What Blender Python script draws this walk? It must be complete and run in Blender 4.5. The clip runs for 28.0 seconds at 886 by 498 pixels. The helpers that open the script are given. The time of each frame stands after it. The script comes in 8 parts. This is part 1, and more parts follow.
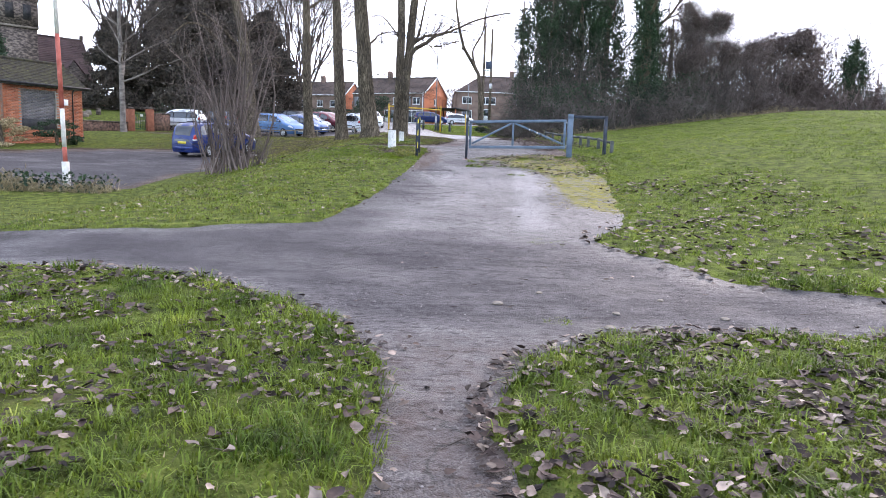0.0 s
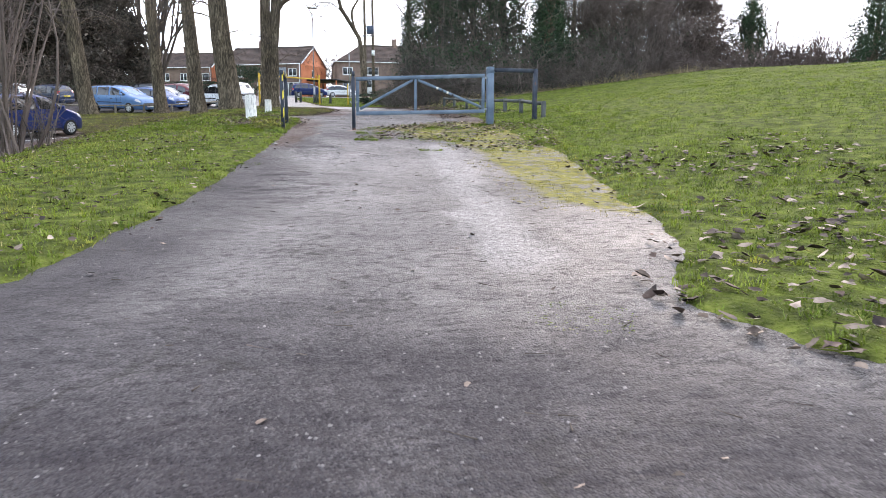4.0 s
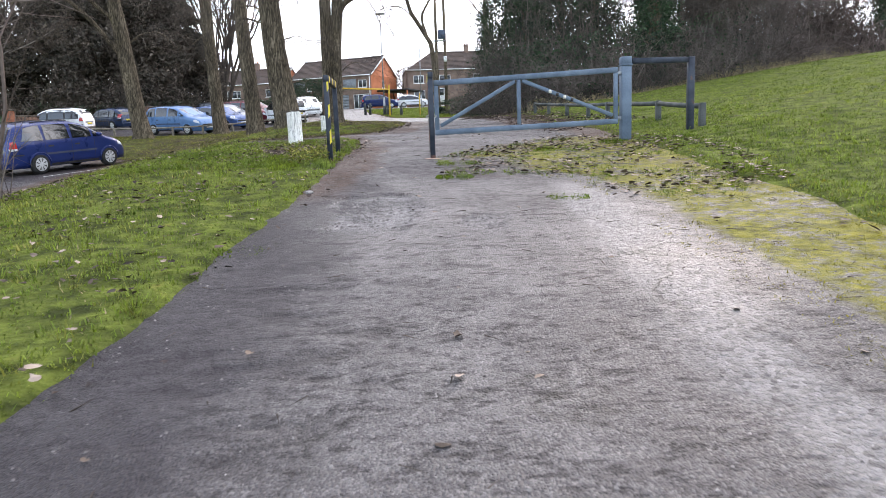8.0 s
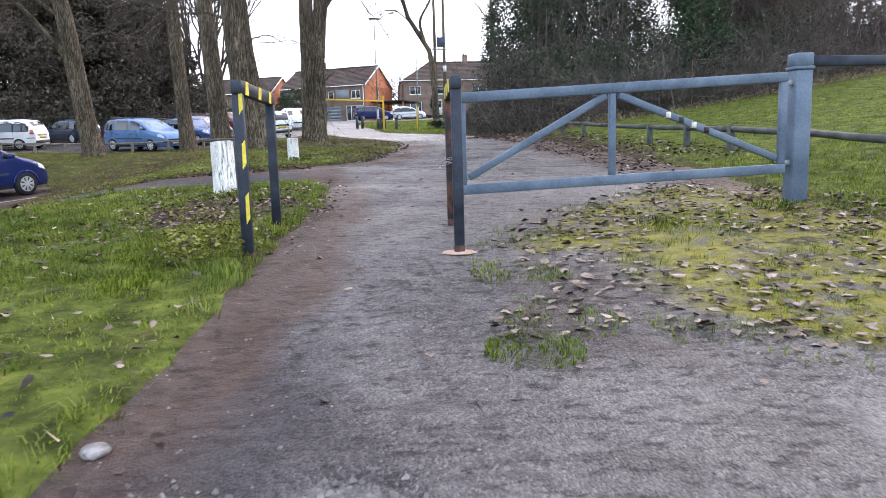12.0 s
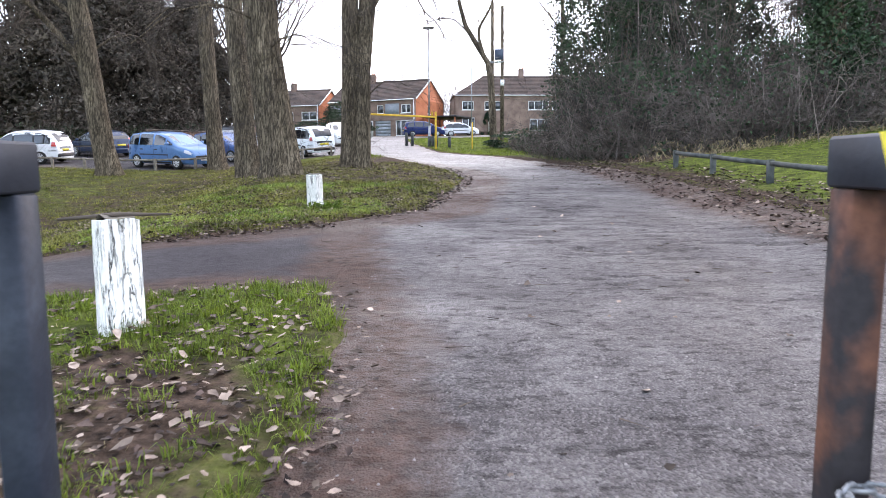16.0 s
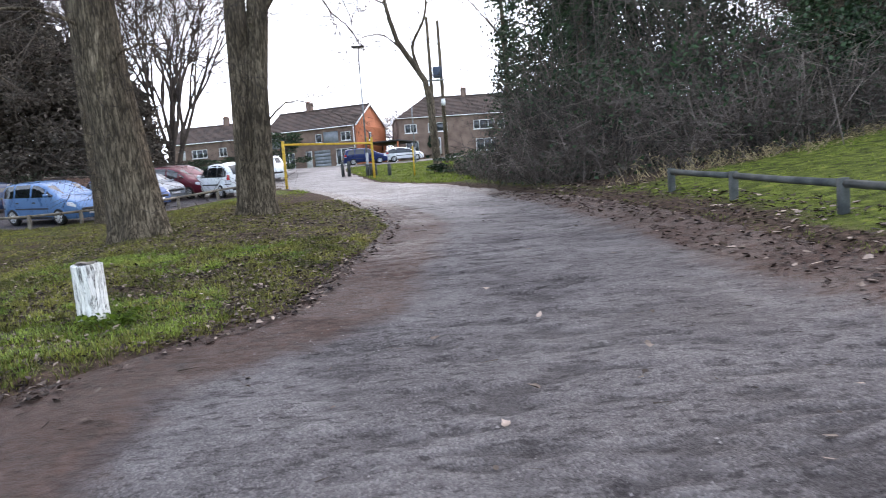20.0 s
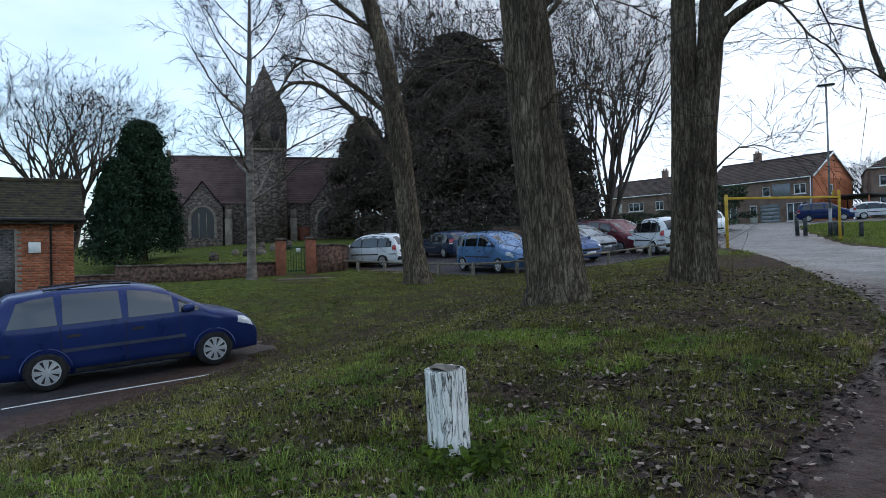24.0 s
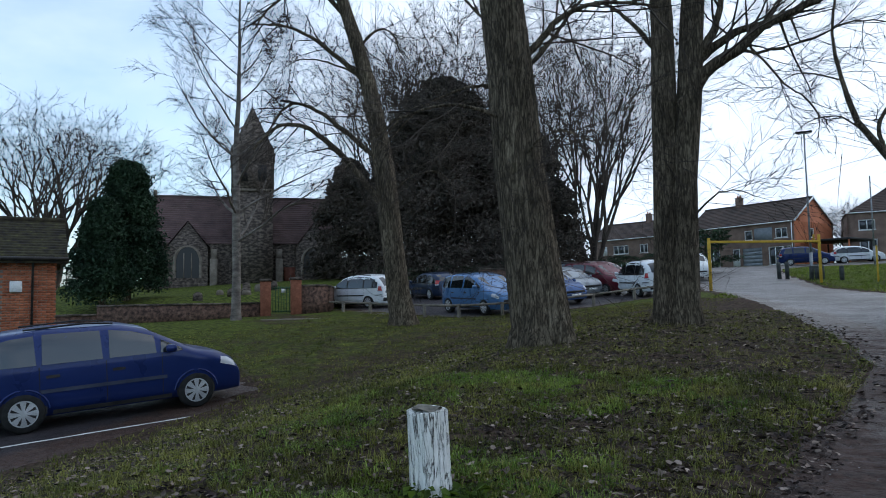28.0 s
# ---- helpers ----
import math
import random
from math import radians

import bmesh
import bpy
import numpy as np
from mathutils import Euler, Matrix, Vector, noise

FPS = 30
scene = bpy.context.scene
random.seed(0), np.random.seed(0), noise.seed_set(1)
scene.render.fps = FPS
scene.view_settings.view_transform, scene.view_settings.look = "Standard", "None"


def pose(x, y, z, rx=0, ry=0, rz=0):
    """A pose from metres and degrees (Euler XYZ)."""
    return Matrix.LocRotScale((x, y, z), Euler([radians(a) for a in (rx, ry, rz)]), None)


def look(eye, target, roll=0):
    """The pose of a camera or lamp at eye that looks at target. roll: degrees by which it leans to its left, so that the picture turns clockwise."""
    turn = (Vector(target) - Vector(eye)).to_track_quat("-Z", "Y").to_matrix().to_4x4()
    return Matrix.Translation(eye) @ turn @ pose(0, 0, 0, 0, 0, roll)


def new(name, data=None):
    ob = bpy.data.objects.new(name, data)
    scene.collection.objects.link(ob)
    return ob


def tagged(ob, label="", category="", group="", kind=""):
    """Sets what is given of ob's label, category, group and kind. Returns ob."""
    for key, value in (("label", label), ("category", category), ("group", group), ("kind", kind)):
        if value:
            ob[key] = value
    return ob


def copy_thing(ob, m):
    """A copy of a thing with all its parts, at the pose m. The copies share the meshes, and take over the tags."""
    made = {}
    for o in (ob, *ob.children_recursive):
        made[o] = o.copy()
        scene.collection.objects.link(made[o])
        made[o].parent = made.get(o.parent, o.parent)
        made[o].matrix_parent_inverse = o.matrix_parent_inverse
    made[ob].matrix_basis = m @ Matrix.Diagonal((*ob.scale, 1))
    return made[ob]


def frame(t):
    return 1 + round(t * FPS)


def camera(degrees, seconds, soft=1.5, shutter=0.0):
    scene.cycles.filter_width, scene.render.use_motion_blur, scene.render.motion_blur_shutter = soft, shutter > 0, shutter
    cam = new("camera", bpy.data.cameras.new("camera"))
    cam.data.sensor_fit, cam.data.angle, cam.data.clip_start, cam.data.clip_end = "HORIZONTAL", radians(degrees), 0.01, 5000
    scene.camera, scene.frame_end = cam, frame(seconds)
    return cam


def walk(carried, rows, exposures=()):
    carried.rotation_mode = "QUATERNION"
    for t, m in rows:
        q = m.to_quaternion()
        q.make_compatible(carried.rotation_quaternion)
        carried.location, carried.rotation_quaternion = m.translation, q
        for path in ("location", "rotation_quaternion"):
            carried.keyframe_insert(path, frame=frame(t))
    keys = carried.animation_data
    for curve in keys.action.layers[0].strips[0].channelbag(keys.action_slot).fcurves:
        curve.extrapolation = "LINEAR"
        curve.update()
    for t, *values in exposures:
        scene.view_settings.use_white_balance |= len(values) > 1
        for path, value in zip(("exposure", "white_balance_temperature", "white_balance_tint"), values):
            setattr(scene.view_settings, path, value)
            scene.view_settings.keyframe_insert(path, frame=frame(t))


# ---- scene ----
cam = camera(65.5, 28.0, 0.6, 0.22)
PATH = [
    (0, (-0.897, -20.468, 0.138), (-0.868, -18.487, -0.136), 1.8),
    (1, (-0.988, -19.297, 0.102), (-0.862, -17.334, -0.264), 2.4),
    (2, (-0.975, -17.851, 0.017), (-0.546, -15.933, -0.353), 3.5),
    (3, (-1.075, -16.556, -0.028), (-0.782, -14.612, -0.396), 0.7),
    (3.5, (-0.85, -15.689, -0.019), (-0.502, -13.747, -0.343), 0.1),
    (5.5, (-0.66, -13.121, 0.063), (-0.37, -11.188, -0.358), 0.2),
    (6, (-0.645, -12.599, 0.081), (-0.574, -10.637, -0.298), 1.8),
    (7, (-0.656, -11.251, 0.157), (-0.511, -9.287, -0.189), -1.6),
    (8, (-0.592, -9.969, 0.284), (-0.457, -7.999, -0.034), -2.2),
    (9, (-0.511, -8.687, 0.391), (-0.415, -6.716, 0.065), 0.1),
    (10, (-0.509, -7.337, 0.499), (-0.447, -5.369, 0.153), 0.1),
    (11, (-0.564, -6.103, 0.609), (-0.562, -4.114, 0.4), -3.8),
    (12, (-0.489, -4.785, 0.72), (-0.336, -2.812, 0.432), -1.7),
    (13, (-0.397, -3.585, 0.85), (-0.316, -1.603, 0.6), 2.0),
    (13.5, (-0.385, -2.944, 0.907), (-0.31, -0.953, 0.731), 3.9),
    (15.5, (-0.645, -0.642, 1.145), (-0.641, 1.344, 0.909), 0.2),
    (16, (-0.689, -0.109, 1.166), (-0.665, 1.875, 0.921), -0.4),
    (17, (-0.627, 1.118, 1.283), (-0.387, 3.094, 1.093), -0.1),
    (17.5, (-0.549, 1.606, 1.31), (-0.271, 3.582, 1.178), -2.5),
    (18, (-0.452, 2.05, 1.313), (-0.293, 4.038, 1.162), -2.6),
    (19, (-0.153, 3.132, 1.388), (0.104, 5.106, 1.192), -3.2),
    (19.5, (-0.093, 3.694, 1.413), (0.228, 5.663, 1.278), -2.6),
    (20, (-0.012, 4.228, 1.439), (0.141, 6.214, 1.254), -4.3),
    (21, (-0.185, 5.365, 1.523), (-0.352, 7.359, 1.526), -2.5),
    (22, (-0.32, 6.09, 1.606), (-0.954, 7.985, 1.68), -1.9),
    (22.5, (-0.405, 6.33, 1.62), (-1.259, 8.125, 1.674), -1.9),
    (24.5, (-0.493, 6.573, 1.636), (-1.513, 8.293, 1.675), -1.8),
    (25, (-0.47, 6.554, 1.619), (-1.51, 8.26, 1.69), -2.4),
    (26, (-0.474, 6.564, 1.647), (-1.521, 8.267, 1.71), -2.5),
    (27, (-0.472, 6.547, 1.645), (-1.546, 8.232, 1.731), -1.8),
    (28, (-0.444, 6.522, 1.632), (-1.407, 8.268, 1.78), -1.1),
]
walk(cam, [(t, look(eye, target, roll)) for t, eye, target, roll in PATH],
     [(0.0, 0.18, 6700, 26), (1.0, 0.05, 7000, 24), (2.0, 0.12, 7050, 24), (3.0, -0.08, 7200, 22), (3.5, 0.12, 7200, 22), (6.0, 0.2, 7250, 23), (9.0, 0.0, 7250, 22), (10.0, 0.24, 7250, 22), (11.0, 0.05, 7150, 23), (13.0, 0.22, 7000, 26), (16.0, 0.34, 7050, 25), (17.0, 0.2, 7150, 24), (18.0, -0.1, 7050, 24), (19.0, 0.04, 7050, 24), (20.0, -0.05, 7000, 24), (21.0, 0.13, 6850, 21), (22.0, -0.65, 6450, 13), (22.5, -1.0, 6300, 12), (24.5, -1.33, 6250, 14), (27.0, -1.42, 6200, 13), (28.0, -1.52, 6100, 13)])

# ---- daylight: thin overcast with a low, veiled sun ahead of the walk ----
SUN_AZ, SUN_EL = radians(28), radians(24)
world = bpy.data.worlds.new("world")
scene.world = world
world.use_nodes = True
wn, wl = world.node_tree.nodes, world.node_tree.links
sky = wn.new("ShaderNodeTexSky")
sky.sky_type, sky.sun_disc, sky.sun_elevation, sky.sun_rotation = "NISHITA", False, SUN_EL, SUN_AZ
sky.air_density, sky.dust_density, sky.ozone_density = 1.0, 1.5, 2.0
where = wn.new("ShaderNodeTexCoord")
puff = wn.new("ShaderNodeMapping")
puff.inputs["Scale"].default_value = (1.0, 1.0, 2.6)
cloud = wn.new("ShaderNodeTexNoise")
cloud.inputs["Scale"].default_value, cloud.inputs["Detail"].default_value, cloud.inputs["Roughness"].default_value = 1.7, 7, 0.6
cover = wn.new("ShaderNodeValToRGB")
cover.color_ramp.elements[0].position, cover.color_ramp.elements[1].position = 0.25, 0.95
cover.color_ramp.elements[0].color = (0.0, 0.0, 0.0, 1)
veil = wn.new("ShaderNodeMixRGB")
veil.inputs["Color2"].default_value = (20.0, 22.8, 25.5, 1)
back = wn["Background"]
back.inputs["Strength"].default_value = 0.15
wl.new(where.outputs["Generated"], puff.inputs["Vector"])
wl.new(puff.outputs["Vector"], cloud.inputs["Vector"])
wl.new(cloud.outputs["Fac"], cover.inputs["Fac"])
toward = wn.new("ShaderNodeVectorMath")
toward.operation = "DOT_PRODUCT"
toward.inputs[1].default_value = (math.sin(SUN_AZ) * math.cos(SUN_EL), math.cos(SUN_AZ) * math.cos(SUN_EL), math.sin(SUN_EL))
glare = wn.new("ShaderNodeMapRange")
glare.inputs["From Min"].default_value, glare.inputs["From Max"].default_value = 0.3, 0.8
thick = wn.new("ShaderNodeMath")
thick.operation, thick.use_clamp = "ADD", True
haze = wn.new("ShaderNodeVectorMath")
haze.operation = "MULTIPLY"
haze.inputs[1].default_value = (4.5, 5.1, 4.8)
wl.new(where.outputs["Generated"], toward.inputs[0])
wl.new(toward.outputs["Value"], glare.inputs["Value"])
wl.new(glare.outputs["Result"], thick.inputs[0])
wl.new(cover.outputs["Color"], thick.inputs[1])
wl.new(thick.outputs["Value"], veil.inputs["Fac"])
wl.new(sky.outputs["Color"], haze.inputs[0])
wl.new(haze.outputs["Vector"], veil.inputs["Color1"])
wl.new(veil.outputs["Color"], back.inputs["Color"])
sun = new("sun", bpy.data.lights.new("sun", "SUN"))
sun.data.energy, sun.data.angle, sun.data.color = 1.3, radians(12), (1.0, 0.93, 0.82)
sun.matrix_world = look((0, 0, 60), (-math.sin(SUN_AZ) * math.cos(SUN_EL), -math.cos(SUN_AZ) * math.cos(SUN_EL), 60 - math.sin(SUN_EL)))


# ---- materials ----
def surf(name, a, b, scale=6.0, rough=0.8, bump=0.3, fine=60.0, metal=0.0, c=None, island=0.0, randob=0.0, stretch=(1, 1, 1), spec=0.18, dist=0.01, edge=(0.35, 0.65)):
    """A worn surface: two colours mixed by coarse noise, a third in spots, fine grain in colour, gloss and relief."""
    m = bpy.data.materials.new(name)
    m.use_nodes = True
    n, l = m.node_tree.nodes, m.node_tree.links
    p = n["Principled BSDF"]
    p.inputs["Metallic"].default_value, p.inputs["Specular IOR Level"].default_value = metal, spec
    co = n.new("ShaderNodeTexCoord")
    mp = n.new("ShaderNodeMapping")
    mp.inputs["Scale"].default_value = stretch
    l.new(co.outputs["Object"], mp.inputs["Vector"])
    big, small = n.new("ShaderNodeTexNoise"), n.new("ShaderNodeTexNoise")
    for node, s, d in ((big, scale, 6), (small, fine, 4)):
        node.inputs["Scale"].default_value, node.inputs["Detail"].default_value = s, d
        l.new(mp.outputs["Vector"], node.inputs["Vector"])
    ramp = n.new("ShaderNodeValToRGB")
    e = ramp.color_ramp.elements
    e[0].position, e[1].position = edge
    e[0].color, e[1].color = (*a, 1), (*b, 1)
    if c:
        s = e.new(min(0.95, edge[1] + 0.1))
        s.color = (*c, 1)
    l.new(big.outputs["Fac"], ramp.inputs["Fac"])
    grain = n.new("ShaderNodeMapRange")
    grain.inputs["To Min"].default_value, grain.inputs["To Max"].default_value = 0.62, 1.38
    l.new(small.outputs["Fac"], grain.inputs["Value"])
    last = grain.outputs["Result"]
    for amount, kind, out in ((island, "ShaderNodeNewGeometry", "Random Per Island"), (randob, "ShaderNodeObjectInfo", "Random")):
        if amount:
            src, mr, mul = n.new(kind), n.new("ShaderNodeMapRange"), n.new("ShaderNodeMath")
            mr.inputs["To Min"].default_value, mr.inputs["To Max"].default_value = 1 - amount, 1 + amount
            mul.operation = "MULTIPLY"
            l.new(src.outputs[out], mr.inputs["Value"])
            l.new(mr.outputs["Result"], mul.inputs[0])
            l.new(last, mul.inputs[1])
            last = mul.outputs["Value"]
    mix = n.new("ShaderNodeVectorMath")
    mix.operation = "SCALE"
    l.new(ramp.outputs["Color"], mix.inputs[0])
    l.new(last, mix.inputs["Scale"])
    l.new(mix.outputs["Vector"], p.inputs["Base Color"])
    rr = n.new("ShaderNodeMapRange")
    rr.inputs["To Min"].default_value, rr.inputs["To Max"].default_value = max(0.03, rough - 0.12), min(1.0, rough + 0.12)
    l.new(big.outputs["Fac"], rr.inputs["Value"])
    l.new(rr.outputs["Result"], p.inputs["Roughness"])
    if bump:
        add, bp = n.new("ShaderNodeMath"), n.new("ShaderNodeBump")
        l.new(big.outputs["Fac"], add.inputs[0])
        l.new(small.outputs["Fac"], add.inputs[1])
        bp.inputs["Strength"].default_value, bp.inputs["Distance"].default_value = bump, dist
        l.new(add.outputs["Value"], bp.inputs["Height"])
        l.new(bp.outputs["Normal"], p.inputs["Normal"])
    return m


def glassy(name, tint, rough=0.03):
    m = bpy.data.materials.new(name)
    m.use_nodes = True
    p = m.node_tree.nodes["Principled BSDF"]
    p.inputs["Base Color"].default_value, p.inputs["Roughness"].default_value = (*tint, 1), rough
    p.inputs["Specular IOR Level"].default_value = 0.8
    return m


def coat(name, colour, rough=0.25, metal=0.0):
    """Car paint: clear coat over faintly mottled colour."""
    m = surf(name, tuple(v * 0.92 for v in colour), tuple(v * 1.06 for v in colour), 2.0, rough, 0.0, 200, metal)
    p = m.node_tree.nodes["Principled BSDF"]
    p.inputs["Coat Weight"].default_value, p.inputs["Coat Roughness"].default_value = 0.35, 0.03
    return m




def bark_material(name, dark, light, moss, crack=0.1, grain=(14, 14, 2.2), depth=0.86):
    """Meandering upright furrows between flaking ridges, with a green cast in places."""
    m = surf(name, dark, light, 2.2, 0.93, 0.0, 40, stretch=(1, 1, 0.3), c=moss)
    n, l = m.node_tree.nodes, m.node_tree.links
    p = n["Principled BSDF"]
    old = p.inputs["Base Color"].links[0].from_socket
    co = n.new("ShaderNodeTexCoord")
    rims = []
    for k, wide in ((1.0, crack), (2.3, crack * 1.2)):
        mp, nz, off, size, rp = (n.new("ShaderNode" + q) for q in ("Mapping", "TexNoise", "Math", "Math", "ValToRGB"))
        mp.inputs["Scale"].default_value = tuple(g * k for g in grain)
        nz.inputs["Scale"].default_value, nz.inputs["Detail"].default_value, nz.inputs["Roughness"].default_value, nz.inputs["Distortion"].default_value = 1.0, 5, 0.55, 0.4
        l.new(co.outputs["Object"], mp.inputs["Vector"])
        l.new(mp.outputs["Vector"], nz.inputs["Vector"])
        off.operation, off.inputs[1].default_value, size.operation = "SUBTRACT", 0.5, "ABSOLUTE"
        l.new(nz.outputs["Fac"], off.inputs[0])
        l.new(off.outputs["Value"], size.inputs[0])
        e = rp.color_ramp.elements
        e[0].color, e[1].position = ((1 - depth) * 1.08, 1 - depth, (1 - depth) * 0.92, 1), wide
        l.new(size.outputs["Value"], rp.inputs["Fac"])
        rims.append(rp.outputs["Color"])
    both, mu, bp = n.new("ShaderNodeMixRGB"), n.new("ShaderNodeMixRGB"), n.new("ShaderNodeBump")
    both.blend_type, both.inputs["Fac"].default_value = "MULTIPLY", 0.6
    l.new(rims[0], both.inputs["Color1"])
    l.new(rims[1], both.inputs["Color2"])
    mu.blend_type, mu.inputs["Fac"].default_value = "MULTIPLY", 0.95
    l.new(old, mu.inputs["Color1"])
    l.new(both.outputs["Color"], mu.inputs["Color2"])
    l.new(mu.outputs["Color"], p.inputs["Base Color"])
    bp.inputs["Strength"].default_value, bp.inputs["Distance"].default_value = 0.9, 0.05
    l.new(both.outputs["Color"], bp.inputs["Height"])
    l.new(bp.outputs["Normal"], p.inputs["Normal"])
    return m


def leafy(m, share=0.4, gain=1.5):
    """Lets light through thin leaves: part of the surface passes its own colour on to the far side."""
    n, l = m.node_tree.nodes, m.node_tree.links
    p = n["Principled BSDF"]
    up, tr, mx = n.new("ShaderNodeVectorMath"), n.new("ShaderNodeBsdfTranslucent"), n.new("ShaderNodeMixShader")
    up.operation = "MULTIPLY"
    up.inputs[1].default_value = (gain, gain, gain * 0.6)
    l.new(p.inputs["Base Color"].links[0].from_socket, up.inputs[0])
    l.new(up.outputs["Vector"], tr.inputs["Color"])
    mx.inputs["Fac"].default_value = share
    l.new(p.outputs["BSDF"], mx.inputs[1])
    l.new(tr.outputs["BSDF"], mx.inputs[2])
    l.new(mx.outputs["Shader"], n["Material Output"].inputs["Surface"])
    return m


bark = bark_material("bark", (0.17, 0.135, 0.095), (0.34, 0.275, 0.195), (0.31, 0.262, 0.14))
bark_birch = surf("pale bark", (0.10, 0.085, 0.075), (0.24, 0.21, 0.185), 3, 0.85, 0.5, 30, stretch=(1, 1, 2.0), dist=0.02)
twig_mat = surf("bare twigs", (0.042, 0.034, 0.03), (0.105, 0.083, 0.068), 0.6, 0.9, 0.0, 8, island=0.3)
twig_red = surf("brown twigs", (0.08, 0.06, 0.054), (0.17, 0.13, 0.113), 0.5, 0.9, 0.0, 8, island=0.35)
bramble_mat = surf("bramble stems", (0.05, 0.042, 0.038), (0.17, 0.14, 0.122), 0.8, 0.9, 0.0, 8, island=0.6)
ivy_mat = surf("ivy leaves", (0.014, 0.032, 0.015), (0.042, 0.075, 0.034), 0.7, 0.45, 0.0, 9, island=0.5)
yew_mat = surf("yew needles", (0.04, 0.036, 0.028), (0.105, 0.086, 0.068), 0.6, 0.7, 0.0, 9, island=0.5)
conifer_mat = surf("conifer needles", (0.014, 0.032, 0.019), (0.04, 0.072, 0.038), 0.5, 0.7, 0.0, 9, island=0.5)
blade_mat = leafy(surf("grass blades", (0.056, 0.09, 0.016), (0.14, 0.18, 0.036), 1.6, 0.5, 0.0, 9, island=0.6, c=(0.26, 0.245, 0.07), spec=0.08), 0.4)
blade_dull = leafy(surf("shaded grass blades", (0.06, 0.07, 0.018), (0.185, 0.18, 0.052), 1.4, 0.55, 0.0, 9, island=0.75, c=(0.22, 0.18, 0.09), spec=0.06), 0.25)
moss_mat = leafy(surf("yellow-green moss", (0.10, 0.095, 0.014), (0.26, 0.225, 0.035), 2.0, 0.8, 0.0, 12, island=0.5), 0.3)
blade_fresh = leafy(surf("fresh grass blades", (0.08, 0.14, 0.024), (0.2, 0.26, 0.06), 1.6, 0.45, 0.0, 9, island=0.65, spec=0.08), 0.3)
leaf_mat = surf("fallen leaves", (0.07, 0.05, 0.04), (0.28, 0.22, 0.18), 9, 0.7, 0.2, 40, island=0.8, edge=(0.3, 0.7), spec=0.08)
leaf_dark = surf("rotting leaves", (0.016, 0.012, 0.012), (0.085, 0.058, 0.048), 9, 0.6, 0.2, 40, island=0.7, spec=0.08)
dry_mat = surf("dry grass stems", (0.22, 0.17, 0.09), (0.36, 0.29, 0.17), 2, 0.85, 0.0, 10, island=0.35)
gate_mat = surf("weathered blue-grey paint", (0.075, 0.105, 0.145), (0.125, 0.165, 0.215), 3.0, 0.55, 0.25, 50, c=(0.12, 0.10, 0.095), dist=0.003)
black_mat = surf("dull blue-black paint", (0.016, 0.02, 0.03), (0.042, 0.05, 0.066), 5, 0.5, 0.4, 60, c=(0.15, 0.065, 0.04), dist=0.003)
rusty_black = surf("rust breaking through black paint", (0.03, 0.026, 0.028), (0.12, 0.055, 0.038), 7, 0.75, 0.5, 50, c=(0.16, 0.07, 0.045), dist=0.003, edge=(0.4, 0.56))
foot_mat = surf("rust-stained post foot", (0.03, 0.024, 0.024), (0.10, 0.052, 0.04), 14, 0.85, 0.6, 70, dist=0.004)
yellow_mat = surf("faded yellow tape", (0.55, 0.42, 0.04), (0.75, 0.60, 0.08), 5, 0.5, 0.1, 40, c=(0.55, 0.5, 0.25))
yellow_paint = surf("yellow paint", (0.48, 0.29, 0.03), (0.62, 0.40, 0.05), 4, 0.5, 0.1, 40)
galv_mat = surf("galvanised steel", (0.20, 0.21, 0.22), (0.32, 0.33, 0.34), 5, 0.5, 0.1, 60, metal=0.4)
white_wood = bark_material("flaking white paint on wood", (0.70, 0.68, 0.63), (0.86, 0.85, 0.82), (0.62, 0.58, 0.5), 0.015, (14, 14, 1.8))
grey_wood = surf("weathered wood end grain", (0.10, 0.09, 0.075), (0.23, 0.21, 0.17), 14, 0.9, 0.8, 60)
rail_wood = surf("dark stained timber", (0.035, 0.04, 0.04), (0.085, 0.09, 0.085), 4, 0.75, 0.4, 40, stretch=(1, 1, 1))
fence_wood = surf("greyed timber", (0.12, 0.105, 0.085), (0.25, 0.22, 0.18), 5, 0.85, 0.4, 40)
brick_mat = surf("orange brick", (0.30, 0.095, 0.05), (0.42, 0.15, 0.08), 1.4, 0.85, 0.3, 30, island=0.25)
brick_wall_mat = surf("brown brick", (0.15, 0.103, 0.083), (0.25, 0.175, 0.14), 1.0, 0.88, 0.4, 14)
brick_gable_mat = surf("red brick", (0.36, 0.115, 0.055), (0.48, 0.17, 0.085), 0.8, 0.85, 0.3, 14)
grey_brick = surf("grey blue brick", (0.10, 0.095, 0.10), (0.17, 0.155, 0.155), 1.4, 0.8, 0.3, 30, island=0.2)
mortar_mat = surf("mortar", (0.20, 0.175, 0.15), (0.28, 0.25, 0.21), 6, 0.95, 0.3, 50)
stone_mat = surf("dark church stone", (0.06, 0.048, 0.041), (0.165, 0.132, 0.11), 3.4, 0.92, 0.9, 11, c=(0.21, 0.17, 0.13), dist=0.06, edge=(0.42, 0.58), stretch=(1, 1, 1.8))
stone_pale = surf("pale dressed stone", (0.15, 0.125, 0.10), (0.25, 0.21, 0.17), 3, 0.9, 0.3, 20)
tile_mat = surf("brown roof tiles", (0.055, 0.042, 0.036), (0.10, 0.072, 0.06), 1.0, 0.85, 0.5, 10, island=0.25)
church_tile = surf("plum clay tiles", (0.07, 0.045, 0.043), (0.12, 0.078, 0.072), 0.9, 0.85, 0.5, 12, island=0.25)
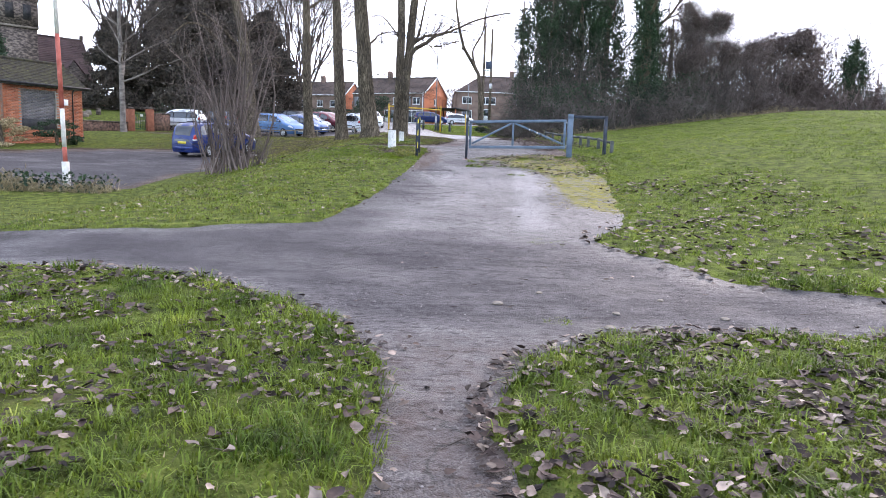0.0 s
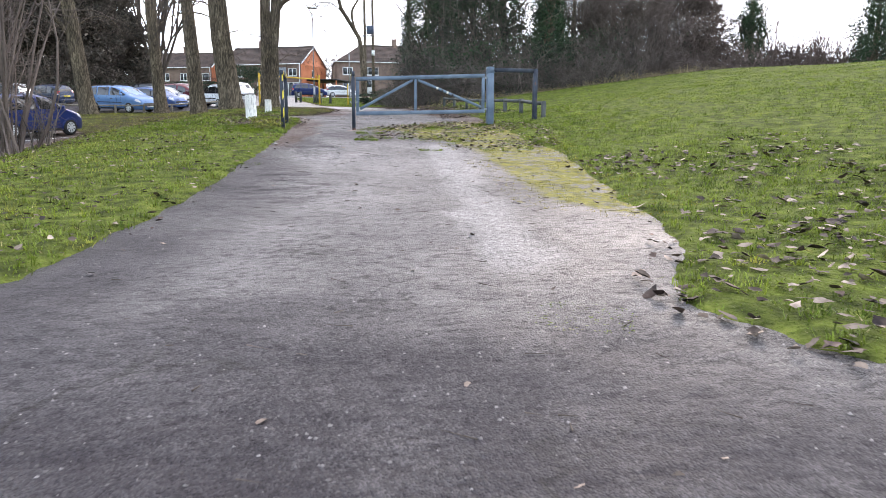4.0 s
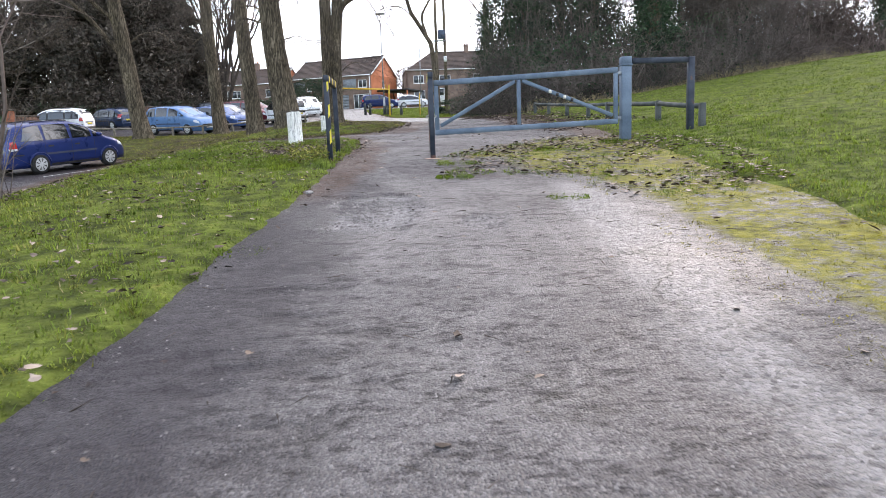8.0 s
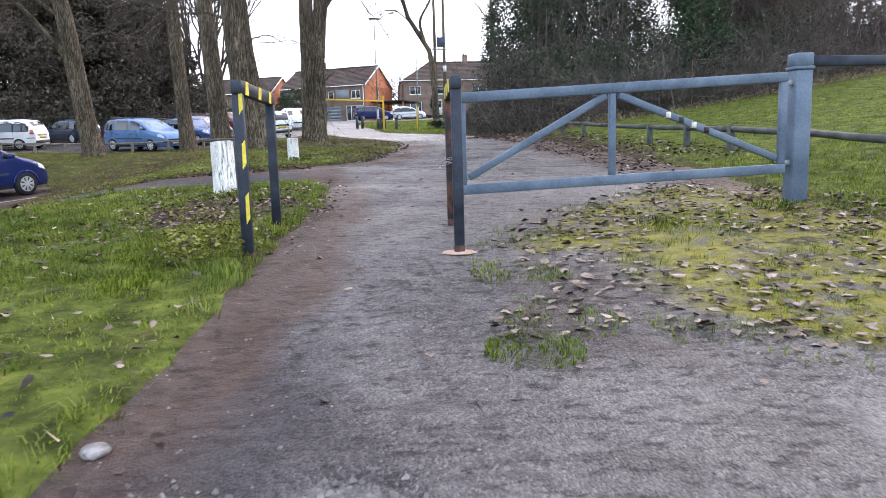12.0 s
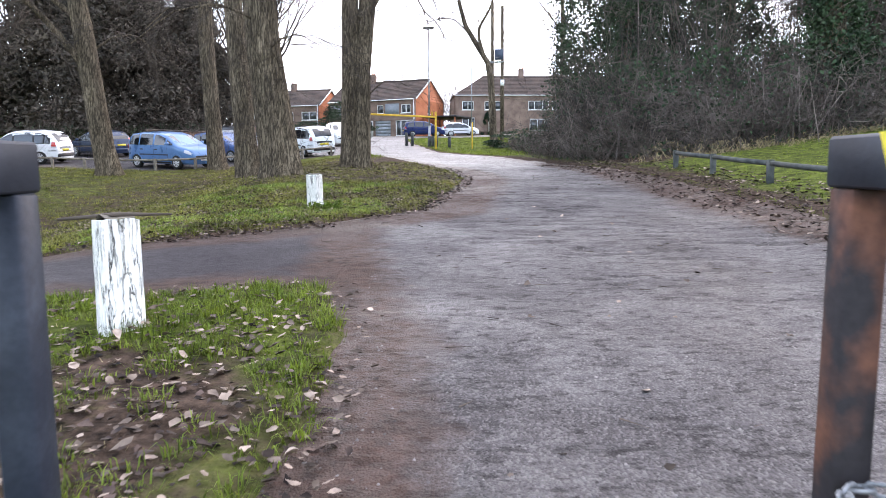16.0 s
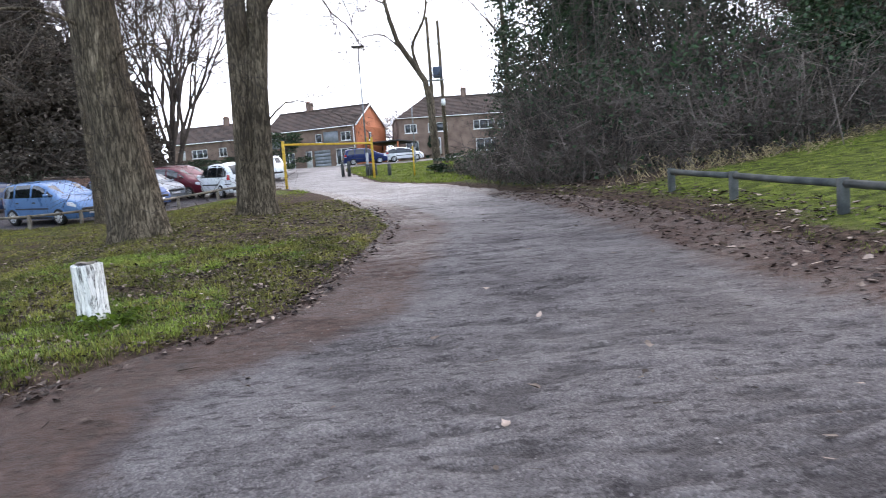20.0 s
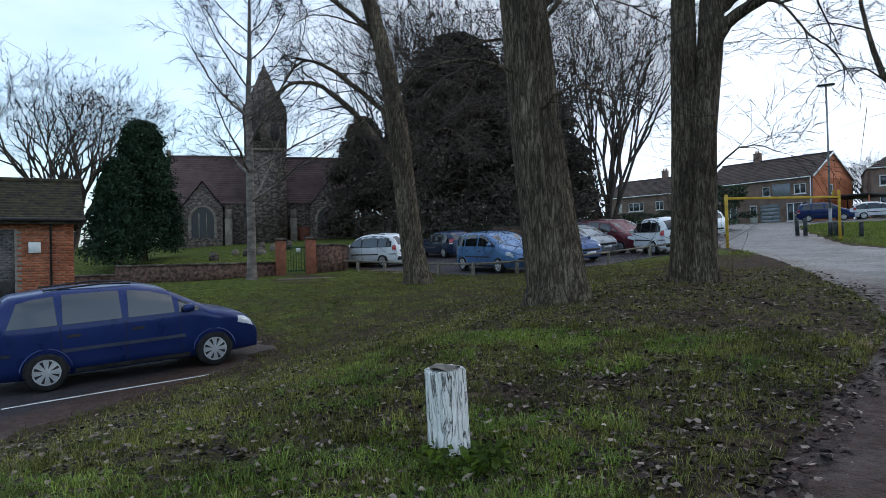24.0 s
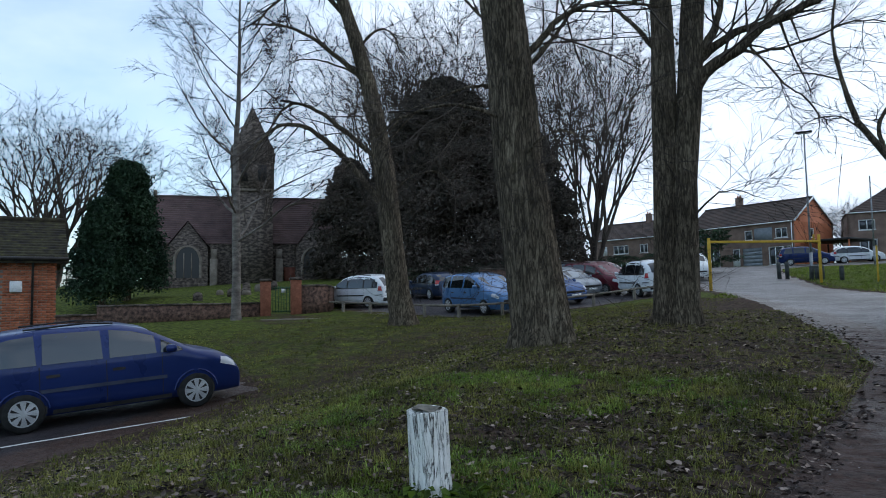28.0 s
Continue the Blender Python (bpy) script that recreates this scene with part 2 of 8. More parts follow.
moss_tile = surf("mossy roof tiles", (0.022, 0.019, 0.017), (0.06, 0.055, 0.03), 5.0, 0.95, 0.7, 24, island=0.45, c=(0.13, 0.135, 0.04), dist=0.03)
white_frame = surf("white window frames", (0.72, 0.73, 0.73), (0.80, 0.80, 0.79), 3, 0.4, 0.0, 40)
dark_trim = surf("dark trim", (0.02, 0.02, 0.022), (0.045, 0.042, 0.04), 5, 0.5, 0.1, 40)
cream_mat = surf("cream render", (0.55, 0.50, 0.42), (0.65, 0.61, 0.53), 2, 0.8, 0.1, 20)
panel_mat = surf("slate blue panel", (0.20, 0.225, 0.25), (0.27, 0.29, 0.31), 3, 0.6, 0.1, 20)
glass_mat = glassy("window glass", (0.03, 0.036, 0.042))
car_glass = glassy("dark car glass", (0.008, 0.009, 0.011))
bright_glass = glassy("car glass", (0.012, 0.014, 0.016))
bright_glass.node_tree.nodes["Principled BSDF"].inputs["IOR"].default_value = 1.65
lead_glass = glassy("dull leaded glass", (0.012, 0.012, 0.013), 0.45)
strip_mat = surf("faded blue-grey plastic", (0.03, 0.036, 0.06), (0.05, 0.058, 0.09), 4, 0.55, 0.0, 60)
old_brick = surf("old dark brick", (0.05, 0.032, 0.026), (0.20, 0.12, 0.088), 7.0, 0.92, 0.8, 22, c=(0.20, 0.15, 0.11), dist=0.03)
pier_brick = surf("old red brick", (0.20, 0.075, 0.045), (0.29, 0.115, 0.07), 4.0, 0.9, 0.5, 14, dist=0.02)
tyre_mat = surf("tyre rubber", (0.012, 0.012, 0.012), (0.028, 0.028, 0.027), 8, 0.8, 0.2, 60)
alloy_mat = surf("silver wheel trim", (0.45, 0.46, 0.47), (0.60, 0.61, 0.62), 6, 0.35, 0.0, 50, metal=0.5)
tail_mat = glassy("red lamp glass", (0.42, 0.02, 0.02), 0.12)
head_mat = glassy("clear lamp glass", (0.55, 0.57, 0.60), 0.08)
plate_y = surf("yellow number plate", (0.60, 0.47, 0.05), (0.66, 0.52, 0.07), 4, 0.4, 0.0, 40)
sign_blue = surf("dull blue-grey paint", (0.04, 0.055, 0.085), (0.065, 0.085, 0.12), 4, 0.4, 0.0, 40)
line_mat = surf("worn white road paint", (0.42, 0.41, 0.39), (0.62, 0.61, 0.58), 5, 0.8, 0.2, 40)
pink_mat = surf("pink concrete", (0.36, 0.235, 0.18), (0.48, 0.33, 0.26), 9, 0.9, 0.5, 60)


# ---- building kit ----
def obj(name, data, parent=None, label=""):
    ob = new(name, data)
    if parent:
        ob.parent = parent
        ob.matrix_parent_inverse = Matrix.Identity(4)
    if label:
        ob["label"] = label
    return ob


def part(name, bm, material, parent=None, label="", smooth=False):
    me = bpy.data.meshes.new(name)
    bm.to_mesh(me)
    bm.free()
    me.materials.append(material)
    if smooth:
        me.shade_smooth()
    return obj(name, me, parent, label)


def thing(name, m, label, category, group="", kind=""):
    e = new(name)
    e.empty_display_size = 0.2
    e.matrix_basis = m
    return tagged(e, label, category, group, kind)


class Geo:
    """Vertices and faces gathered in plain lists."""

    def __init__(self):
        self.v, self.f, self.n = [], [], 0

    def add(self, v, f):
        v = np.asarray(v, float).reshape(-1, 3)
        self.v.append(v)
        self.f.append(np.asarray(f, int) + self.n)
        self.n += len(v)
        return self

    def box(self, x0, x1, y0, y1, z0, z1, bev=0.0, m=None):
        b = min(bev, (x1 - x0) * 0.45, (y1 - y0) * 0.45, (z1 - z0) * 0.45)
        if b <= 0:
            v = np.array([(x, y, z) for x in (x0, x1) for y in (y0, y1) for z in (z0, z1)], float)
            f = [(0, 1, 3, 2), (4, 6, 7, 5), (0, 4, 5, 1), (2, 3, 7, 6), (0, 2, 6, 4), (1, 5, 7, 3)]
        else:
            bm = bmesh.new()
            bmesh.ops.create_cube(bm, size=1.0)
            for q in bm.verts:
                q.co = ((x0 + x1) / 2 + q.co.x * (x1 - x0), (y0 + y1) / 2 + q.co.y * (y1 - y0), (z0 + z1) / 2 + q.co.z * (z1 - z0))
            bmesh.ops.bevel(bm, geom=bm.edges[:], offset=b, segments=1, affect="EDGES")
            v = np.array([q.co[:] for q in bm.verts])
            bm.verts.index_update()
            f = []
            for face in bm.faces:
                ids = [q.index for q in face.verts]
                f += [(ids[0], ids[1], ids[2], ids[3])] if len(ids) == 4 else [(ids[0], ids[i], ids[i + 1], ids[i + 1]) for i in range(1, len(ids) - 1)]
            bm.free()
        if m is not None:
            v = np.array([(m @ Vector(q))[:] for q in v])
        return self.add(v, f)

    def quad(self, *pts):
        return self.add(pts, [(0, 1, 2, 3)])

    def tube(self, pts, radii, sides=8, cap=True):
        pts = np.asarray(pts, float)
        k = len(pts)
        d = np.gradient(pts, axis=0)
        d /= np.linalg.norm(d, axis=1, keepdims=True) + 1e-9
        ref = np.array([1.0, 0, 0]) if abs(d[:, 0]).mean() < 0.7 else np.array([0, 1.0, 0])
        u = np.cross(d, ref)
        u /= np.linalg.norm(u, axis=1, keepdims=True) + 1e-9
        w = np.cross(d, u)
        a = np.arange(sides) * 2 * np.pi / sides
        rr = np.asarray(radii, float).reshape(k, -1)[:, :, None]
        v = pts[:, None] + rr * (np.cos(a)[None, :, None] * u[:, None] + np.sin(a)[None, :, None] * w[:, None])
        i, j = np.meshgrid(np.arange(k - 1), np.arange(sides), indexing="ij")
        j2 = (j + 1) % sides
        f = np.stack([i * sides + j, i * sides + j2, (i + 1) * sides + j2, (i + 1) * sides + j], -1).reshape(-1, 4)
        v = v.reshape(-1, 3)
        if cap:
            v = np.vstack([v, pts[0], pts[-1]])
            jj = np.arange(sides)
            e = (k - 1) * sides
            low = np.stack([jj, np.full(sides, k * sides), np.full(sides, k * sides), (jj + 1) % sides], -1)
            low = np.stack([(jj + 1) % sides, jj, np.full(sides, k * sides), np.full(sides, k * sides)], -1)
            top = np.stack([e + jj, e + (jj + 1) % sides, np.full(sides, k * sides + 1), np.full(sides, k * sides + 1)], -1)
            f = np.vstack([f, low, top])
        return self.add(v, f)

    def strands(self, p0, p1, p2, r):
        """Many thin three-sided stems at once, each through three points."""
        p0, p1, p2, r = (np.asarray(q, float) for q in (p0, p1, p2, r))
        if not len(p0):
            return self
        d = p2 - p0
        u = np.cross(d, np.random.default_rng(1).normal(size=d.shape))
        u /= np.linalg.norm(u, axis=1, keepdims=True) + 1e-9
        w = np.cross(d, u)
        w /= np.linalg.norm(w, axis=1, keepdims=True) + 1e-9
        short = np.linalg.norm(d, axis=1) < 0.9
        if short.any():
            ring = [p0[short] + r[short][:, None] * (math.cos(a) * u[short] + math.sin(a) * w[short]) for a in (0, 2.094, 4.189)]
            self.add(np.stack(ring + [p2[short]], 1).reshape(-1, 3), (np.arange(short.sum())[:, None, None] * 4 + np.array([(0, 1, 3, 3), (1, 2, 3, 3), (2, 0, 3, 3)])).reshape(-1, 4))
            p0, p1, p2, r, u, w = (q[~short] for q in (p0, p1, p2, r, u, w))
            if not len(p0):
                return self
        rows = []
        for p, s in ((p0, 1.0), (p1, 0.7)):
            for a in (0, 2.094, 4.189):
                rows.append(p + (r * s)[:, None] * (math.cos(a) * u + math.sin(a) * w))
        rows.append(p2)
        v = np.stack(rows, 1)
        f = np.array([(0, 1, 4, 3), (1, 2, 5, 4), (2, 0, 3, 5), (3, 4, 6, 6), (4, 5, 6, 6), (5, 3, 6, 6)])
        return self.add(v.reshape(-1, 3), (np.arange(len(p0))[:, None, None] * 7 + f).reshape(-1, 4))

    def leaves(self, p, size, rng, flat=0.0, aspect=0.6):
        """Folded leaves of four corners at the points p, turned at random; flat: how far they lie level."""
        k = len(p)
        nrm = rng.normal(size=(k, 3))
        nrm[:, 2] = np.abs(nrm[:, 2]) + flat * 4
        nrm /= np.linalg.norm(nrm, axis=1, keepdims=True)
        t = np.cross(nrm, rng.normal(size=(k, 3)))
        t /= np.linalg.norm(t, axis=1, keepdims=True) + 1e-9
        b = np.cross(nrm, t)
        s = np.asarray(size)[:, None] * np.ones((k, 1))
        lift = nrm * s * 0.22
        v = np.stack([p - t * s * 0.5, p + b * s * 0.5 * aspect + lift, p + t * s * 0.5, p - b * s * 0.5 * aspect + lift], 1)
        f = np.array([(0, 1, 2, 2), (0, 2, 3, 3)])
        return self.add(v.reshape(-1, 3), (np.arange(k)[:, None, None] * 4 + f).reshape(-1, 4))

    def dead_leaves(self, p, size, rng, flat=0.9):
        """Curled oval leaves with a raised rib, pointed tip and uneven rim."""
        k = len(p)
        nrm = rng.normal(size=(k, 3))
        nrm[:, 2] = np.abs(nrm[:, 2]) + flat * 4
        nrm /= np.linalg.norm(nrm, axis=1, keepdims=True)
        t = np.cross(nrm, rng.normal(size=(k, 3)))
        t /= np.linalg.norm(t, axis=1, keepdims=True) + 1e-9
        b = np.cross(nrm, t)
        s = np.asarray(size)[:, None] * np.ones((k, 1))
        curl = rng.uniform(-0.16, 0.24, (k, 1))
        rows = []
        for u, w, c in ((-0.5, 0, 0.1), (-0.3, 0.26, 1), (0.02, 0.36, 1.1), (0.3, 0.22, 1), (0.55, 0, 0.6), (0.3, -0.22, 1), (0.02, -0.36, 1.1), (-0.3, -0.26, 1), (0.0, 0, 0)):
            j = 1 + rng.uniform(-0.38, 0.3, (k, 1))
            rows.append(p + t * s * u * j + b * s * w * j + nrm * s * curl * c * (1 + rng.uniform(-0.5, 0.5, (k, 1))))
        f = np.array([(8, i, (i + 1) % 8, (i + 1) % 8) for i in range(8)])
        return self.add(np.stack(rows, 1).reshape(-1, 3), (np.arange(k)[:, None, None] * 9 + f).reshape(-1, 4))

    def ob(self, name, material, parent=None, label="", smooth=False):
        v, f = np.vstack(self.v), np.vstack(self.f)
        me = bpy.data.meshes.new(name)
        tri = f[:, 2] == f[:, 3]
        quads, tris = f[~tri], f[tri][:, :3]
        loops = np.concatenate([quads.ravel(), tris.ravel()])
        starts = np.concatenate([np.arange(len(quads)) * 4, len(quads) * 4 + np.arange(len(tris)) * 3])
        me.vertices.add(len(v))
        me.vertices.foreach_set("co", v.astype(np.float32).ravel())
        me.loops.add(len(loops))
        me.loops.foreach_set("vertex_index", loops.astype(np.int32))
        me.polygons.add(len(starts))
        me.polygons.foreach_set("loop_start", starts.astype(np.int32))
        me.update(calc_edges=True)
        me.validate()
        me.materials.append(material)
        if smooth:
            me.shade_smooth()
        return obj(name, me, parent, label)


def wall_geo(width, height, thick, holes=(), gable=0.0):
    """A wall along x from 0, its face at y = 0 and its body behind, with openings (x0, x1, z0, z1) cut through; gable: height of a pointed top."""
    g = Geo()
    xs = sorted({0.0, width, *(h[0] for h in holes), *(h[1] for h in holes)})
    zs = sorted({0.0, height, *(h[2] for h in holes), *(h[3] for h in holes)})
    for x0, x1 in zip(xs, xs[1:]):
        for z0, z1 in zip(zs, zs[1:]):
            if any(h[0] <= x0 and x1 <= h[1] and h[2] <= z0 and z1 <= h[3] for h in holes):
                continue
            g.quad((x0, 0, z0), (x1, 0, z0), (x1, 0, z1), (x0, 0, z1))
            g.quad((x1, thick, z0), (x0, thick, z0), (x0, thick, z1), (x1, thick, z1))
    for a, b, c, d in [*holes, (0, width, 0, height)]:
        out = (a, b, c, d) == (0, width, 0, height)
        ring = [(a, c), (b, c), (b, d), (a, d)]
        for (p, q), (r, s) in zip(ring, ring[1:] + ring[:1]):
            if out and gable and q == s == height:
                continue
            g.quad((p, 0, q), (p, thick, q), (r, thick, s), (r, 0, s)) if not out else g.quad((r, 0, s), (r, thick, s), (p, thick, q), (p, 0, q))
    if gable:
        w = width / 2
        g.add([(0, 0, height), (width, 0, height), (w, 0, height + gable), (0, thick, height), (width, thick, height), (w, thick, height + gable)],
              [(0, 1, 2, 2), (4, 3, 5, 5), (1, 4, 5, 2), (3, 0, 2, 5)])
    return g


def window_part(parent, m, w, hgt, bars=(0.5,), frame_mat=None, deep=0.06, sill=True, lights=()):
    """A window in an opening: frame, glazing bars, panes and sill; its face looks along -y of m."""
    fm = frame_mat or white_frame
    e = 0.09
    ring = [(0, 0), (w, 0), (w, hgt), (0, hgt), (e, e), (w - e, e), (w - e, hgt - e), (e, hgt - e)]
    v = [(a, y, b) for y in (deep, deep + 0.06) for a, b in ring]
    f = []
    for a in range(4):
        b = (a + 1) % 4
        f += [(a, b, b + 4, a + 4), (a + 12, b + 12, b + 8, a + 8), (a + 8, b + 8, b, a), (a + 4, b + 4, b + 12, a + 12)]
    win = Geo().add(v, f).ob("window", fm, parent)
    for b in bars:
        Geo().box(w * b - 0.045, w * b + 0.045, deep - 0.004, deep + 0.05, e, hgt - e).ob("glazing_bar", fm, win)
    for a, b, z in lights:
        Geo().box(w * a, w * b, deep - 0.006, deep + 0.05, hgt * z - 0.025, hgt * z + 0.025).ob("glazing_bar", fm, win)
    win.matrix_basis = m
    cuts = [0.0, *bars, 1.0]
    for a, b in zip(cuts, cuts[1:]):
        p = Geo().box(w * a + 0.02, w * b - 0.02, deep + 0.02, deep + 0.035, 0.03, hgt - 0.03)
        p.ob("pane", glass_mat, win)
    if sill:
        Geo().box(-0.06, w + 0.06, -0.06, deep + 0.02, -0.07, -0.004, 0.01).ob("sill", fm, win)
    return win


# ---- the lie of the land ----
PY = (-60, -20, -15, -12.7, -8, -3.4, 0, 4, 10, 17, 22, 41, 50, 60, 80, 130)
PZ = (-2.0, -1.22, -1.17, -1.03, -0.72, -0.33, 0, 0.27, 0.5, 0.93, 1.08, 1.85, 2.5, 3.2, 4.4, 5.5)


def sstep(a, b, x):
    u = np.clip((x - a) / (b - a), 0, 1)
    return u * u * (3 - 2 * u)


def land(x, y):
    """Height of the ground: the track climbs ahead, the meadow rises on its right, the car parks lie lower on its left."""
    x, y = np.asarray(x, float), np.asarray(y, float)
    z = np.interp(y, PY, PZ)
    r = np.clip(x - 2.2, 0, None)
    near = np.minimum(r, 17)
    z = z + (0.132 * (near - 1.2 * (1 - np.exp(-near / 1.2))) + 0.02 * np.clip(r - 17, 0, 40)) * (1 - 0.75 * sstep(20, 45, y)) * (1 - 0.7 * sstep(-14, -30, y))
    dip = sstep(-3.5, -10, x) * (0.35 + 0.65 * sstep(-12, -3, y)) * (1 - 0.55 * sstep(16, 26, y)) * (1 - 0.12 * sstep(-14, -21, x))
    return z - 1.06 * dip * (1 - sstep(28, 46, y)) + 0.9 * sstep(30, 40, y - 0.7 * (x + 23)) * sstep(-23.8, -27, x) * sstep(26, 32, y)


def lz(x, y):
    return float(land(x, y))


def sdf(poly, x, y):
    """Signed distance to a closed outline: negative inside."""
    p = np.asarray(poly, float)
    best, inside = np.full(x.shape, 1e9), np.zeros(x.shape, bool)
    for (ax, ay), (bx, by) in zip(p, np.roll(p, -1, 0)):
        dx, dy = bx - ax, by - ay
        u = np.clip(((x - ax) * dx + (y - ay) * dy) / (dx * dx + dy * dy + 1e-12), 0, 1)
        best = np.minimum(best, np.hypot(x - ax - u * dx, y - ay - u * dy))
        cross = ((ay > y) != (by > y)) & (x < dx * (y - ay) / (by - ay + 1e-12) + ax)
        inside ^= cross
    return np.where(inside, -best, best)


def vnoise(x, y, seed=0):
    """Smooth random values of -1 to 1 on a unit lattice."""
    x, y = np.broadcast_arrays(np.asarray(x, float), np.asarray(y, float))
    i, j = np.floor(x).astype(np.int64), np.floor(y).astype(np.int64)
    u, w = x - i, y - j
    u, w = u * u * (3 - 2 * u), w * w * (3 - 2 * w)

    def corner(a, b):
        k = (a * 374761393 + b * 668265263 + seed * 144269504) & 0xFFFFFFFF
        k = ((k ^ (k >> 13)) * 1274126177) & 0xFFFFFFFF
        return ((k ^ (k >> 16)) & 0xFFFF) / 32767.5 - 1

    low = corner(i, j) * (1 - u) + corner(i + 1, j) * u
    top = corner(i, j + 1) * (1 - u) + corner(i + 1, j + 1) * u
    return low * (1 - w) + top * w


def ripple(x, y, s=1.0, seed=0.0):
    """Uneven values of about -1 to 1, in three sizes."""
    x, y, k = np.asarray(x, float) * s * 0.62, np.asarray(y, float) * s * 0.62, int(seed * 7) + 1
    c, d = x * 0.8 - y * 0.6, x * 0.6 + y * 0.8
    return 0.62 * vnoise(x, y, k) + 0.36 * vnoise(c * 2.1, d * 2.1, k + 1) + 0.2 * vnoise(x * 4.3, y * 4.3, k + 2)


TRACK = [(-1.5, 4.75), (-1.2, 3.6), (-1.2, 2.6), (-1.3, 1.5), (-1.35, 0.3), (-1.45, -0.6), (-1.55, -2.6), (-1.75, -4.3), (-1.9, -5.9), (-2.0, -7.3), (-2.2, -8.5),
         (-2.5, -10.5), (-3.2, -11.6), (-2.1, -14.8), (-1.5, -15.4), (-1.2, -16.2), (-1.12, -17.0), (-1.2, -18.5), (-1.3, -30), (-0.45, -30), (-0.45, -18), (-0.6, -17.3), (-0.4, -16.6), (-0.2, -16.1),
         (0.3, -15.7), (1.0, -15.4), (1.9, -13.2), (1.7, -12.4), (1.2, -11.5), (1.9, -10.2), (2.3, -8.9), (2.7, -6.5), (3.1, -4.3), (3.2, -1.0), (3.4, 1.5), (3.6, 4.0), (3.75, 6.4), (3.9, 7.9), (4.0, 10), (4.0, 13.2),
         (3.8, 17), (3.4, 21), (2.9, 27), (2.3, 31.8), (0.8, 36), (-0.3, 40), (-1.3, 46), (-2.6, 54), (-3.2, 62), (-2, 69), (4, 72), (40, 74), (40, 79), (-60, 77), (-60, 70), (-14, 68), (-12, 60), (-9, 52),
         (-6.5, 46), (-5.6, 42), (-4, 37), (-2.3, 30), (-1.0, 23), (-0.3, 18), (0, 15.5), (-0.4, 12.8), (-0.9, 10.0), (-2.2, 8.2)]
CROSS = [(-40, -11.5), (-7, -10.9), (-4.4, -11.3), (-2.5, -10.5), (1.2, -11.5), (1.7, -12.4), (2.2, -13.5), (3.4, -14.2), (14, -16.8), (14, -18.6), (2.6, -15.4), (1.0, -15.4), (0.3, -15.7), (-1.5, -15.4), (-2.1, -14.8), (-2.8, -14.1), (-3.9, -13.7), (-5.5, -13.3), (-40, -13.8)]
SIDE = [(-1.2, 9.4), (-2.2, 8.2), (-2.8, 7.6), (-3.5, 7.1), (-4.5, 6.5), (-10.5, 5.6), (-10.5, 2.9), (-5, 3.75), (-3.3, 4.4), (-2.4, 4.55), (-1.3, 4.85)]
PARK = [(-9.4, -0.9), (-9.4, 5), (-9.7, 11), (-9.9, 15), (-10.9, 17.2), (-13, 18.2), (-18, 15), (-24, 6), (-40, -1), (-40, -6), (-13, -1.6)]
YARD_PATH = [(-22.75, 30.75), (-22.35, 31.2), (-20.6, 29.9), (-19.6, 28.6), (-18.9, 26.6), (-19.5, 26.4), (-20.3, 28.3), (-21.2, 29.4)]
UPPER = [(-24, 38), (-20.5, 33.6), (-14, 30.6), (-12, 30.6), (-9, 33.8), (-7.4, 36.6), (-5.9, 39.3), (-5.9, 42), (-6.5, 46), (-8, 52), (-12, 60), (-22, 58)]


def paved(x, y):
    return np.minimum.reduce([sdf(p, x, y) for p in (TRACK, CROSS, SIDE, PARK, UPPER, YARD_PATH)])


# ---- ground and roads ----
def spaced(lo, a, b, hi, step, grow=1.16):
    """Grid lines: even from a to b, widening outwards to lo and hi."""
    mid = list(np.arange(a, b + 1e-6, step))
    left, right, d = [], [], step
    while (left[-1] if left else a) > lo:
        d *= grow
        left.append((left[-1] if left else a) - d)
    d = step
    while (right[-1] if right else b) < hi:
        d *= grow
        right.append((right[-1] if right else b) + d)
    return np.array(left[::-1] + mid + right)


def sheet(xs, ys, zfun, keep=None):
    gx, gy = np.meshgrid(xs, ys, indexing="ij")
    v = np.stack([gx, gy, zfun(gx, gy)], -1)
    i, j = np.meshgrid(np.arange(len(xs) - 1), np.arange(len(ys) - 1), indexing="ij")
    k = len(ys)
    f = np.stack([i * k + j, (i + 1) * k + j, (i + 1) * k + j + 1, i * k + j + 1], -1).reshape(-1, 4)
    v = v.reshape(-1, 3)
    if keep is not None:
        near = keep(v[:, 0], v[:, 1])
        f = f[near[f].any(1)]
        used = np.unique(f)
        back = np.zeros(len(v), int)
        back[used] = np.arange(len(used))
        v, f = v[used], back[f]
    return v, f


def attribute(ob, name, values):
    ob.data.attributes.new(name, "FLOAT", "POINT").data.foreach_set("value", np.asarray(values, np.float32))


def ground_z(x, y):
    sd = paved(x, y) + 0.07 * ripple(x, y, 2.6) + 0.035 * ripple(x, y, 8.0, 2.0)
    soft = np.clip(sd * 0.3, -0.05, 0.03)
    return land(x, y) + soft + np.where(sd > 0, (0.02 * ripple(x, y, 2.2, 5.0) + 0.016 * ripple(x, y, 7.0, 4.0)) * np.clip(sd * 3, 0, 1), 0)


POTS = (([(-1.26, -2.75), (-0.46, -2.8), (-0.3, -3.47), (-0.55, -4.5), (-1.15, -4.4)], 0.03), ([(-0.05, -4.0), (0.32, -3.95), (0.28, -4.55), (-0.08, -4.68)], 0.02))


def pot_depth(x, y):
    """How far the surface has broken away, 0 to 1, over each pothole."""
    out = np.zeros(np.shape(x))
    for poly, deep in POTS:
        d = sdf(poly, x, y) + 0.13 * ripple(x, y, 5.0) + 0.05 * ripple(x, y, 14.0, 2.0)
        out = np.maximum(out, sstep(0.05, -0.07, d) * deep / 0.03)
    return out


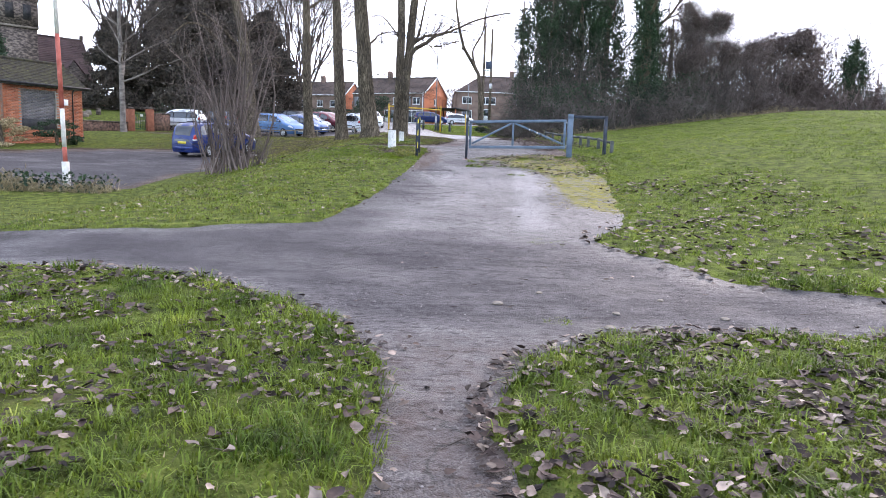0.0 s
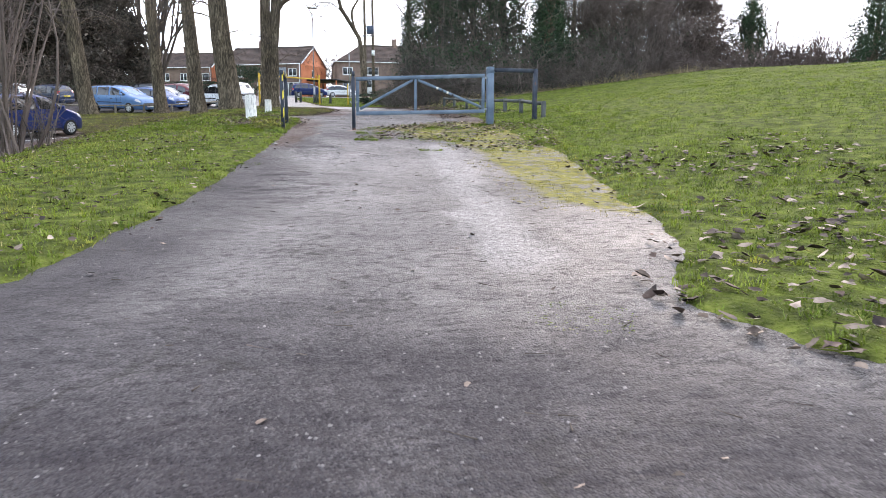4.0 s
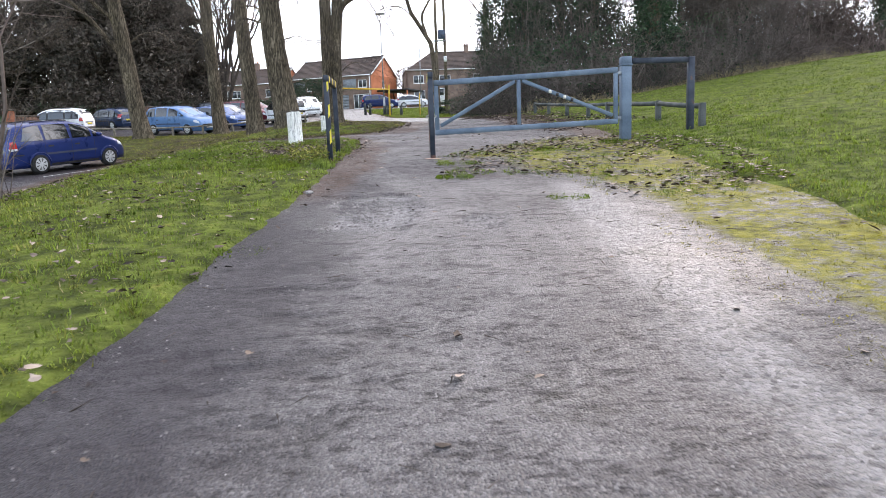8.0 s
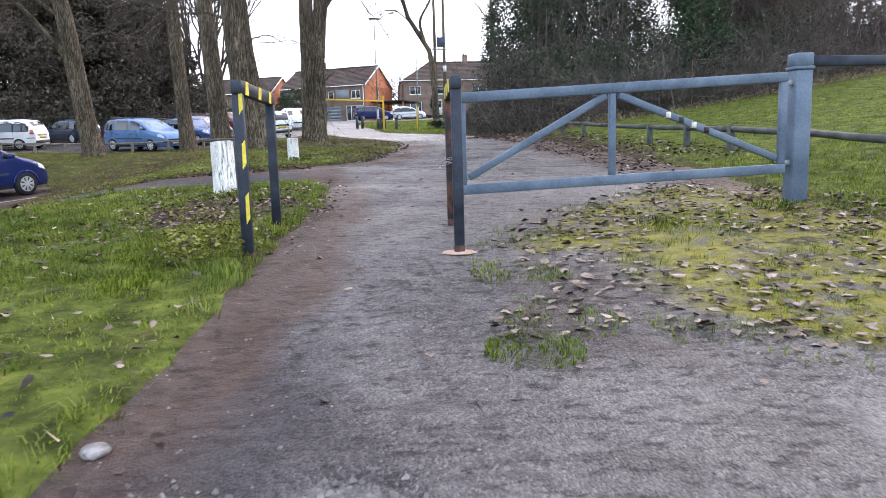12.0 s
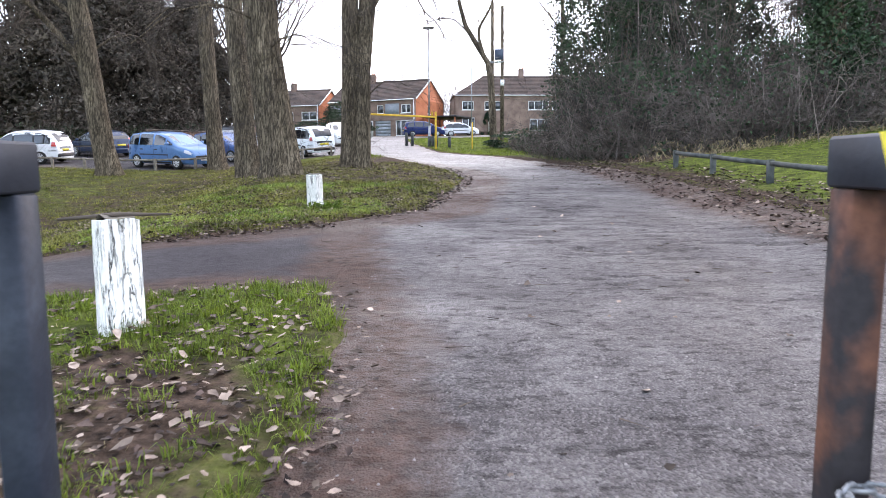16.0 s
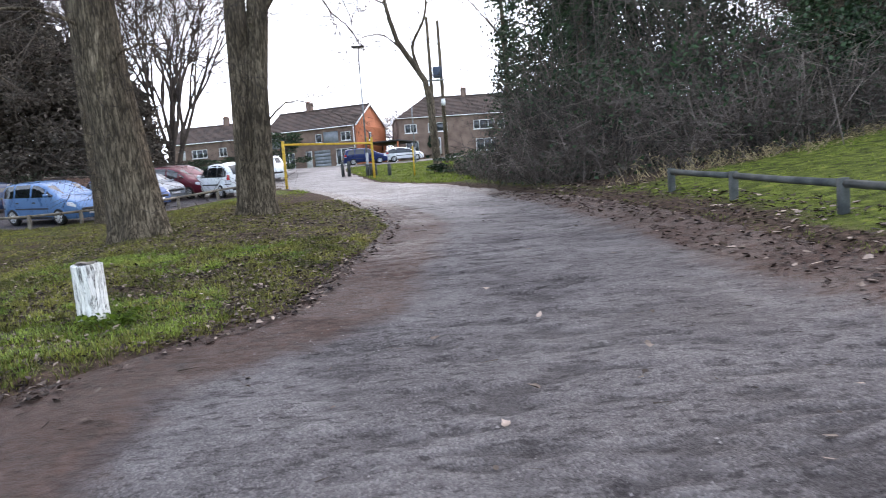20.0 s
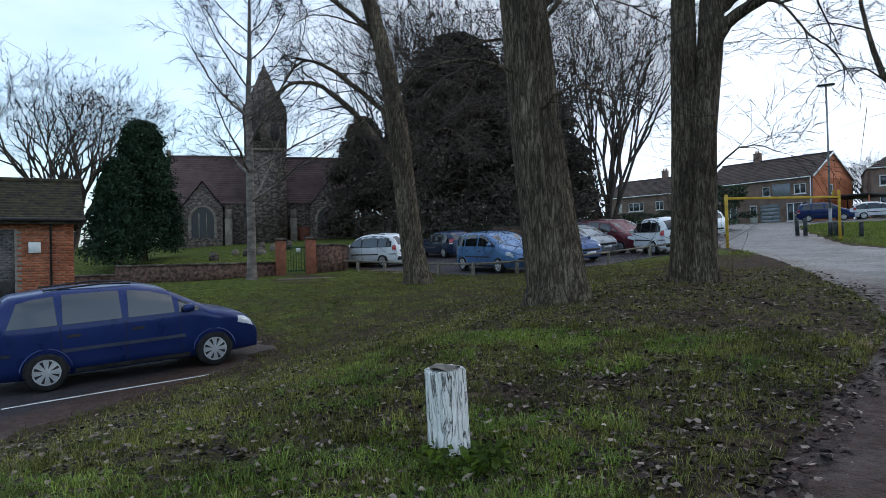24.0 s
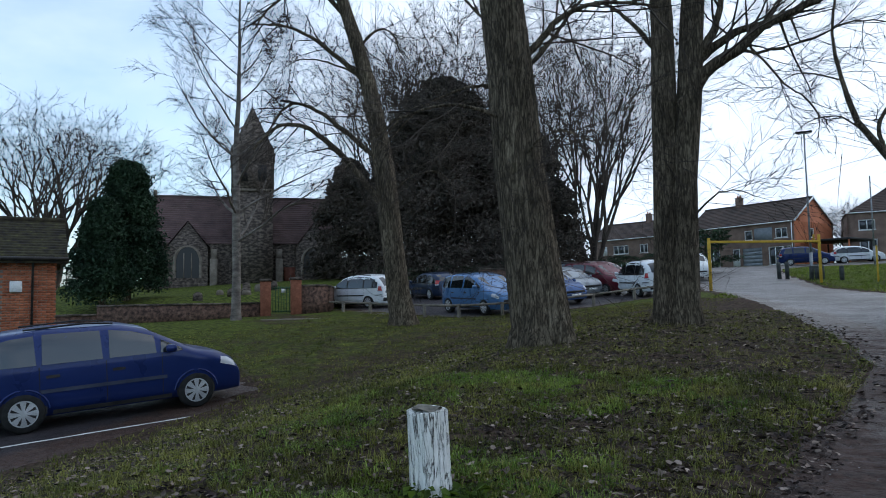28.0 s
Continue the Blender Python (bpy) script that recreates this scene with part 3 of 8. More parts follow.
def ridges(x, y):
    """Ragged crosswise ridges and scars where the dressing has worn off, in 0 to 1; their shade is painted from it too.
    """
    w = y + 0.16 * vnoise(x * 0.9, y * 0.9, 31) + 0.05 * x
    a = 0.7 * vnoise(x * 1.9 + 9, w * 6.5, 21) + 0.8 * vnoise(x * 4.2, w * 11.5, 22) + 0.4 * vnoise(x * 10.0, w * 18.0, 24)
    zone = sstep(2.5, 6, y) * sstep(34, 24, y) * sstep(-0.9, 0.1, x) + 0.75 * sstep(-10.5, -8.5, y) * sstep(-5.0, -6.0, y) * sstep(-1.9, -1.3, x) * sstep(0.75, 0.1, x)
    zone = zone + 0.4 * sstep(-17, -14.5, y) * sstep(-10.5, -12.5, y)
    return sstep(0.2, 0.6, a) * np.clip(zone, 0, 1) * sstep(-0.25, 0.35, vnoise(x * 0.8 + 3, y * 0.7, 23) + 0.35)


def road_z(x, y):
    x, y = np.asarray(x, float), np.asarray(y, float)
    return land(x, y) + 0.006 * ripple(x, y, 1.4, 3.0) + 0.0035 * ripple(x, y, 6.0, 8.0) - 0.032 * pot_depth(x, y) - 0.02 * ridges(x, y)


def road_material():
    m = bpy.data.materials.new("old tarmac with loose grit")
    m.use_nodes = True
    n, l = m.node_tree.nodes, m.node_tree.links
    p = n["Principled BSDF"]
    p.inputs["Specular IOR Level"].default_value = 0.4
    co = n.new("ShaderNodeTexCoord")

    def noise(s, d=5, r=0.55):
        k = n.new("ShaderNodeTexNoise")
        k.inputs["Scale"].default_value, k.inputs["Detail"].default_value, k.inputs["Roughness"].default_value = s, d, r
        l.new(co.outputs["Object"], k.inputs["Vector"])
        return k.outputs["Fac"]

    def ramp(src, *stops):
        r = n.new("ShaderNodeValToRGB")
        e = r.color_ramp.elements
        while len(e) < len(stops):
            e.new(0.5)
        for el, (pos, col) in zip(e, stops):
            el.position, el.color = pos, (*((col,) * 3 if isinstance(col, float) else col), 1)
        l.new(src, r.inputs["Fac"])
        return r.outputs["Color"]

    def mix(fac, a, b, kind="MIX"):
        k = n.new("ShaderNodeMixRGB")
        k.blend_type = kind
        for s, v in (("Fac", fac), ("Color1", a), ("Color2", b)):
            if isinstance(v, (float, int)):
                k.inputs[s].default_value = v if s == "Fac" else (v, v, v, 1)
            elif isinstance(v, tuple):
                k.inputs[s].default_value = (*v, 1)
            else:
                l.new(v, k.inputs[s])
        return k.outputs["Color"]

    def math_(op, a, b):
        k = n.new("ShaderNodeMath")
        k.operation, k.use_clamp = op, op != "MULTIPLY_ADD"
        for s, v in ((0, a), (1, b)):
            if isinstance(v, (float, int)):
                k.inputs[s].default_value = v
            else:
                l.new(v, k.inputs[s])
        return k.outputs["Value"]

    def attr(name):
        k = n.new("ShaderNodeAttribute")
        k.attribute_name = name
        return k.outputs["Fac"]

    def broken(name, scale, lo=0.35, hi=0.65):
        """A zone whose rim is broken up by noise."""
        s = math_("ADD", math_("MULTIPLY", attr(name), 0.75), math_("MULTIPLY", math_("SUBTRACT", noise(scale, 7, 0.7), 0.3), 0.6))
        s = math_("MULTIPLY", s, math_("MULTIPLY", attr(name), 6.0))
        return ramp(s, (lo, 0.0), (hi, 1.0))

    grit = n.new("ShaderNodeTexVoronoi")
    grit.inputs["Scale"].default_value = 95
    l.new(co.outputs["Object"], grit.inputs["Vector"])
    grit2 = n.new("ShaderNodeTexVoronoi")
    grit2.inputs["Scale"].default_value = 38
    l.new(co.outputs["Object"], grit2.inputs["Vector"])
    stones = ramp(grit.outputs["Color"], (0.12, (0.02, 0.017, 0.018)), (0.5, (0.068, 0.06, 0.061)), (0.88, (0.235, 0.215, 0.21)))
    base = mix(0.5, stones, ramp(noise(1.7, 9, 0.75), (0.3, (0.034, 0.03, 0.03)), (0.5, (0.082, 0.073, 0.073)), (0.7, (0.17, 0.156, 0.152))))
    stretch = n.new("ShaderNodeMapping")
    stretch.inputs["Scale"].default_value = (1.7, 5.0, 1)
    l.new(co.outputs["Object"], stretch.inputs["Vector"])
    worn = n.new("ShaderNodeTexNoise")
    worn.inputs["Scale"].default_value, worn.inputs["Detail"].default_value, worn.inputs["Roughness"].default_value = 1.4, 7, 0.62
    l.new(stretch.outputs["Vector"], worn.inputs["Vector"])
    base = mix(ramp(worn.outputs["Fac"], (0.52, 0.0), (0.68, 0.6)), base, (0.034, 0.03, 0.03))
    # shade on the faces of the ridges, painted into the base colour
    base = mix(math_("MULTIPLY", attr("ridge"), 0.5), base, (0.03, 0.026, 0.026))
    def stretched(sx, sy, d=7, r=0.7):
        mp, k = n.new("ShaderNodeMapping"), n.new("ShaderNodeTexNoise")
        mp.inputs["Scale"].default_value = (sx, sy, 1)
        k.inputs["Scale"].default_value, k.inputs["Detail"].default_value, k.inputs["Roughness"].default_value = 1.0, d, r
        l.new(co.outputs["Object"], mp.inputs["Vector"])
        l.new(mp.outputs["Vector"], k.inputs["Vector"])
        return k.outputs["Fac"]

    pits = stretched(9, 19)
    # crevices coloured dark: grime in them, plus shade the relief alone barely gives
    base = mix(ramp(pits, (0.54, 0.0), (0.64, 0.75)), base, (0.02, 0.017, 0.017))
    base = mix(ramp(stretched(6, 10, 8, 0.75), (0.56, 0.0), (0.7, 0.5)), base, (0.17, 0.157, 0.155))
    tar = ramp(grit.outputs["Color"], (0.1, (0.022, 0.019, 0.021)), (0.9, (0.056, 0.049, 0.053)))
    base = mix(broken("tar", 1.5), base, tar)
    pale = ramp(grit2.outputs["Color"], (0.1, (0.085, 0.078, 0.077)), (0.8, (0.21, 0.197, 0.193)))
    base = mix(broken("pale", 2.2), base, pale)
    soil = ramp(noise(9, 8, 0.7), (0.3, (0.028, 0.018, 0.014)), (0.7, (0.095, 0.058, 0.046)))
    base = mix(broken("dirt", 3.0), base, soil)
    moss = ramp(noise(7, 8, 0.75), (0.3, (0.05, 0.046, 0.013)), (0.5, (0.16, 0.145, 0.024)), (0.75, (0.30, 0.255, 0.045)))
    mossy = mix(1.0, broken("moss", 2.6, 0.42, 0.66), ramp(noise(3.6, 9, 0.82), (0.41, 0.0), (0.51, 1.0)), "MULTIPLY")
    base = mix(mossy, base, moss)
    crack = n.new("ShaderNodeTexVoronoi")
    crack.feature = "DISTANCE_TO_EDGE"
    crack.inputs["Scale"].default_value = 0.55
    warp = n.new("ShaderNodeVectorMath")
    warp.operation = "ADD"
    l.new(co.outputs["Object"], warp.inputs[0])
    nz = n.new("ShaderNodeTexNoise")
    nz.inputs["Scale"].default_value, nz.inputs["Detail"].default_value = 2.5, 6
    l.new(co.outputs["Object"], nz.inputs["Vector"])
    l.new(nz.outputs["Color"], warp.inputs[1])
    l.new(warp.outputs["Vector"], crack.inputs["Vector"])
    cr = math_("MULTIPLY", ramp(crack.outputs["Distance"], (0.0, 1.0), (0.018, 0.0)), ramp(noise(0.7), (0.5, 0.0), (0.62, 1.0)))
    base = mix(cr, base, (0.025, 0.022, 0.02))
    l.new(base, p.inputs["Base Color"])
    damp = ramp(noise(0.55, 7, 0.6), (0.35, 0.45), (0.62, 0.75))
    gloss = ramp(noise(0.9, 7, 0.65), (0.38, 0.12), (0.6, 0.42))
    gloss = mix(math_("MULTIPLY", attr("wet"), 0.7), gloss, 0.5)
    gloss = mix(ramp(pits, (0.48, 0.0), (0.58, 0.85)), gloss, 0.05)
    gloss = mix(math_("MULTIPLY", attr("ridge"), 0.7), gloss, 0.06)
    gloss = mix(math_("MULTIPLY", attr("tar"), 0.6), gloss, 0.08)
    l.new(gloss, p.inputs["Specular IOR Level"])
    rough = mix(math_("MULTIPLY", attr("wet"), 0.8), damp, 0.26)
    rough = mix(mossy, rough, 0.9)
    l.new(rough, p.inputs["Roughness"])
    hgt = math_("ADD", math_("MULTIPLY", grit.outputs["Distance"], 0.5), math_("MULTIPLY", grit2.outputs["Distance"], math_("ADD", math_("MULTIPLY", attr("pale"), 0.8), 0.25)))
    hgt = math_("ADD", hgt, math_("MULTIPLY", noise(14, 6), 0.35))
    hgt = math_("ADD", math_("MULTIPLY", hgt, 0.6), math_("MULTIPLY", pits, 0.5))
    bp = n.new("ShaderNodeBump")
    bp.inputs["Strength"].default_value, bp.inputs["Distance"].default_value = 1.0, 0.03
    bp.invert = True
    l.new(hgt, bp.inputs["Height"])
    l.new(bp.outputs["Normal"], p.inputs["Normal"])
    return m


def soil_material():
    m = surf("turf", (0.032, 0.04, 0.011), (0.115, 0.14, 0.028), 5.0, 0.9, 0.9, 26, c=(0.18, 0.17, 0.045), dist=0.05, spec=0.04)
    n, l = m.node_tree.nodes, m.node_tree.links
    p = n["Principled BSDF"]
    old = p.inputs["Base Color"].links[0].from_socket
    a, nz, mu, rp, mx, cl, co = (n.new("ShaderNode" + k) for k in ("Attribute", "TexNoise", "Math", "ValToRGB", "MixRGB", "ValToRGB", "TexCoord"))
    a.attribute_name, mu.operation = "litter", "ADD"
    nz.inputs["Scale"].default_value, nz.inputs["Detail"].default_value, nz.inputs["Roughness"].default_value = 1.6, 8, 0.7
    l.new(co.outputs["Object"], nz.inputs["Vector"])
    l.new(a.outputs["Fac"], mu.inputs[0])
    l.new(nz.outputs["Fac"], mu.inputs[1])
    rp.color_ramp.elements[0].position, rp.color_ramp.elements[1].position = 0.72, 1.0
    l.new(mu.outputs["Value"], rp.inputs["Fac"])
    n2 = n.new("ShaderNodeTexNoise")
    n2.inputs["Scale"].default_value, n2.inputs["Detail"].default_value = 12, 6
    l.new(co.outputs["Object"], n2.inputs["Vector"])
    e = cl.color_ramp.elements
    e[0].position, e[0].color, e[1].position, e[1].color = 0.32, (0.018, 0.013, 0.01, 1), 0.72, (0.105, 0.071, 0.053, 1)
    l.new(n2.outputs["Fac"], cl.inputs["Fac"])
    l.new(rp.outputs["Color"], mx.inputs["Fac"])
    l.new(old, mx.inputs["Color1"])
    l.new(cl.outputs["Color"], mx.inputs["Color2"])
    l.new(mx.outputs["Color"], p.inputs["Base Color"])
    return m


MOSS = [(0.05, -1.6), (0.7, -1.6), (1.1, -1.8), (1.5, -2.1), (1.75, -3.6), (1.62, -4.7), (1.6, -5.9), (1.5, -8.2), (2.2, -9.0), (2.7, -8.5), (3.1, -7.2), (2.95, -5.7), (3.25, -3.9), (3.9, -1.0), (3.6, 1.8), (2.8, 3.3), (0.9, 1.3), (0.05, -0.2)]
PALE = [(1.0, -2.3), (0.9, -4.3), (0.75, -5.6), (0.6, -7.0), (0.38, -9.0), (0.24, -10.8), (0.85, -10.9), (1.0, -9.7), (1.15, -8.3), (1.45, -6.2), (1.55, -5.0), (1.66, -3.9), (1.5, -2.5)]


def litter(x, y):
    """How much bare earth and leaf litter lies among the grass."""
    bank = sstep(6.5, 11, y) * sstep(36, 30, y) * (0.6 + 0.4 * sstep(-14, -6, x)) * sstep(-22, -16, x) * sstep(1.5, -0.5, x) * 0.54
    rim = sstep(0.55 + 0.8 * sstep(5, 9, y), 0.05, paved(x, y)) * sstep(-4, 1, y) * (0.38 + 0.2 * sstep(5, 9, y))
    start = sstep(-12.5, -15, y) * 0.2
    corner = sstep(1.3, 0.4, np.hypot((x + 2.1) / 1.1, (y - 2.3) / 1.4)) * 0.5
    thicket = sstep(3.0, 5.5, x) * sstep(15.5, 18.5, y - 0.2 * (x - 5)) * 0.8 * sstep(45, 30, y)
    return np.maximum.reduce([bank, rim, start, corner, thicket])


xs, ys = spaced(-1500, -6.4, 5.2, 1500, 0.12, 1.15), spaced(-700, -19, 20, 2500, 0.12, 1.09)
v, f = sheet(xs, ys, ground_z)
ground = Geo().add(v, f).ob("ground", soil_material(), smooth=True)
attribute(ground, "litter", litter(v[:, 0], v[:, 1]))
tagged(ground, "rough winter turf with bare earth and trodden verges", "ground", kind="structure")

xs, ys = spaced(-45, -6.4, 5.2, 42, 0.08, 1.12), spaced(-31, -18, 20, 80, 0.036, 1.07)
v, f = sheet(xs, ys, road_z, lambda x, y: paved(x, y) < 0.4)
road = Geo().add(v, f).ob("road", road_material(), smooth=True)
X, Y = v[:, 0], v[:, 1]
off = paved(X, Y)
tar = np.maximum.reduce([sstep(0.2, -0.2, sdf(SIDE, X, Y) + 0.12 * ripple(X, Y, 3.0)), sstep(0.1, -0.5, sdf(PARK, X, Y)), sstep(0, -0.6, sdf(UPPER, X, Y)), sstep(0.2, -0.8, sdf(CROSS, X, Y)) * sstep(0.5, -3.5, X), 0.6 * sstep(0.4, -0.7, sdf(CROSS, X, Y) + 0.35 * ripple(X, Y, 1.6)), 0.8 * sstep(-1.5, -0.4, off) * sstep(0.2, -0.6, X) * sstep(-13, -10, Y) * sstep(0, -3, Y)])
attribute(road, "tar", tar)
bed = sstep(1.5, 0.7, X) * sstep(-0.05, 0.15, X) * sstep(0.3, -0.4, Y) * sstep(-3.2, -1.8, Y)
attribute(road, "moss", sstep(0.25, -0.45, sdf(MOSS, X, Y)) * 0.9 * (1 - 0.72 * bed) + 0.25 * sstep(-0.6, 0.1, off) * (Y < 0) * (X > 0))
attribute(road, "ridge", ridges(X, Y))
streak = sstep(0.22, -0.3, sdf(PALE, X, Y) + 0.2 * ripple(X, Y, 3.0))
attribute(road, "pale", np.maximum(0.62 * pot_depth(X, Y) * sstep(-0.75, 0.1, ripple(X, Y, 4.0, 6.0)), 0.75 * streak))
edge_dirt = sstep(-1.0, -0.1, off + 0.2 * ripple(X, Y, 2.0)) * sstep(-5, -1, Y) * 0.95 + sstep(1.9, 3.8, X) * sstep(4, 9, Y) * sstep(30, 20, Y) * 0.75 + sstep(-1.7, -0.2, off) * sstep(6, 9, Y) * sstep(28, 20, Y) * (X < 1.5) * 1.0
entry = sstep(-14.6, -16.0, Y) * 0.45
attribute(road, "dirt", np.clip(np.maximum.reduce([edge_dirt, entry, 0.42 * bed]), 0, 1))
attribute(road, "wet", np.clip(sstep(12, 22, Y) * 0.75 + 0.4 * sstep(-12.5, -10, Y) * sstep(-1.5, -4, Y) * sstep(-2.4, -1.2, X), 0, 1))
tagged(road, "worn grey tarmac track with grit, moss and potholes", "road", kind="structure")


# ---- the gate and its barriers ----
def post_geo(x, y, z0, z1, s, bev=0.006):
    return Geo().box(x - s / 2, x + s / 2, y - s / 2, y + s / 2, z0, z1, bev)


def bar_geo(a, b, s, t=None, bev=0.006):
    """A square bar from a to b."""
    a, b = Vector(a), Vector(b)
    t = t or s
    d = b - a
    m = Matrix.Translation(a) @ d.to_track_quat("X", "Z").to_matrix().to_4x4()
    return Geo().box(0, d.length, -t / 2, t / 2, -s / 2, s / 2, bev, m)


def barrier_frame(y0, x0, y1, x1, top, label, tapes, rusty=-1):
    """A black hoop of two posts and a top bar, with yellow tape."""
    z0 = lz(x0, y0)
    ob = thing("barrier_frame", pose(x0, y0, 0), label, "barrier", "barriers beside the gate")
    dx, dy = x1 - x0, y1 - y0
    for k, (px, py) in enumerate(((0, 0), (dx, dy))):
        zb = lz(x0 + px, y0 + py) - 0.15
        post_geo(px, py, zb + 0.2, top - 0.09, 0.07).ob("post", rusty_black if rusty == k else black_mat, ob)
        post_geo(px, py, zb, zb + 0.2, 0.072).ob("post_foot", foot_mat, ob, "rusted steel foot")
    bar_geo((-0.0, -0.045, top - 0.045), (dx, dy + 0.045, top - 0.045), 0.09, 0.072).ob("top_bar", black_mat, ob)
    for t, w in tapes:
        a = Vector((dx * t, dy * t, top - 0.045))
        g = Geo()
        for s in (-1, 1):
            q = [(a.x + s * 0.038, a.y - w / 2 + dd, a.z + zz) for dd, zz in ((-0.02, -0.046), (w - 0.02, -0.046), (w + 0.02, 0.046), (0.02, 0.046))]
            g.quad(*q)
        g.quad((a.x - 0.036, a.y - w / 2 + 0.02, a.z + 0.047), (a.x + 0.036, a.y - w / 2 + 0.02, a.z + 0.047), (a.x + 0.036, a.y + w / 2 + 0.02, a.z + 0.047), (a.x - 0.036, a.y + w / 2 + 0.02, a.z + 0.047))
        g.ob("tape_stripe", yellow_mat, ob, "faded yellow tape stripe")
    return ob


left_frame = barrier_frame(0.0, -1.46, 1.1, -1.43, 1.21, "blue-black steel hoop barrier with yellow tape stripes", ((0.12, 0.12), (0.5, 0.12), (0.85, 0.12)))
for z, hh in ((0.25, 0.22), (0.62, 0.2), (0.98, 0.2)):
    Geo().quad((0.008, -0.0375, z), (0.0355, -0.0375, z + 0.04), (0.0355, -0.0375, z + hh), (0.012, -0.0375, z + hh - 0.03)).ob("tape_stripe", yellow_mat, left_frame, "faded yellow tape stripe")
barrier_frame(0.0, 0.0, 1.08, 0.05, 1.21, "blue-black steel hoop barrier chained to the gate", ((0.25, 0.12), (0.55, 0.12), (0.82, 0.12)), 1)
g = Geo()
a = np.linspace(0, 2 * np.pi, 15)[:-1]
rim = 0.17 + 0.02 * np.sin(a * 3)
z = lz(0, 0)
g.add([(0, 0.02, z + 0.008), *[(r * math.cos(t), 0.02 + r * 0.8 * math.sin(t), z - 0.004) for r, t in zip(rim, a)]], [(0, 1 + i, 1 + (i + 1) % 14, 1 + (i + 1) % 14) for i in range(14)])
tagged(g.ob("concrete_pad", pink_mat), "pink concrete footing round the barrier post", "footing")

GP = Vector((3.28, 1.34, 0))
gate_post = thing("gate_post", pose(GP.x, GP.y, 0), "stout blue-grey steel gate post with a flat cap", "gate post")
zg = lz(GP.x, GP.y)
post_geo(0, 0, zg - 0.2, 1.33, 0.16, 0.012).ob("post", gate_mat, gate_post)
post_geo(0, 0, 1.33, 1.36, 0.18).ob("collar", gate_mat, gate_post)
post_geo(0, 0, 1.36, 1.475, 0.165, 0.012).ob("cap", gate_mat, gate_post)
for z in (0.5, 1.22):
    bar_geo((-0.16, -0.04, z), (-0.05, 0.0, z), 0.05).ob("hinge", galv_mat, gate_post, "galvanised hinge")

swing = thing("metal_gate", pose(0, 0, 0), "closed blue-grey steel field gate with cross braces", "gate")
A, B = Vector((0.11, 1.02, 0)), Vector((3.14, 1.3, 0))
zt0, zt1, zb0, zb1 = 1.13, 1.27, 0.37, 0.45


def on_gate(t, low):
    p = A.lerp(B, t)
    p.z = (zb0 + (zb1 - zb0) * t) if low else (zt0 + (zt1 - zt0) * t)
    return p


bar_geo(on_gate(0, False), on_gate(1, False), 0.085, 0.05).ob("top_rail", gate_mat, swing)
bar_geo(on_gate(0, True), on_gate(1, True), 0.085, 0.05).ob("bottom_rail", gate_mat, swing)
for t in (0.012, 0.45, 0.988):
    p, q = on_gate(t, True), on_gate(t, False)
    bar_geo(p + Vector((0, 0, 0.044)), q - Vector((0, 0, 0.044)), 0.07 if t != 0.45 else 0.06, 0.045).ob("upright", gate_mat, swing)
bar_geo(on_gate(0.03, True) + Vector((0, 0, 0.1)), on_gate(0.43, False) - Vector((0, 0, 0.06)), 0.06, 0.04).ob("brace", gate_mat, swing)
br = bar_geo(on_gate(0.47, False) - Vector((0, 0, 0.06)), on_gate(0.97, True) + Vector((0, 0, 0.1)), 0.06, 0.04).ob("brace", gate_mat, swing)
for k in range(4):
    p = (on_gate(0.47, False) - Vector((0, 0, 0.06))).lerp(on_gate(0.97, True) + Vector((0, 0, 0.1)), 0.3 + k * 0.08)
    post_geo(p.x, p.y - 0.004, p.z - 0.028, p.z + 0.022, 0.044, 0.0).ob("tape_stripe", dark_trim if k % 2 else cream_mat, swing, "black and white tape stripe")
chain = thing("chain", pose(0.05, 1.0, 0.62), "galvanised chain locking the gate to its barrier", "chain")
for k in range(16):
    t = k / 16
    ang = t * 2 * math.pi
    c = Vector((0.075 * math.cos(ang), -0.12 + 0.14 * math.sin(ang), -0.02 * math.sin(ang)))
    tang = Vector((-0.075 * math.sin(ang), 0.14 * math.cos(ang), 0.0)).normalized()
    wide = Vector((0, 0, 1)) if k % 2 else tang.cross(Vector((0, 0, 1)))
    ring = [c + tang * 0.026 * math.sin(b) + wide * 0.011 * math.cos(b) for b in np.linspace(0, 2 * np.pi, 9)]
    Geo().tube([tuple(q) for q in ring], [0.0045] * 9, 5, False).ob("link", galv_mat, chain)

side_bar = thing("barrier_frame", pose(GP.x, GP.y, 0), "black steel hoop barrier beside the gate post", "barrier", "barriers beside the gate")
post_geo(1.12, 0.05, lz(4.4, 1.4) - 0.15, 1.45, 0.1).ob("post", black_mat, side_bar)
bar_geo((0.1, 0, 1.405), (1.07, 0.05, 1.405), 0.09, 0.08).ob("top_bar", black_mat, side_bar)


# ---- knee rail along the meadow ----
def knee_rail(name, pts, height, group, mat, rail_r=0.05, post=0.1, label=""):
    ob = thing(name, pose(0, 0, 0), label, "fence")
    for x, y in pts:
        z = lz(x, y)
        post_geo(x, y, z - 0.2, z + height, post, 0.012).ob("post", mat, ob)
    for (x0, y0), (x1, y1) in zip(pts, pts[1:]):
        a, b = Vector((x0, y0, lz(x0, y0) + height - 0.06)), Vector((x1, y1, lz(x1, y1) + height - 0.06))
        Geo().tube([a, a.lerp(b, 0.5) - Vector((0, 0, 0.008)), b], [rail_r] * 3, 8).ob("rail", mat, ob)
    return ob


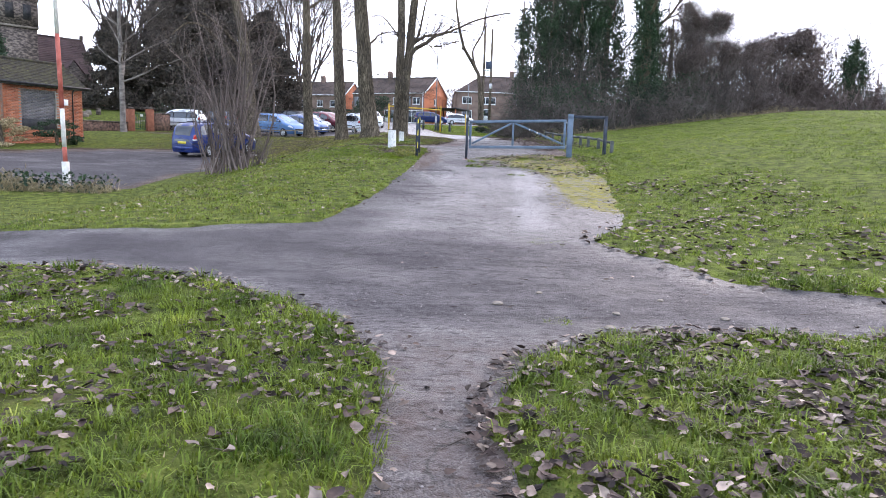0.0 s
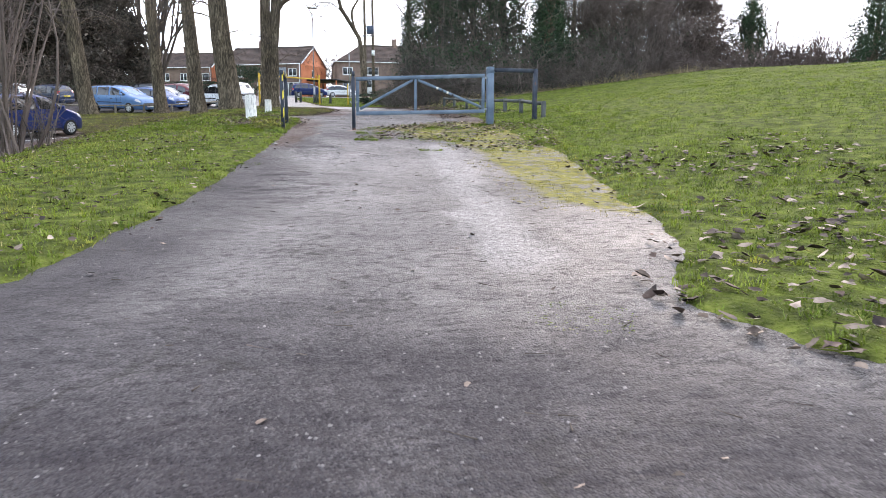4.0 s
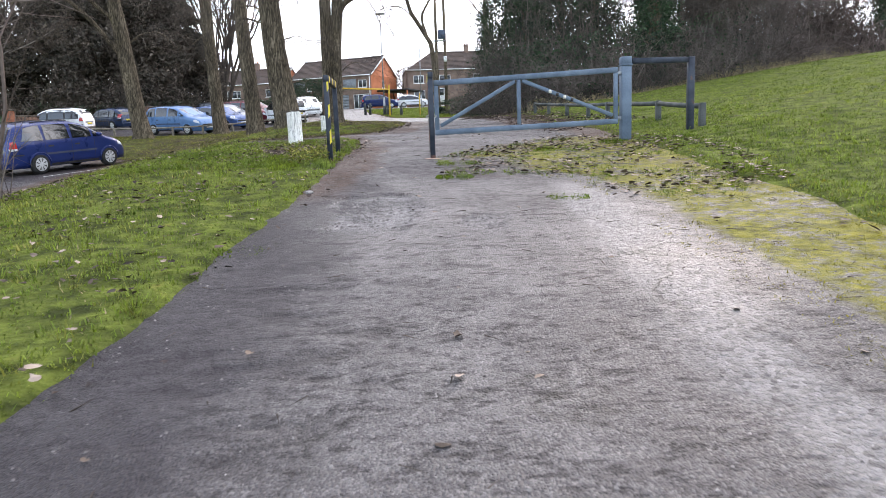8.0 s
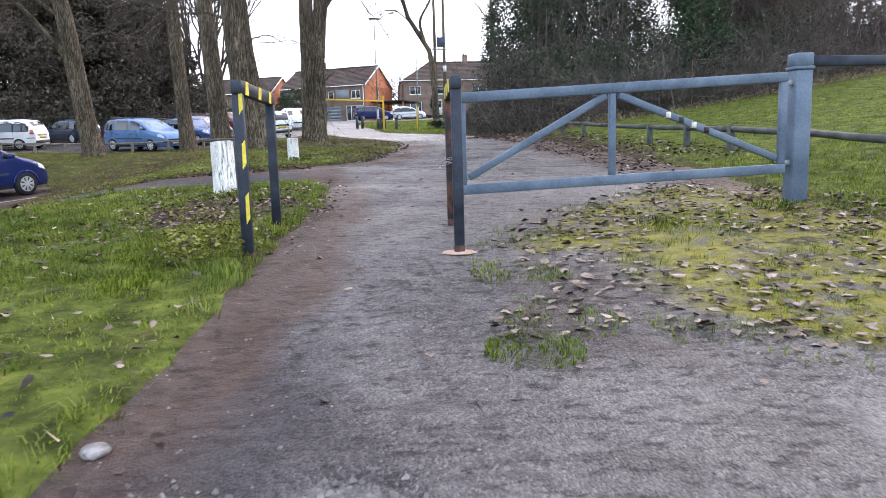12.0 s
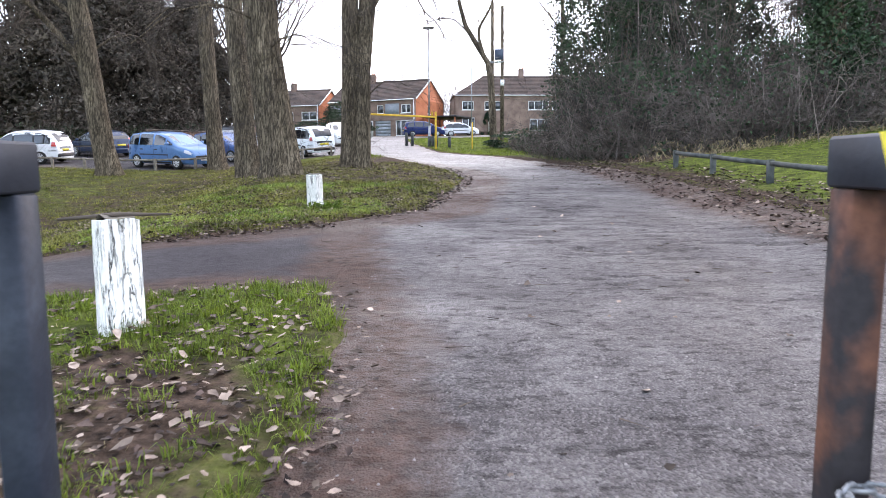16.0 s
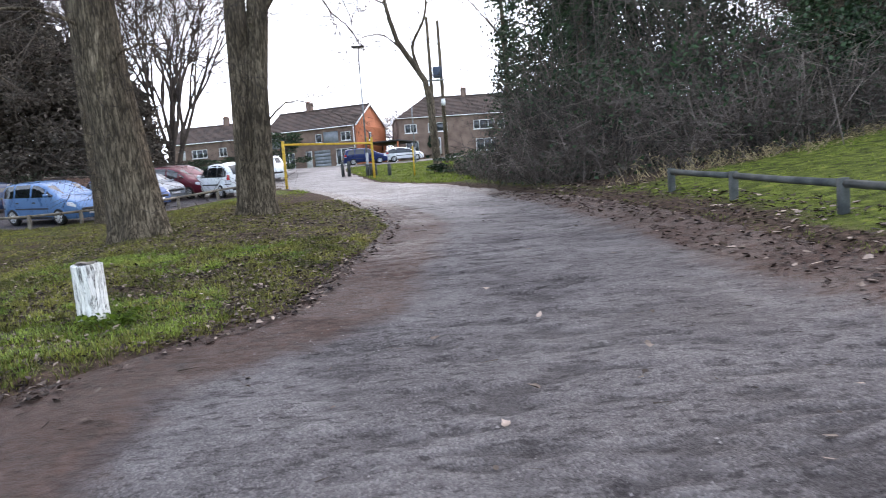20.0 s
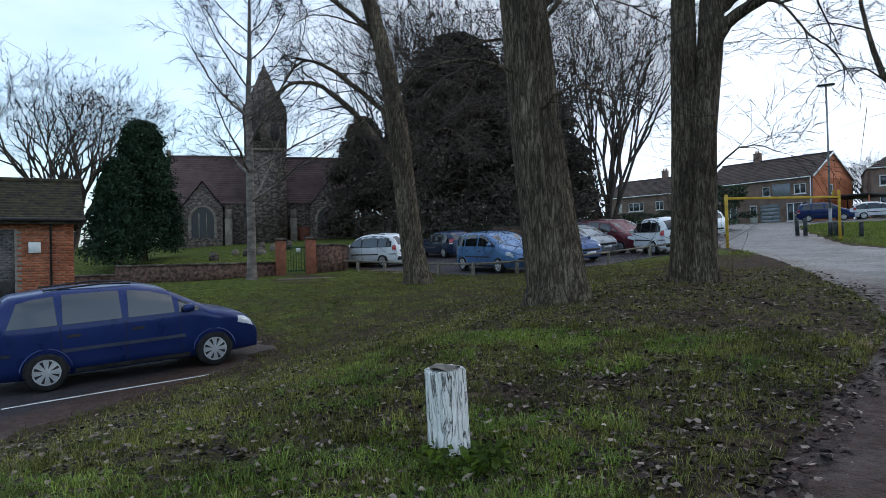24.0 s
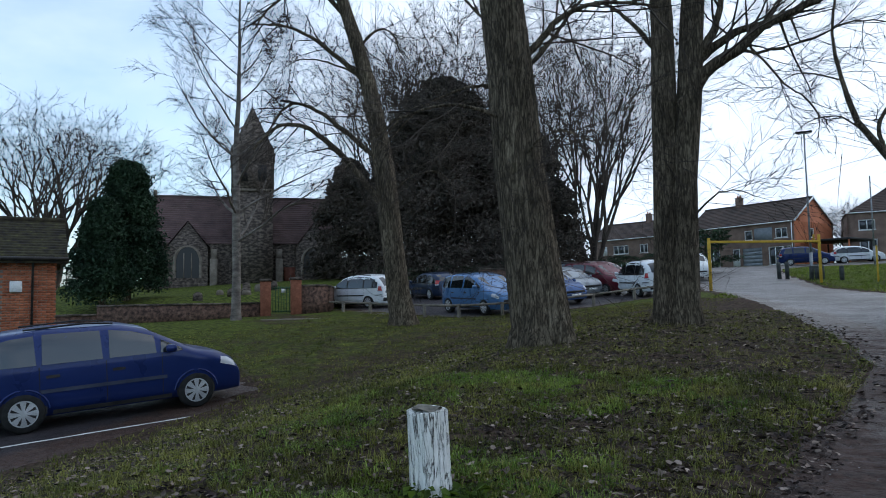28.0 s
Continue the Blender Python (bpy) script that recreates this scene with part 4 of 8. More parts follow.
knee_rail("knee_rail", [(4.66, 1.5), (4.72, 3.6), (4.78, 5.5), (4.84, 7.2), (4.86, 9.0), (4.83, 11.2), (4.77, 13.4), (4.7, 15.3)], 0.42, "", rail_wood, 0.045, 0.1, "low dark timber knee rail along the meadow edge")


# ---- white painted bollards ----
def bollard(x, y, hgt, s, lean, label, seed):
    rng = np.random.default_rng(seed)
    ob = thing("wooden_bollard", pose(x, y, lz(x, y), lean[0], lean[1], seed * 13), label, "bollard", "white painted bollards")
    bm = bmesh.new()
    bmesh.ops.create_cone(bm, cap_ends=True, segments=16, radius1=s / 2 * 1.06, radius2=s / 2, depth=hgt + 0.2, matrix=Matrix.Translation((0, 0, hgt / 2 - 0.1)))
    bmesh.ops.subdivide_edges(bm, edges=[e for e in bm.edges if abs(e.verts[0].co.z - e.verts[1].co.z) > 0.1], cuts=7)
    for q in bm.verts:
        k = max(abs(q.co.x), abs(q.co.y)) / (math.hypot(q.co.x, q.co.y) + 1e-6)
        sq = 0.55 + 0.45 / max(k, 0.7)
        n = noise.noise(Vector((q.co.x * 18, q.co.y * 18, q.co.z * 3 + seed)))
        q.co.x, q.co.y = q.co.x * (1 + 0.07 * n) * sq, q.co.y * (1 + 0.07 * n) * sq
        if q.co.z > hgt - 0.01:
            q.co.z += 0.02 * noise.noise(Vector((q.co.x * 14, q.co.y * 14, seed)))
    part("shaft", bm, white_wood, ob)
    g = Geo()
    a = np.linspace(0, 2 * np.pi, 17)[:-1]
    g.add([(0, 0, hgt + 0.018), *[(s * 0.43 * math.cos(t), s * 0.43 * math.sin(t), hgt + 0.012 + 0.008 * rng.normal()) for t in a]], [(0, 1 + i, 1 + (i + 1) % 16, 1 + (i + 1) % 16) for i in range(16)])
    g.ob("top", grey_wood, ob, "split grey end grain")
    return ob


bollard(-2.42, 3.63, 0.63, 0.23, (-2, 1), "white painted wooden bollard at the corner of the side path", 3)
bollard(-2.41, 9.91, 0.53, 0.2, (1, -3.5), "weathered white wooden bollard with flaking paint in the grass", 5)
stick = Geo().tube([(-2.7, 3.58, lz(-2.42, 3.63) + 0.64), (-2.42, 3.63, lz(-2.42, 3.63) + 0.662), (-2.12, 3.66, lz(-2.42, 3.63) + 0.66)], [0.008, 0.013, 0.006], 6).ob("stick", twig_mat)
tagged(stick, "short dead stick resting on the white bollard", "stick")


# ---- trees ----
def grow_tree(seed, height, r0, limbs=9, clear=0.3, spread=0.5, twigs=5, droop=0.0, lean=(0, 0), fork=0, upright=0.55, sides=16, reach=0.42, extra=(), thin=0.0045, shoots=0, trunks=(), paths=()):
    """Trunk and limbs, and apart from them the fine branches. extra: own limbs (height share, azimuth, rise, length, radius)."""
    rng = np.random.default_rng(seed)
    wood, fine = [], Geo()
    ends0, ends1, ends2, ends_r = [], [], [], []

    def stem(p, d, length, r, segs, wob, up):
        pts, rad, d = [np.array(p, float)], [r], np.array(d, float)
        for k in range(segs):
            d = d + rng.normal(0, wob, 3) + np.array([0, 0, up])
            d /= np.linalg.norm(d)
            pts.append(pts[-1] + d * length / segs)
            rad.append(r * (1 - 0.8 * (k + 1) / segs))
        return np.array(pts), rad

    def strand(o, d, l2, r):
        mid = o + d * l2 * 0.5 + rng.normal(0, 0.05 * l2, 3)
        end = mid + (d + np.array([0, 0, 0.18 * upright - 0.5 * droop])) * l2 * 0.5
        ends0.append(o), ends1.append(mid), ends2.append(end), ends_r.append(max(thin, r))
        return mid, end

    def spray(p, d, length, r, level):
        pts, rad = stem(p, d, length, r, 6 if level == 1 else 4, 0.12, upright * 0.14 - droop * 0.16 * (level > 1))
        if level == 1:
            wood.append(("limb", Geo().tube(pts, rad, 7, False)))
        else:
            fine.tube(pts, rad, 4, False)
        k = rng.integers(8, 12) if level == 1 else rng.integers(6, 9)
        for i in range(k):
            t = 0.18 + 0.8 * (i + rng.uniform(0, 1)) / k
            at = t * (len(pts) - 1)
            j = min(int(at), len(pts) - 2)
            q = pts[j] + (pts[j + 1] - pts[j]) * (at - j)
            ax = pts[j + 1] - pts[j]
            ax /= np.linalg.norm(ax)
            side = np.cross(ax, rng.normal(size=3))
            side /= np.linalg.norm(side)
            dd = ax * rng.uniform(0.6, 1.0) + side * rng.uniform(0.35, 0.8) + np.array([0, 0, 0.25 * upright - 0.25 * droop])
            dd /= np.linalg.norm(dd)
            ll = length * rng.uniform(0.35, 0.62) * (1.15 - 0.55 * t)
            if level < 2:
                spray(q, dd, ll, max(rad[j] * 0.5, thin * 1.8), level + 1)
            else:
                mid, end = strand(q, dd, ll, thin * 1.5)
                for _ in range(twigs):
                    e = dd * 0.8 + rng.normal(0, 0.4, 3)
                    e /= np.linalg.norm(e)
                    u = rng.uniform(0.1, 1.0)
                    o = q + (mid - q) * u * 2 if u < 0.5 else mid + (end - mid) * (u * 2 - 1)
                    strand(o, e, ll * rng.uniform(0.3, 0.75), thin)

    def smooth(ctrl, per=5):
        c = np.array(ctrl, float)
        c = np.vstack([2 * c[0] - c[1], c, 2 * c[-1] - c[-2]])
        out = []
        for a, b, e, g in zip(c, c[1:], c[2:], c[3:]):
            for t in np.arange(per) / per:
                out.append(0.5 * (2 * b + (e - a) * t + (2 * a - 5 * b + 4 * e - g) * t * t + (3 * b - a - 3 * e + g) * t ** 3))
        return np.vstack([out, c[-2]])

    stems = [((0, 0), lean)] if not fork else [((-0.16, 0), (lean[0] - 0.03, lean[1])), ((0.16, 0.1), (lean[0] + 0.12, lean[1]))]
    for ox, oy, lx, ly, given in [(*a, *b, None) for a, b in stems] if not trunks else [(*t[0][0][:2], 0, 0, t) for t in trunks]:
        r = r0 if not fork else r0 * 0.8
        n = 14
        z = np.linspace(0, 1, n)
        bend = z if not fork or (ox < 0) else np.clip(z - 0.16, 0, 1) * 1.25
        wob = np.cumsum(rng.normal(0, 0.05, (n, 2)), 0) * (height / 18) * z[:, None]
        pts = np.stack([ox + lx * height * bend + wob[:, 0], oy + ly * height * z + wob[:, 1], -0.3 + z * height], -1)
        rad = r * (1 - 0.88 * z ** 1.15)
        if given:
            line, r = smooth(given[0], 4), given[1]
            pts = np.stack([np.interp(z * height - 0.3, line[:, 2], line[:, i]) for i in range(2)] + [-0.3 + z * height], -1) + np.column_stack([wob * 0.3, np.zeros(n)])
            rad = r * (1 - 0.86 * z ** 1.1)
        rad[0] *= 1.45
        low = np.array([ox, oy, 0.35])
        pts = np.vstack([pts[:1], [low + (lx * 0.35, ly * 0.35, 0)], pts[1:]])
        rad = np.r_[rad[:1], r * 1.08, rad[1:]]
        for _ in range(shoots):
            q = pts[rng.integers(2, 9)] + rng.uniform(-0.5, 0.5, 3) * (0, 0, 1.5)
            az = rng.uniform(0, 6.28)
            e = np.array([math.cos(az), math.sin(az), rng.uniform(-0.3, 0.5)])
            l2 = rng.uniform(0.3, 1.7) * rng.uniform(0.6, 1.3)
            q = q + e * (1, 1, 0) * r * 0.7
            m1 = q + e * l2 * 0.5 + rng.normal(0, 0.06, 3)
            m2 = q + e * l2 + rng.normal(0, 0.12, 3) + (0, 0, rng.uniform(-0.75, 0.3) * l2)
            ends0.append(q), ends1.append(m1), ends2.append(m2), ends_r.append(thin * 1.2)
            for _ in range(2):
                w2 = m1 + (m2 - m1) * rng.uniform(0, 0.6)
                f2 = (m2 - m1) * rng.uniform(0.4, 0.9) + rng.normal(0, 0.22 * l2, 3)
                ends0.append(w2), ends1.append(w2 + f2 * 0.5 + rng.normal(0, 0.03, 3)), ends2.append(w2 + f2 + (0, 0, -0.12 * l2)), ends_r.append(thin * 0.8)
        lump = 1 + 0.05 * rng.normal(size=(len(pts), sides))
        lump[:2] += 0.16 * np.sin(np.arange(sides) * 2 * np.pi / sides * 5 + seed)[None] * np.array([[1.0], [0.35]])
        wood.append(("trunk", Geo().tube(pts, rad[:, None] * lump, sides, False)))
        for k in range(limbs):
            t = clear + (0.97 - clear) * (k + rng.uniform(0, 0.8)) / limbs
            j = int(np.clip(np.searchsorted(pts[:, 2], t * height), 1, len(pts) - 1))
            az = k * 2.4 + rng.uniform(-0.4, 0.4)
            rise = rng.uniform(0.4, 0.9) * upright + 0.35 * t
            d = np.array([math.cos(az) * spread, math.sin(az) * spread, rise])
            d /= np.linalg.norm(d)
            spray(pts[j], d, height * reach * (1.12 - 0.72 * t) * rng.uniform(0.8, 1.15), rad[j] * 0.42, 1)
    for t, az, rise, length, r in extra:
        j = int(np.clip(np.searchsorted(pts[:, 2], t * height), 1, len(pts) - 1))
        d = np.array([math.cos(az), math.sin(az), rise])
        d /= np.linalg.norm(d)
        spray(pts[j], d, length, r, 1)
    for ctrl, r, twiggy in paths:
        line = smooth(ctrl)
        k = len(line)
        wood.append(("limb", Geo().tube(line + rng.normal(0, 0.012, (k, 3)), np.linspace(r, r * 0.3, k), 9 if r > 0.06 else 6, False)))
        for i in range(twiggy):
            t = 0.15 + 0.85 * (i + rng.uniform(0, 1)) / twiggy
            j = min(int(t * (k - 1)), k - 2)
            ax = line[j + 1] - line[j]
            ax /= np.linalg.norm(ax)
            d = ax * rng.uniform(0.3, 1.0) + rng.normal(0, 0.55, 3)
            d /= np.linalg.norm(d)
            spray(line[j], d, rng.uniform(0.9, 2.4) * (1.2 - 0.4 * t), min(r * 0.28, 0.03), 2)
    fine.strands(ends0, ends1, ends2, ends_r)
    return wood, fine


def tree(name, x, y, label, mat=None, twig=None, turn=0.0, **k):
    ob = thing(name, pose(x, y, lz(x, y), 0, 0, turn), label, "tree")
    wood, fine = grow_tree(**k)
    for piece, g in wood:
        g.ob(piece, mat or bark, ob, smooth=True)
    fine.ob("crown", twig or twig_mat, ob, "bare winter twigs")
    return ob


tree("tree", -4.45, 17.1, "bare tall tree with a thick furrowed trunk", seed=11, height=21, r0=0.43, limbs=11, clear=0.34, spread=0.5, droop=0.5, twigs=7, sides=26, shoots=520,
     trunks=(([(0, 0, -0.3), (-0.12, -0.04, 1.2), (-0.27, -0.1, 2.4), (-0.42, -0.16, 4.7), (-0.62, -0.24, 7), (-1.0, -0.4, 13), (-1.3, -0.5, 21)], 0.45),),
     paths=(([(-0.4, -0.1, 4.6), (0.1, 0.1, 5.1), (0.4, 0.15, 5.4), (0.95, 0.35, 5.6), (1.9, 0.8, 5.5)], 0.07, 14), ([(-0.3, -0.3, 3.6), (-1.0, -0.9, 3.9), (-2.0, -1.2, 3.7), (-3.0, -1.3, 3.0)], 0.035, 12),
            ([(-0.4, 0.0, 4.2), (-1.3, 0.4, 4.6), (-2.3, 0.3, 4.4), (-3.2, 0.1, 3.6)], 0.035, 12), ([(-0.2, -0.3, 3.0), (0.5, -0.7, 3.3), (1.2, -0.8, 3.0)], 0.03, 8)))
tree("tree", -3.0, 20.9, "bare tall tree with a twin trunk and a long low limb", seed=12, height=21, r0=0.34, limbs=8, clear=0.4, sides=24, shoots=150, droop=0.35,
     trunks=(([(-0.19, -0.03, -0.3), (-0.17, -0.03, 2.0), (-0.13, -0.02, 4.3), (-0.11, -0.02, 6.7), (-0.3, 0.1, 12), (-0.5, 0.3, 21)], 0.29), ([(0.1, 0.02, -0.3), (0.17, 0.03, 3.1), (0.33, 0.06, 4.3), (0.51, 0.09, 6.6), (1.0, 0.3, 12), (1.7, 0.3, 21)], 0.30)),
     paths=(([(0.22, -0.1, 4.35), (0.81, 0.05, 5.14), (1.34, 0.1, 5.42), (1.76, 0.2, 5.82), (2.27, 0.3, 6.02), (2.9, 0.3, 6.25), (4.4, 0.2, 6.9), (6.2, 0.0, 7.3)], 0.14, 22),
            ([(0.5, 0.12, 5.3), (1.15, 0.3, 5.79), (1.67, 0.5, 5.95), (2.4, 0.7, 6.2), (3.6, 1.0, 7.0)], 0.1, 12), ([(1.24, 0.1, 5.38), (1.74, 0.2, 5.31), (2.62, 0.35, 5.46), (3.3, 0.5, 5.69), (4.2, 0.6, 5.5)], 0.035, 14),
            ([(-0.04, -0.05, 5.37), (-0.51, -0.09, 6.04), (-0.88, -0.16, 6.52), (-1.4, -0.24, 6.86), (-2.2, -0.3, 6.6)], 0.06, 10), ([(1.54, 0.15, 5.45), (2.1, 0.3, 4.64), (2.5, 0.4, 4.25), (2.8, 0.4, 3.6)], 0.03, 12),
            ([(0.4, 0.0, 5.2), (0.86, 0.1, 5.84), (1.05, 0.18, 6.6), (1.5, 0.3, 9)], 0.11, 5), ([(0.4, -0.1, 2.2), (1.0, -0.2, 2.6), (1.6, -0.2, 2.4)], 0.022, 7)))
tree("tree", -13.2, 26.6, "bare tree with a leaning trunk and long arching limbs", seed=13, height=19, r0=0.42, limbs=9, clear=0.5, droop=0.55, sides=20, shoots=120,
     trunks=(([(0.05, 0.03, -0.3), (-0.3, -0.19, 3.7), (-0.47, -0.3, 5.7), (-0.75, -0.48, 7.7), (-1.2, -0.76, 9.7), (-1.72, -1.09, 11.8), (-3.2, -1.9, 19)], 0.43),),
     paths=(([(-0.3, -0.19, 3.83), (-1.11, -0.7, 5.12), (-1.92, -1.22, 6.22), (-2.74, -1.74, 6.92), (-3.55, -2.26, 6.93), (-4.3, -2.6, 6.2)], 0.13, 20), ([(-0.6, -0.4, 5.8), (-1.75, -1.11, 6.92), (-2.41, -1.53, 7.52), (-3.06, -1.95, 7.76), (-3.7, -2.3, 7.2)], 0.1, 16),
            ([(-0.9, -0.6, 8.5), (-1.9, -1.21, 9.54), (-2.56, -1.63, 10.14), (-3.39, -2.15, 10.54), (-4.4, -2.7, 10.6)], 0.1, 18), ([(-1.6, -1.0, 11.0), (-2.22, -1.41, 11.68), (-3.05, -1.94, 11.67), (-3.71, -2.36, 11.25), (-4.2, -2.7, 10.4)], 0.09, 16),
            ([(-1.15, -0.73, 9.74), (-0.64, -0.41, 10.36), (-0.22, -0.14, 10.36), (0.05, 0.05, 9.7)], 0.06, 10), ([(-1.07, -0.68, 8.73), (-2.07, -1.31, 9.23), (-2.89, -1.84, 9.33), (-3.5, -2.2, 8.9)], 0.04, 10),
            ([(-0.4, -0.2, 4.5), (0.4, 0.3, 5.2), (1.2, 0.6, 5.3), (1.9, 0.7, 4.6)], 0.05, 12), ([(-0.5, -0.3, 6.5), (0.3, 0.0, 7.4), (1.2, 0.3, 7.6), (2.0, 0.4, 7.0)], 0.05, 12)))
tree("tree", -10.1, 30.1, "bare slender tree beside the car park fence", seed=14, height=20, r0=0.38, limbs=9, clear=0.4, lean=(-0.03, 0), shoots=60)
tree("tree", -6.7, 22.5, "bare slender tree on the grass bank", seed=15, height=20, r0=0.36, limbs=9, clear=0.4, lean=(-0.045, 0), shoots=120)


def fan_tree(name, x, y, label, seed, height, r0, stems=1, wide=0.3, depth=7, bole=0.1, thin=0.012, side=2, mat=None):
    """A tree whose limbs divide again and again into a rounded fan of fine upswept branches."""
    rng = np.random.default_rng(seed)
    ob = thing(name, pose(x, y, lz(x, y)), label, "tree")
    wood, fine = Geo(), Geo()
    az = np.arange(stems) * 6.283 / stems + rng.uniform(0, 1, stems)
    out = (0.0 if stems == 1 else 1.0) * rng.uniform(0.4, 1.0, stems) * wide * 1.2
    d = np.stack([np.cos(az) * out, np.sin(az) * out, np.ones(stems)], -1)
    p = np.stack([np.cos(az) * r0 * (stems > 1), np.sin(az) * r0 * (stems > 1), np.full(stems, -0.2)], -1)
    r = np.full(stems, r0)
    ln = np.full(stems, height * (bole + 0.1))
    for level in range(depth):
        d /= np.linalg.norm(d, axis=1, keepdims=True)
        e = p + d * ln[:, None] + np.array([0, 0, 0.06]) * ln[:, None]
        m = (p + e) / 2 + rng.normal(0, 0.045, p.shape) * ln[:, None]
        if level < 4:
            for a, b, c, q in zip(p, m, e, r):
                wood.tube([a, a * 0.5 + b * 0.5, b, b * 0.5 + c * 0.5, c], q * np.linspace(1, 0.74, 5), 7 if level < 2 else 5, False)
        else:
            fine.strands(p, m, e + (e - m) * 0.12, np.maximum(r, thin))
        if level > 1:
            for _ in range(side):
                u = rng.uniform(0.2, 1, (len(p), 1))
                o = np.where(u < 0.5, p + (m - p) * u * 2, m + (e - m) * (u * 2 - 1))
                w = d * 0.6 + rng.normal(0, 0.5, d.shape) + (0, 0, 0.05)
                w *= ln[:, None] * rng.uniform(0.35, 0.8, (len(p), 1))
                fine.strands(o, o + w * 0.5, o + w + (0, 0, 0.05), np.full(len(p), thin))
        k = 3 if level in (0, 1) else 2
        kids, base = [], np.repeat(np.arange(len(p)), k)
        turn = rng.uniform(0, 6.283, len(p))[:, None] + np.arange(k)[None] * 6.283 / k + rng.normal(0, 0.3, (len(p), k))
        ref = np.cross(d, rng.normal(size=d.shape))
        ref /= np.linalg.norm(ref, axis=1, keepdims=True)
        oth = np.cross(d, ref)
        ang = (wide * (1 + 0.14 * level) * rng.uniform(0.6, 1.35, (len(p), k)))[..., None]
        dd = d[:, None] + ang * (np.cos(turn)[..., None] * ref[:, None] + np.sin(turn)[..., None] * oth[:, None])
        d = dd.reshape(-1, 3) + (0, 0, 0.05 - 0.02 * level)
        p, r = np.repeat(e, k, 0), np.repeat(r, k) * 0.64
        ln = np.repeat(ln, k) * rng.uniform(0.66, 0.95, len(base))
        if level == 0:
            ln = height * 0.245 * rng.uniform(0.75, 1.1, len(base))
    wood.ob("trunk", twig_mat, ob, smooth=True)
    fine.ob("crown", mat or twig_mat, ob, "fan of fine bare branches")
    return ob


# ---- cars ----
def car_shape(style):
    """Length, half width, and the outline of the roof line and of the belt, front to the right."""
    if style == "van":
        return 4.47, 0.89, [(-2.23, 0.62), (-2.2, 1.0), (-2.02, 1.42), (-1.8, 1.56), (-1.0, 1.63), (0.1, 1.61), (0.55, 1.5), (1.35, 1.07), (1.75, 0.97), (2.08, 0.84), (2.2, 0.66), (2.235, 0.5)], 1.03, 1.35, -1.35
    if style == "suv":
        return 4.2, 0.88, [(-2.1, 0.6), (-2.07, 1.0), (-1.9, 1.36), (-1.65, 1.55), (-0.9, 1.63), (0.1, 1.6), (0.5, 1.48), (1.1, 1.1), (1.6, 1.02), (1.95, 0.88), (2.07, 0.7), (2.1, 0.5)], 0.98, 1.27, -1.28
    return 4.0, 0.85, [(-2.0, 0.55), (-1.97, 0.92), (-1.8, 1.22), (-1.5, 1.4), (-0.8, 1.47), (0.0, 1.44), (0.4, 1.34), (1.05, 0.98), (1.55, 0.9), (1.85, 0.78), (1.97, 0.62), (2.0, 0.45)], 0.88, 1.22, -1.22


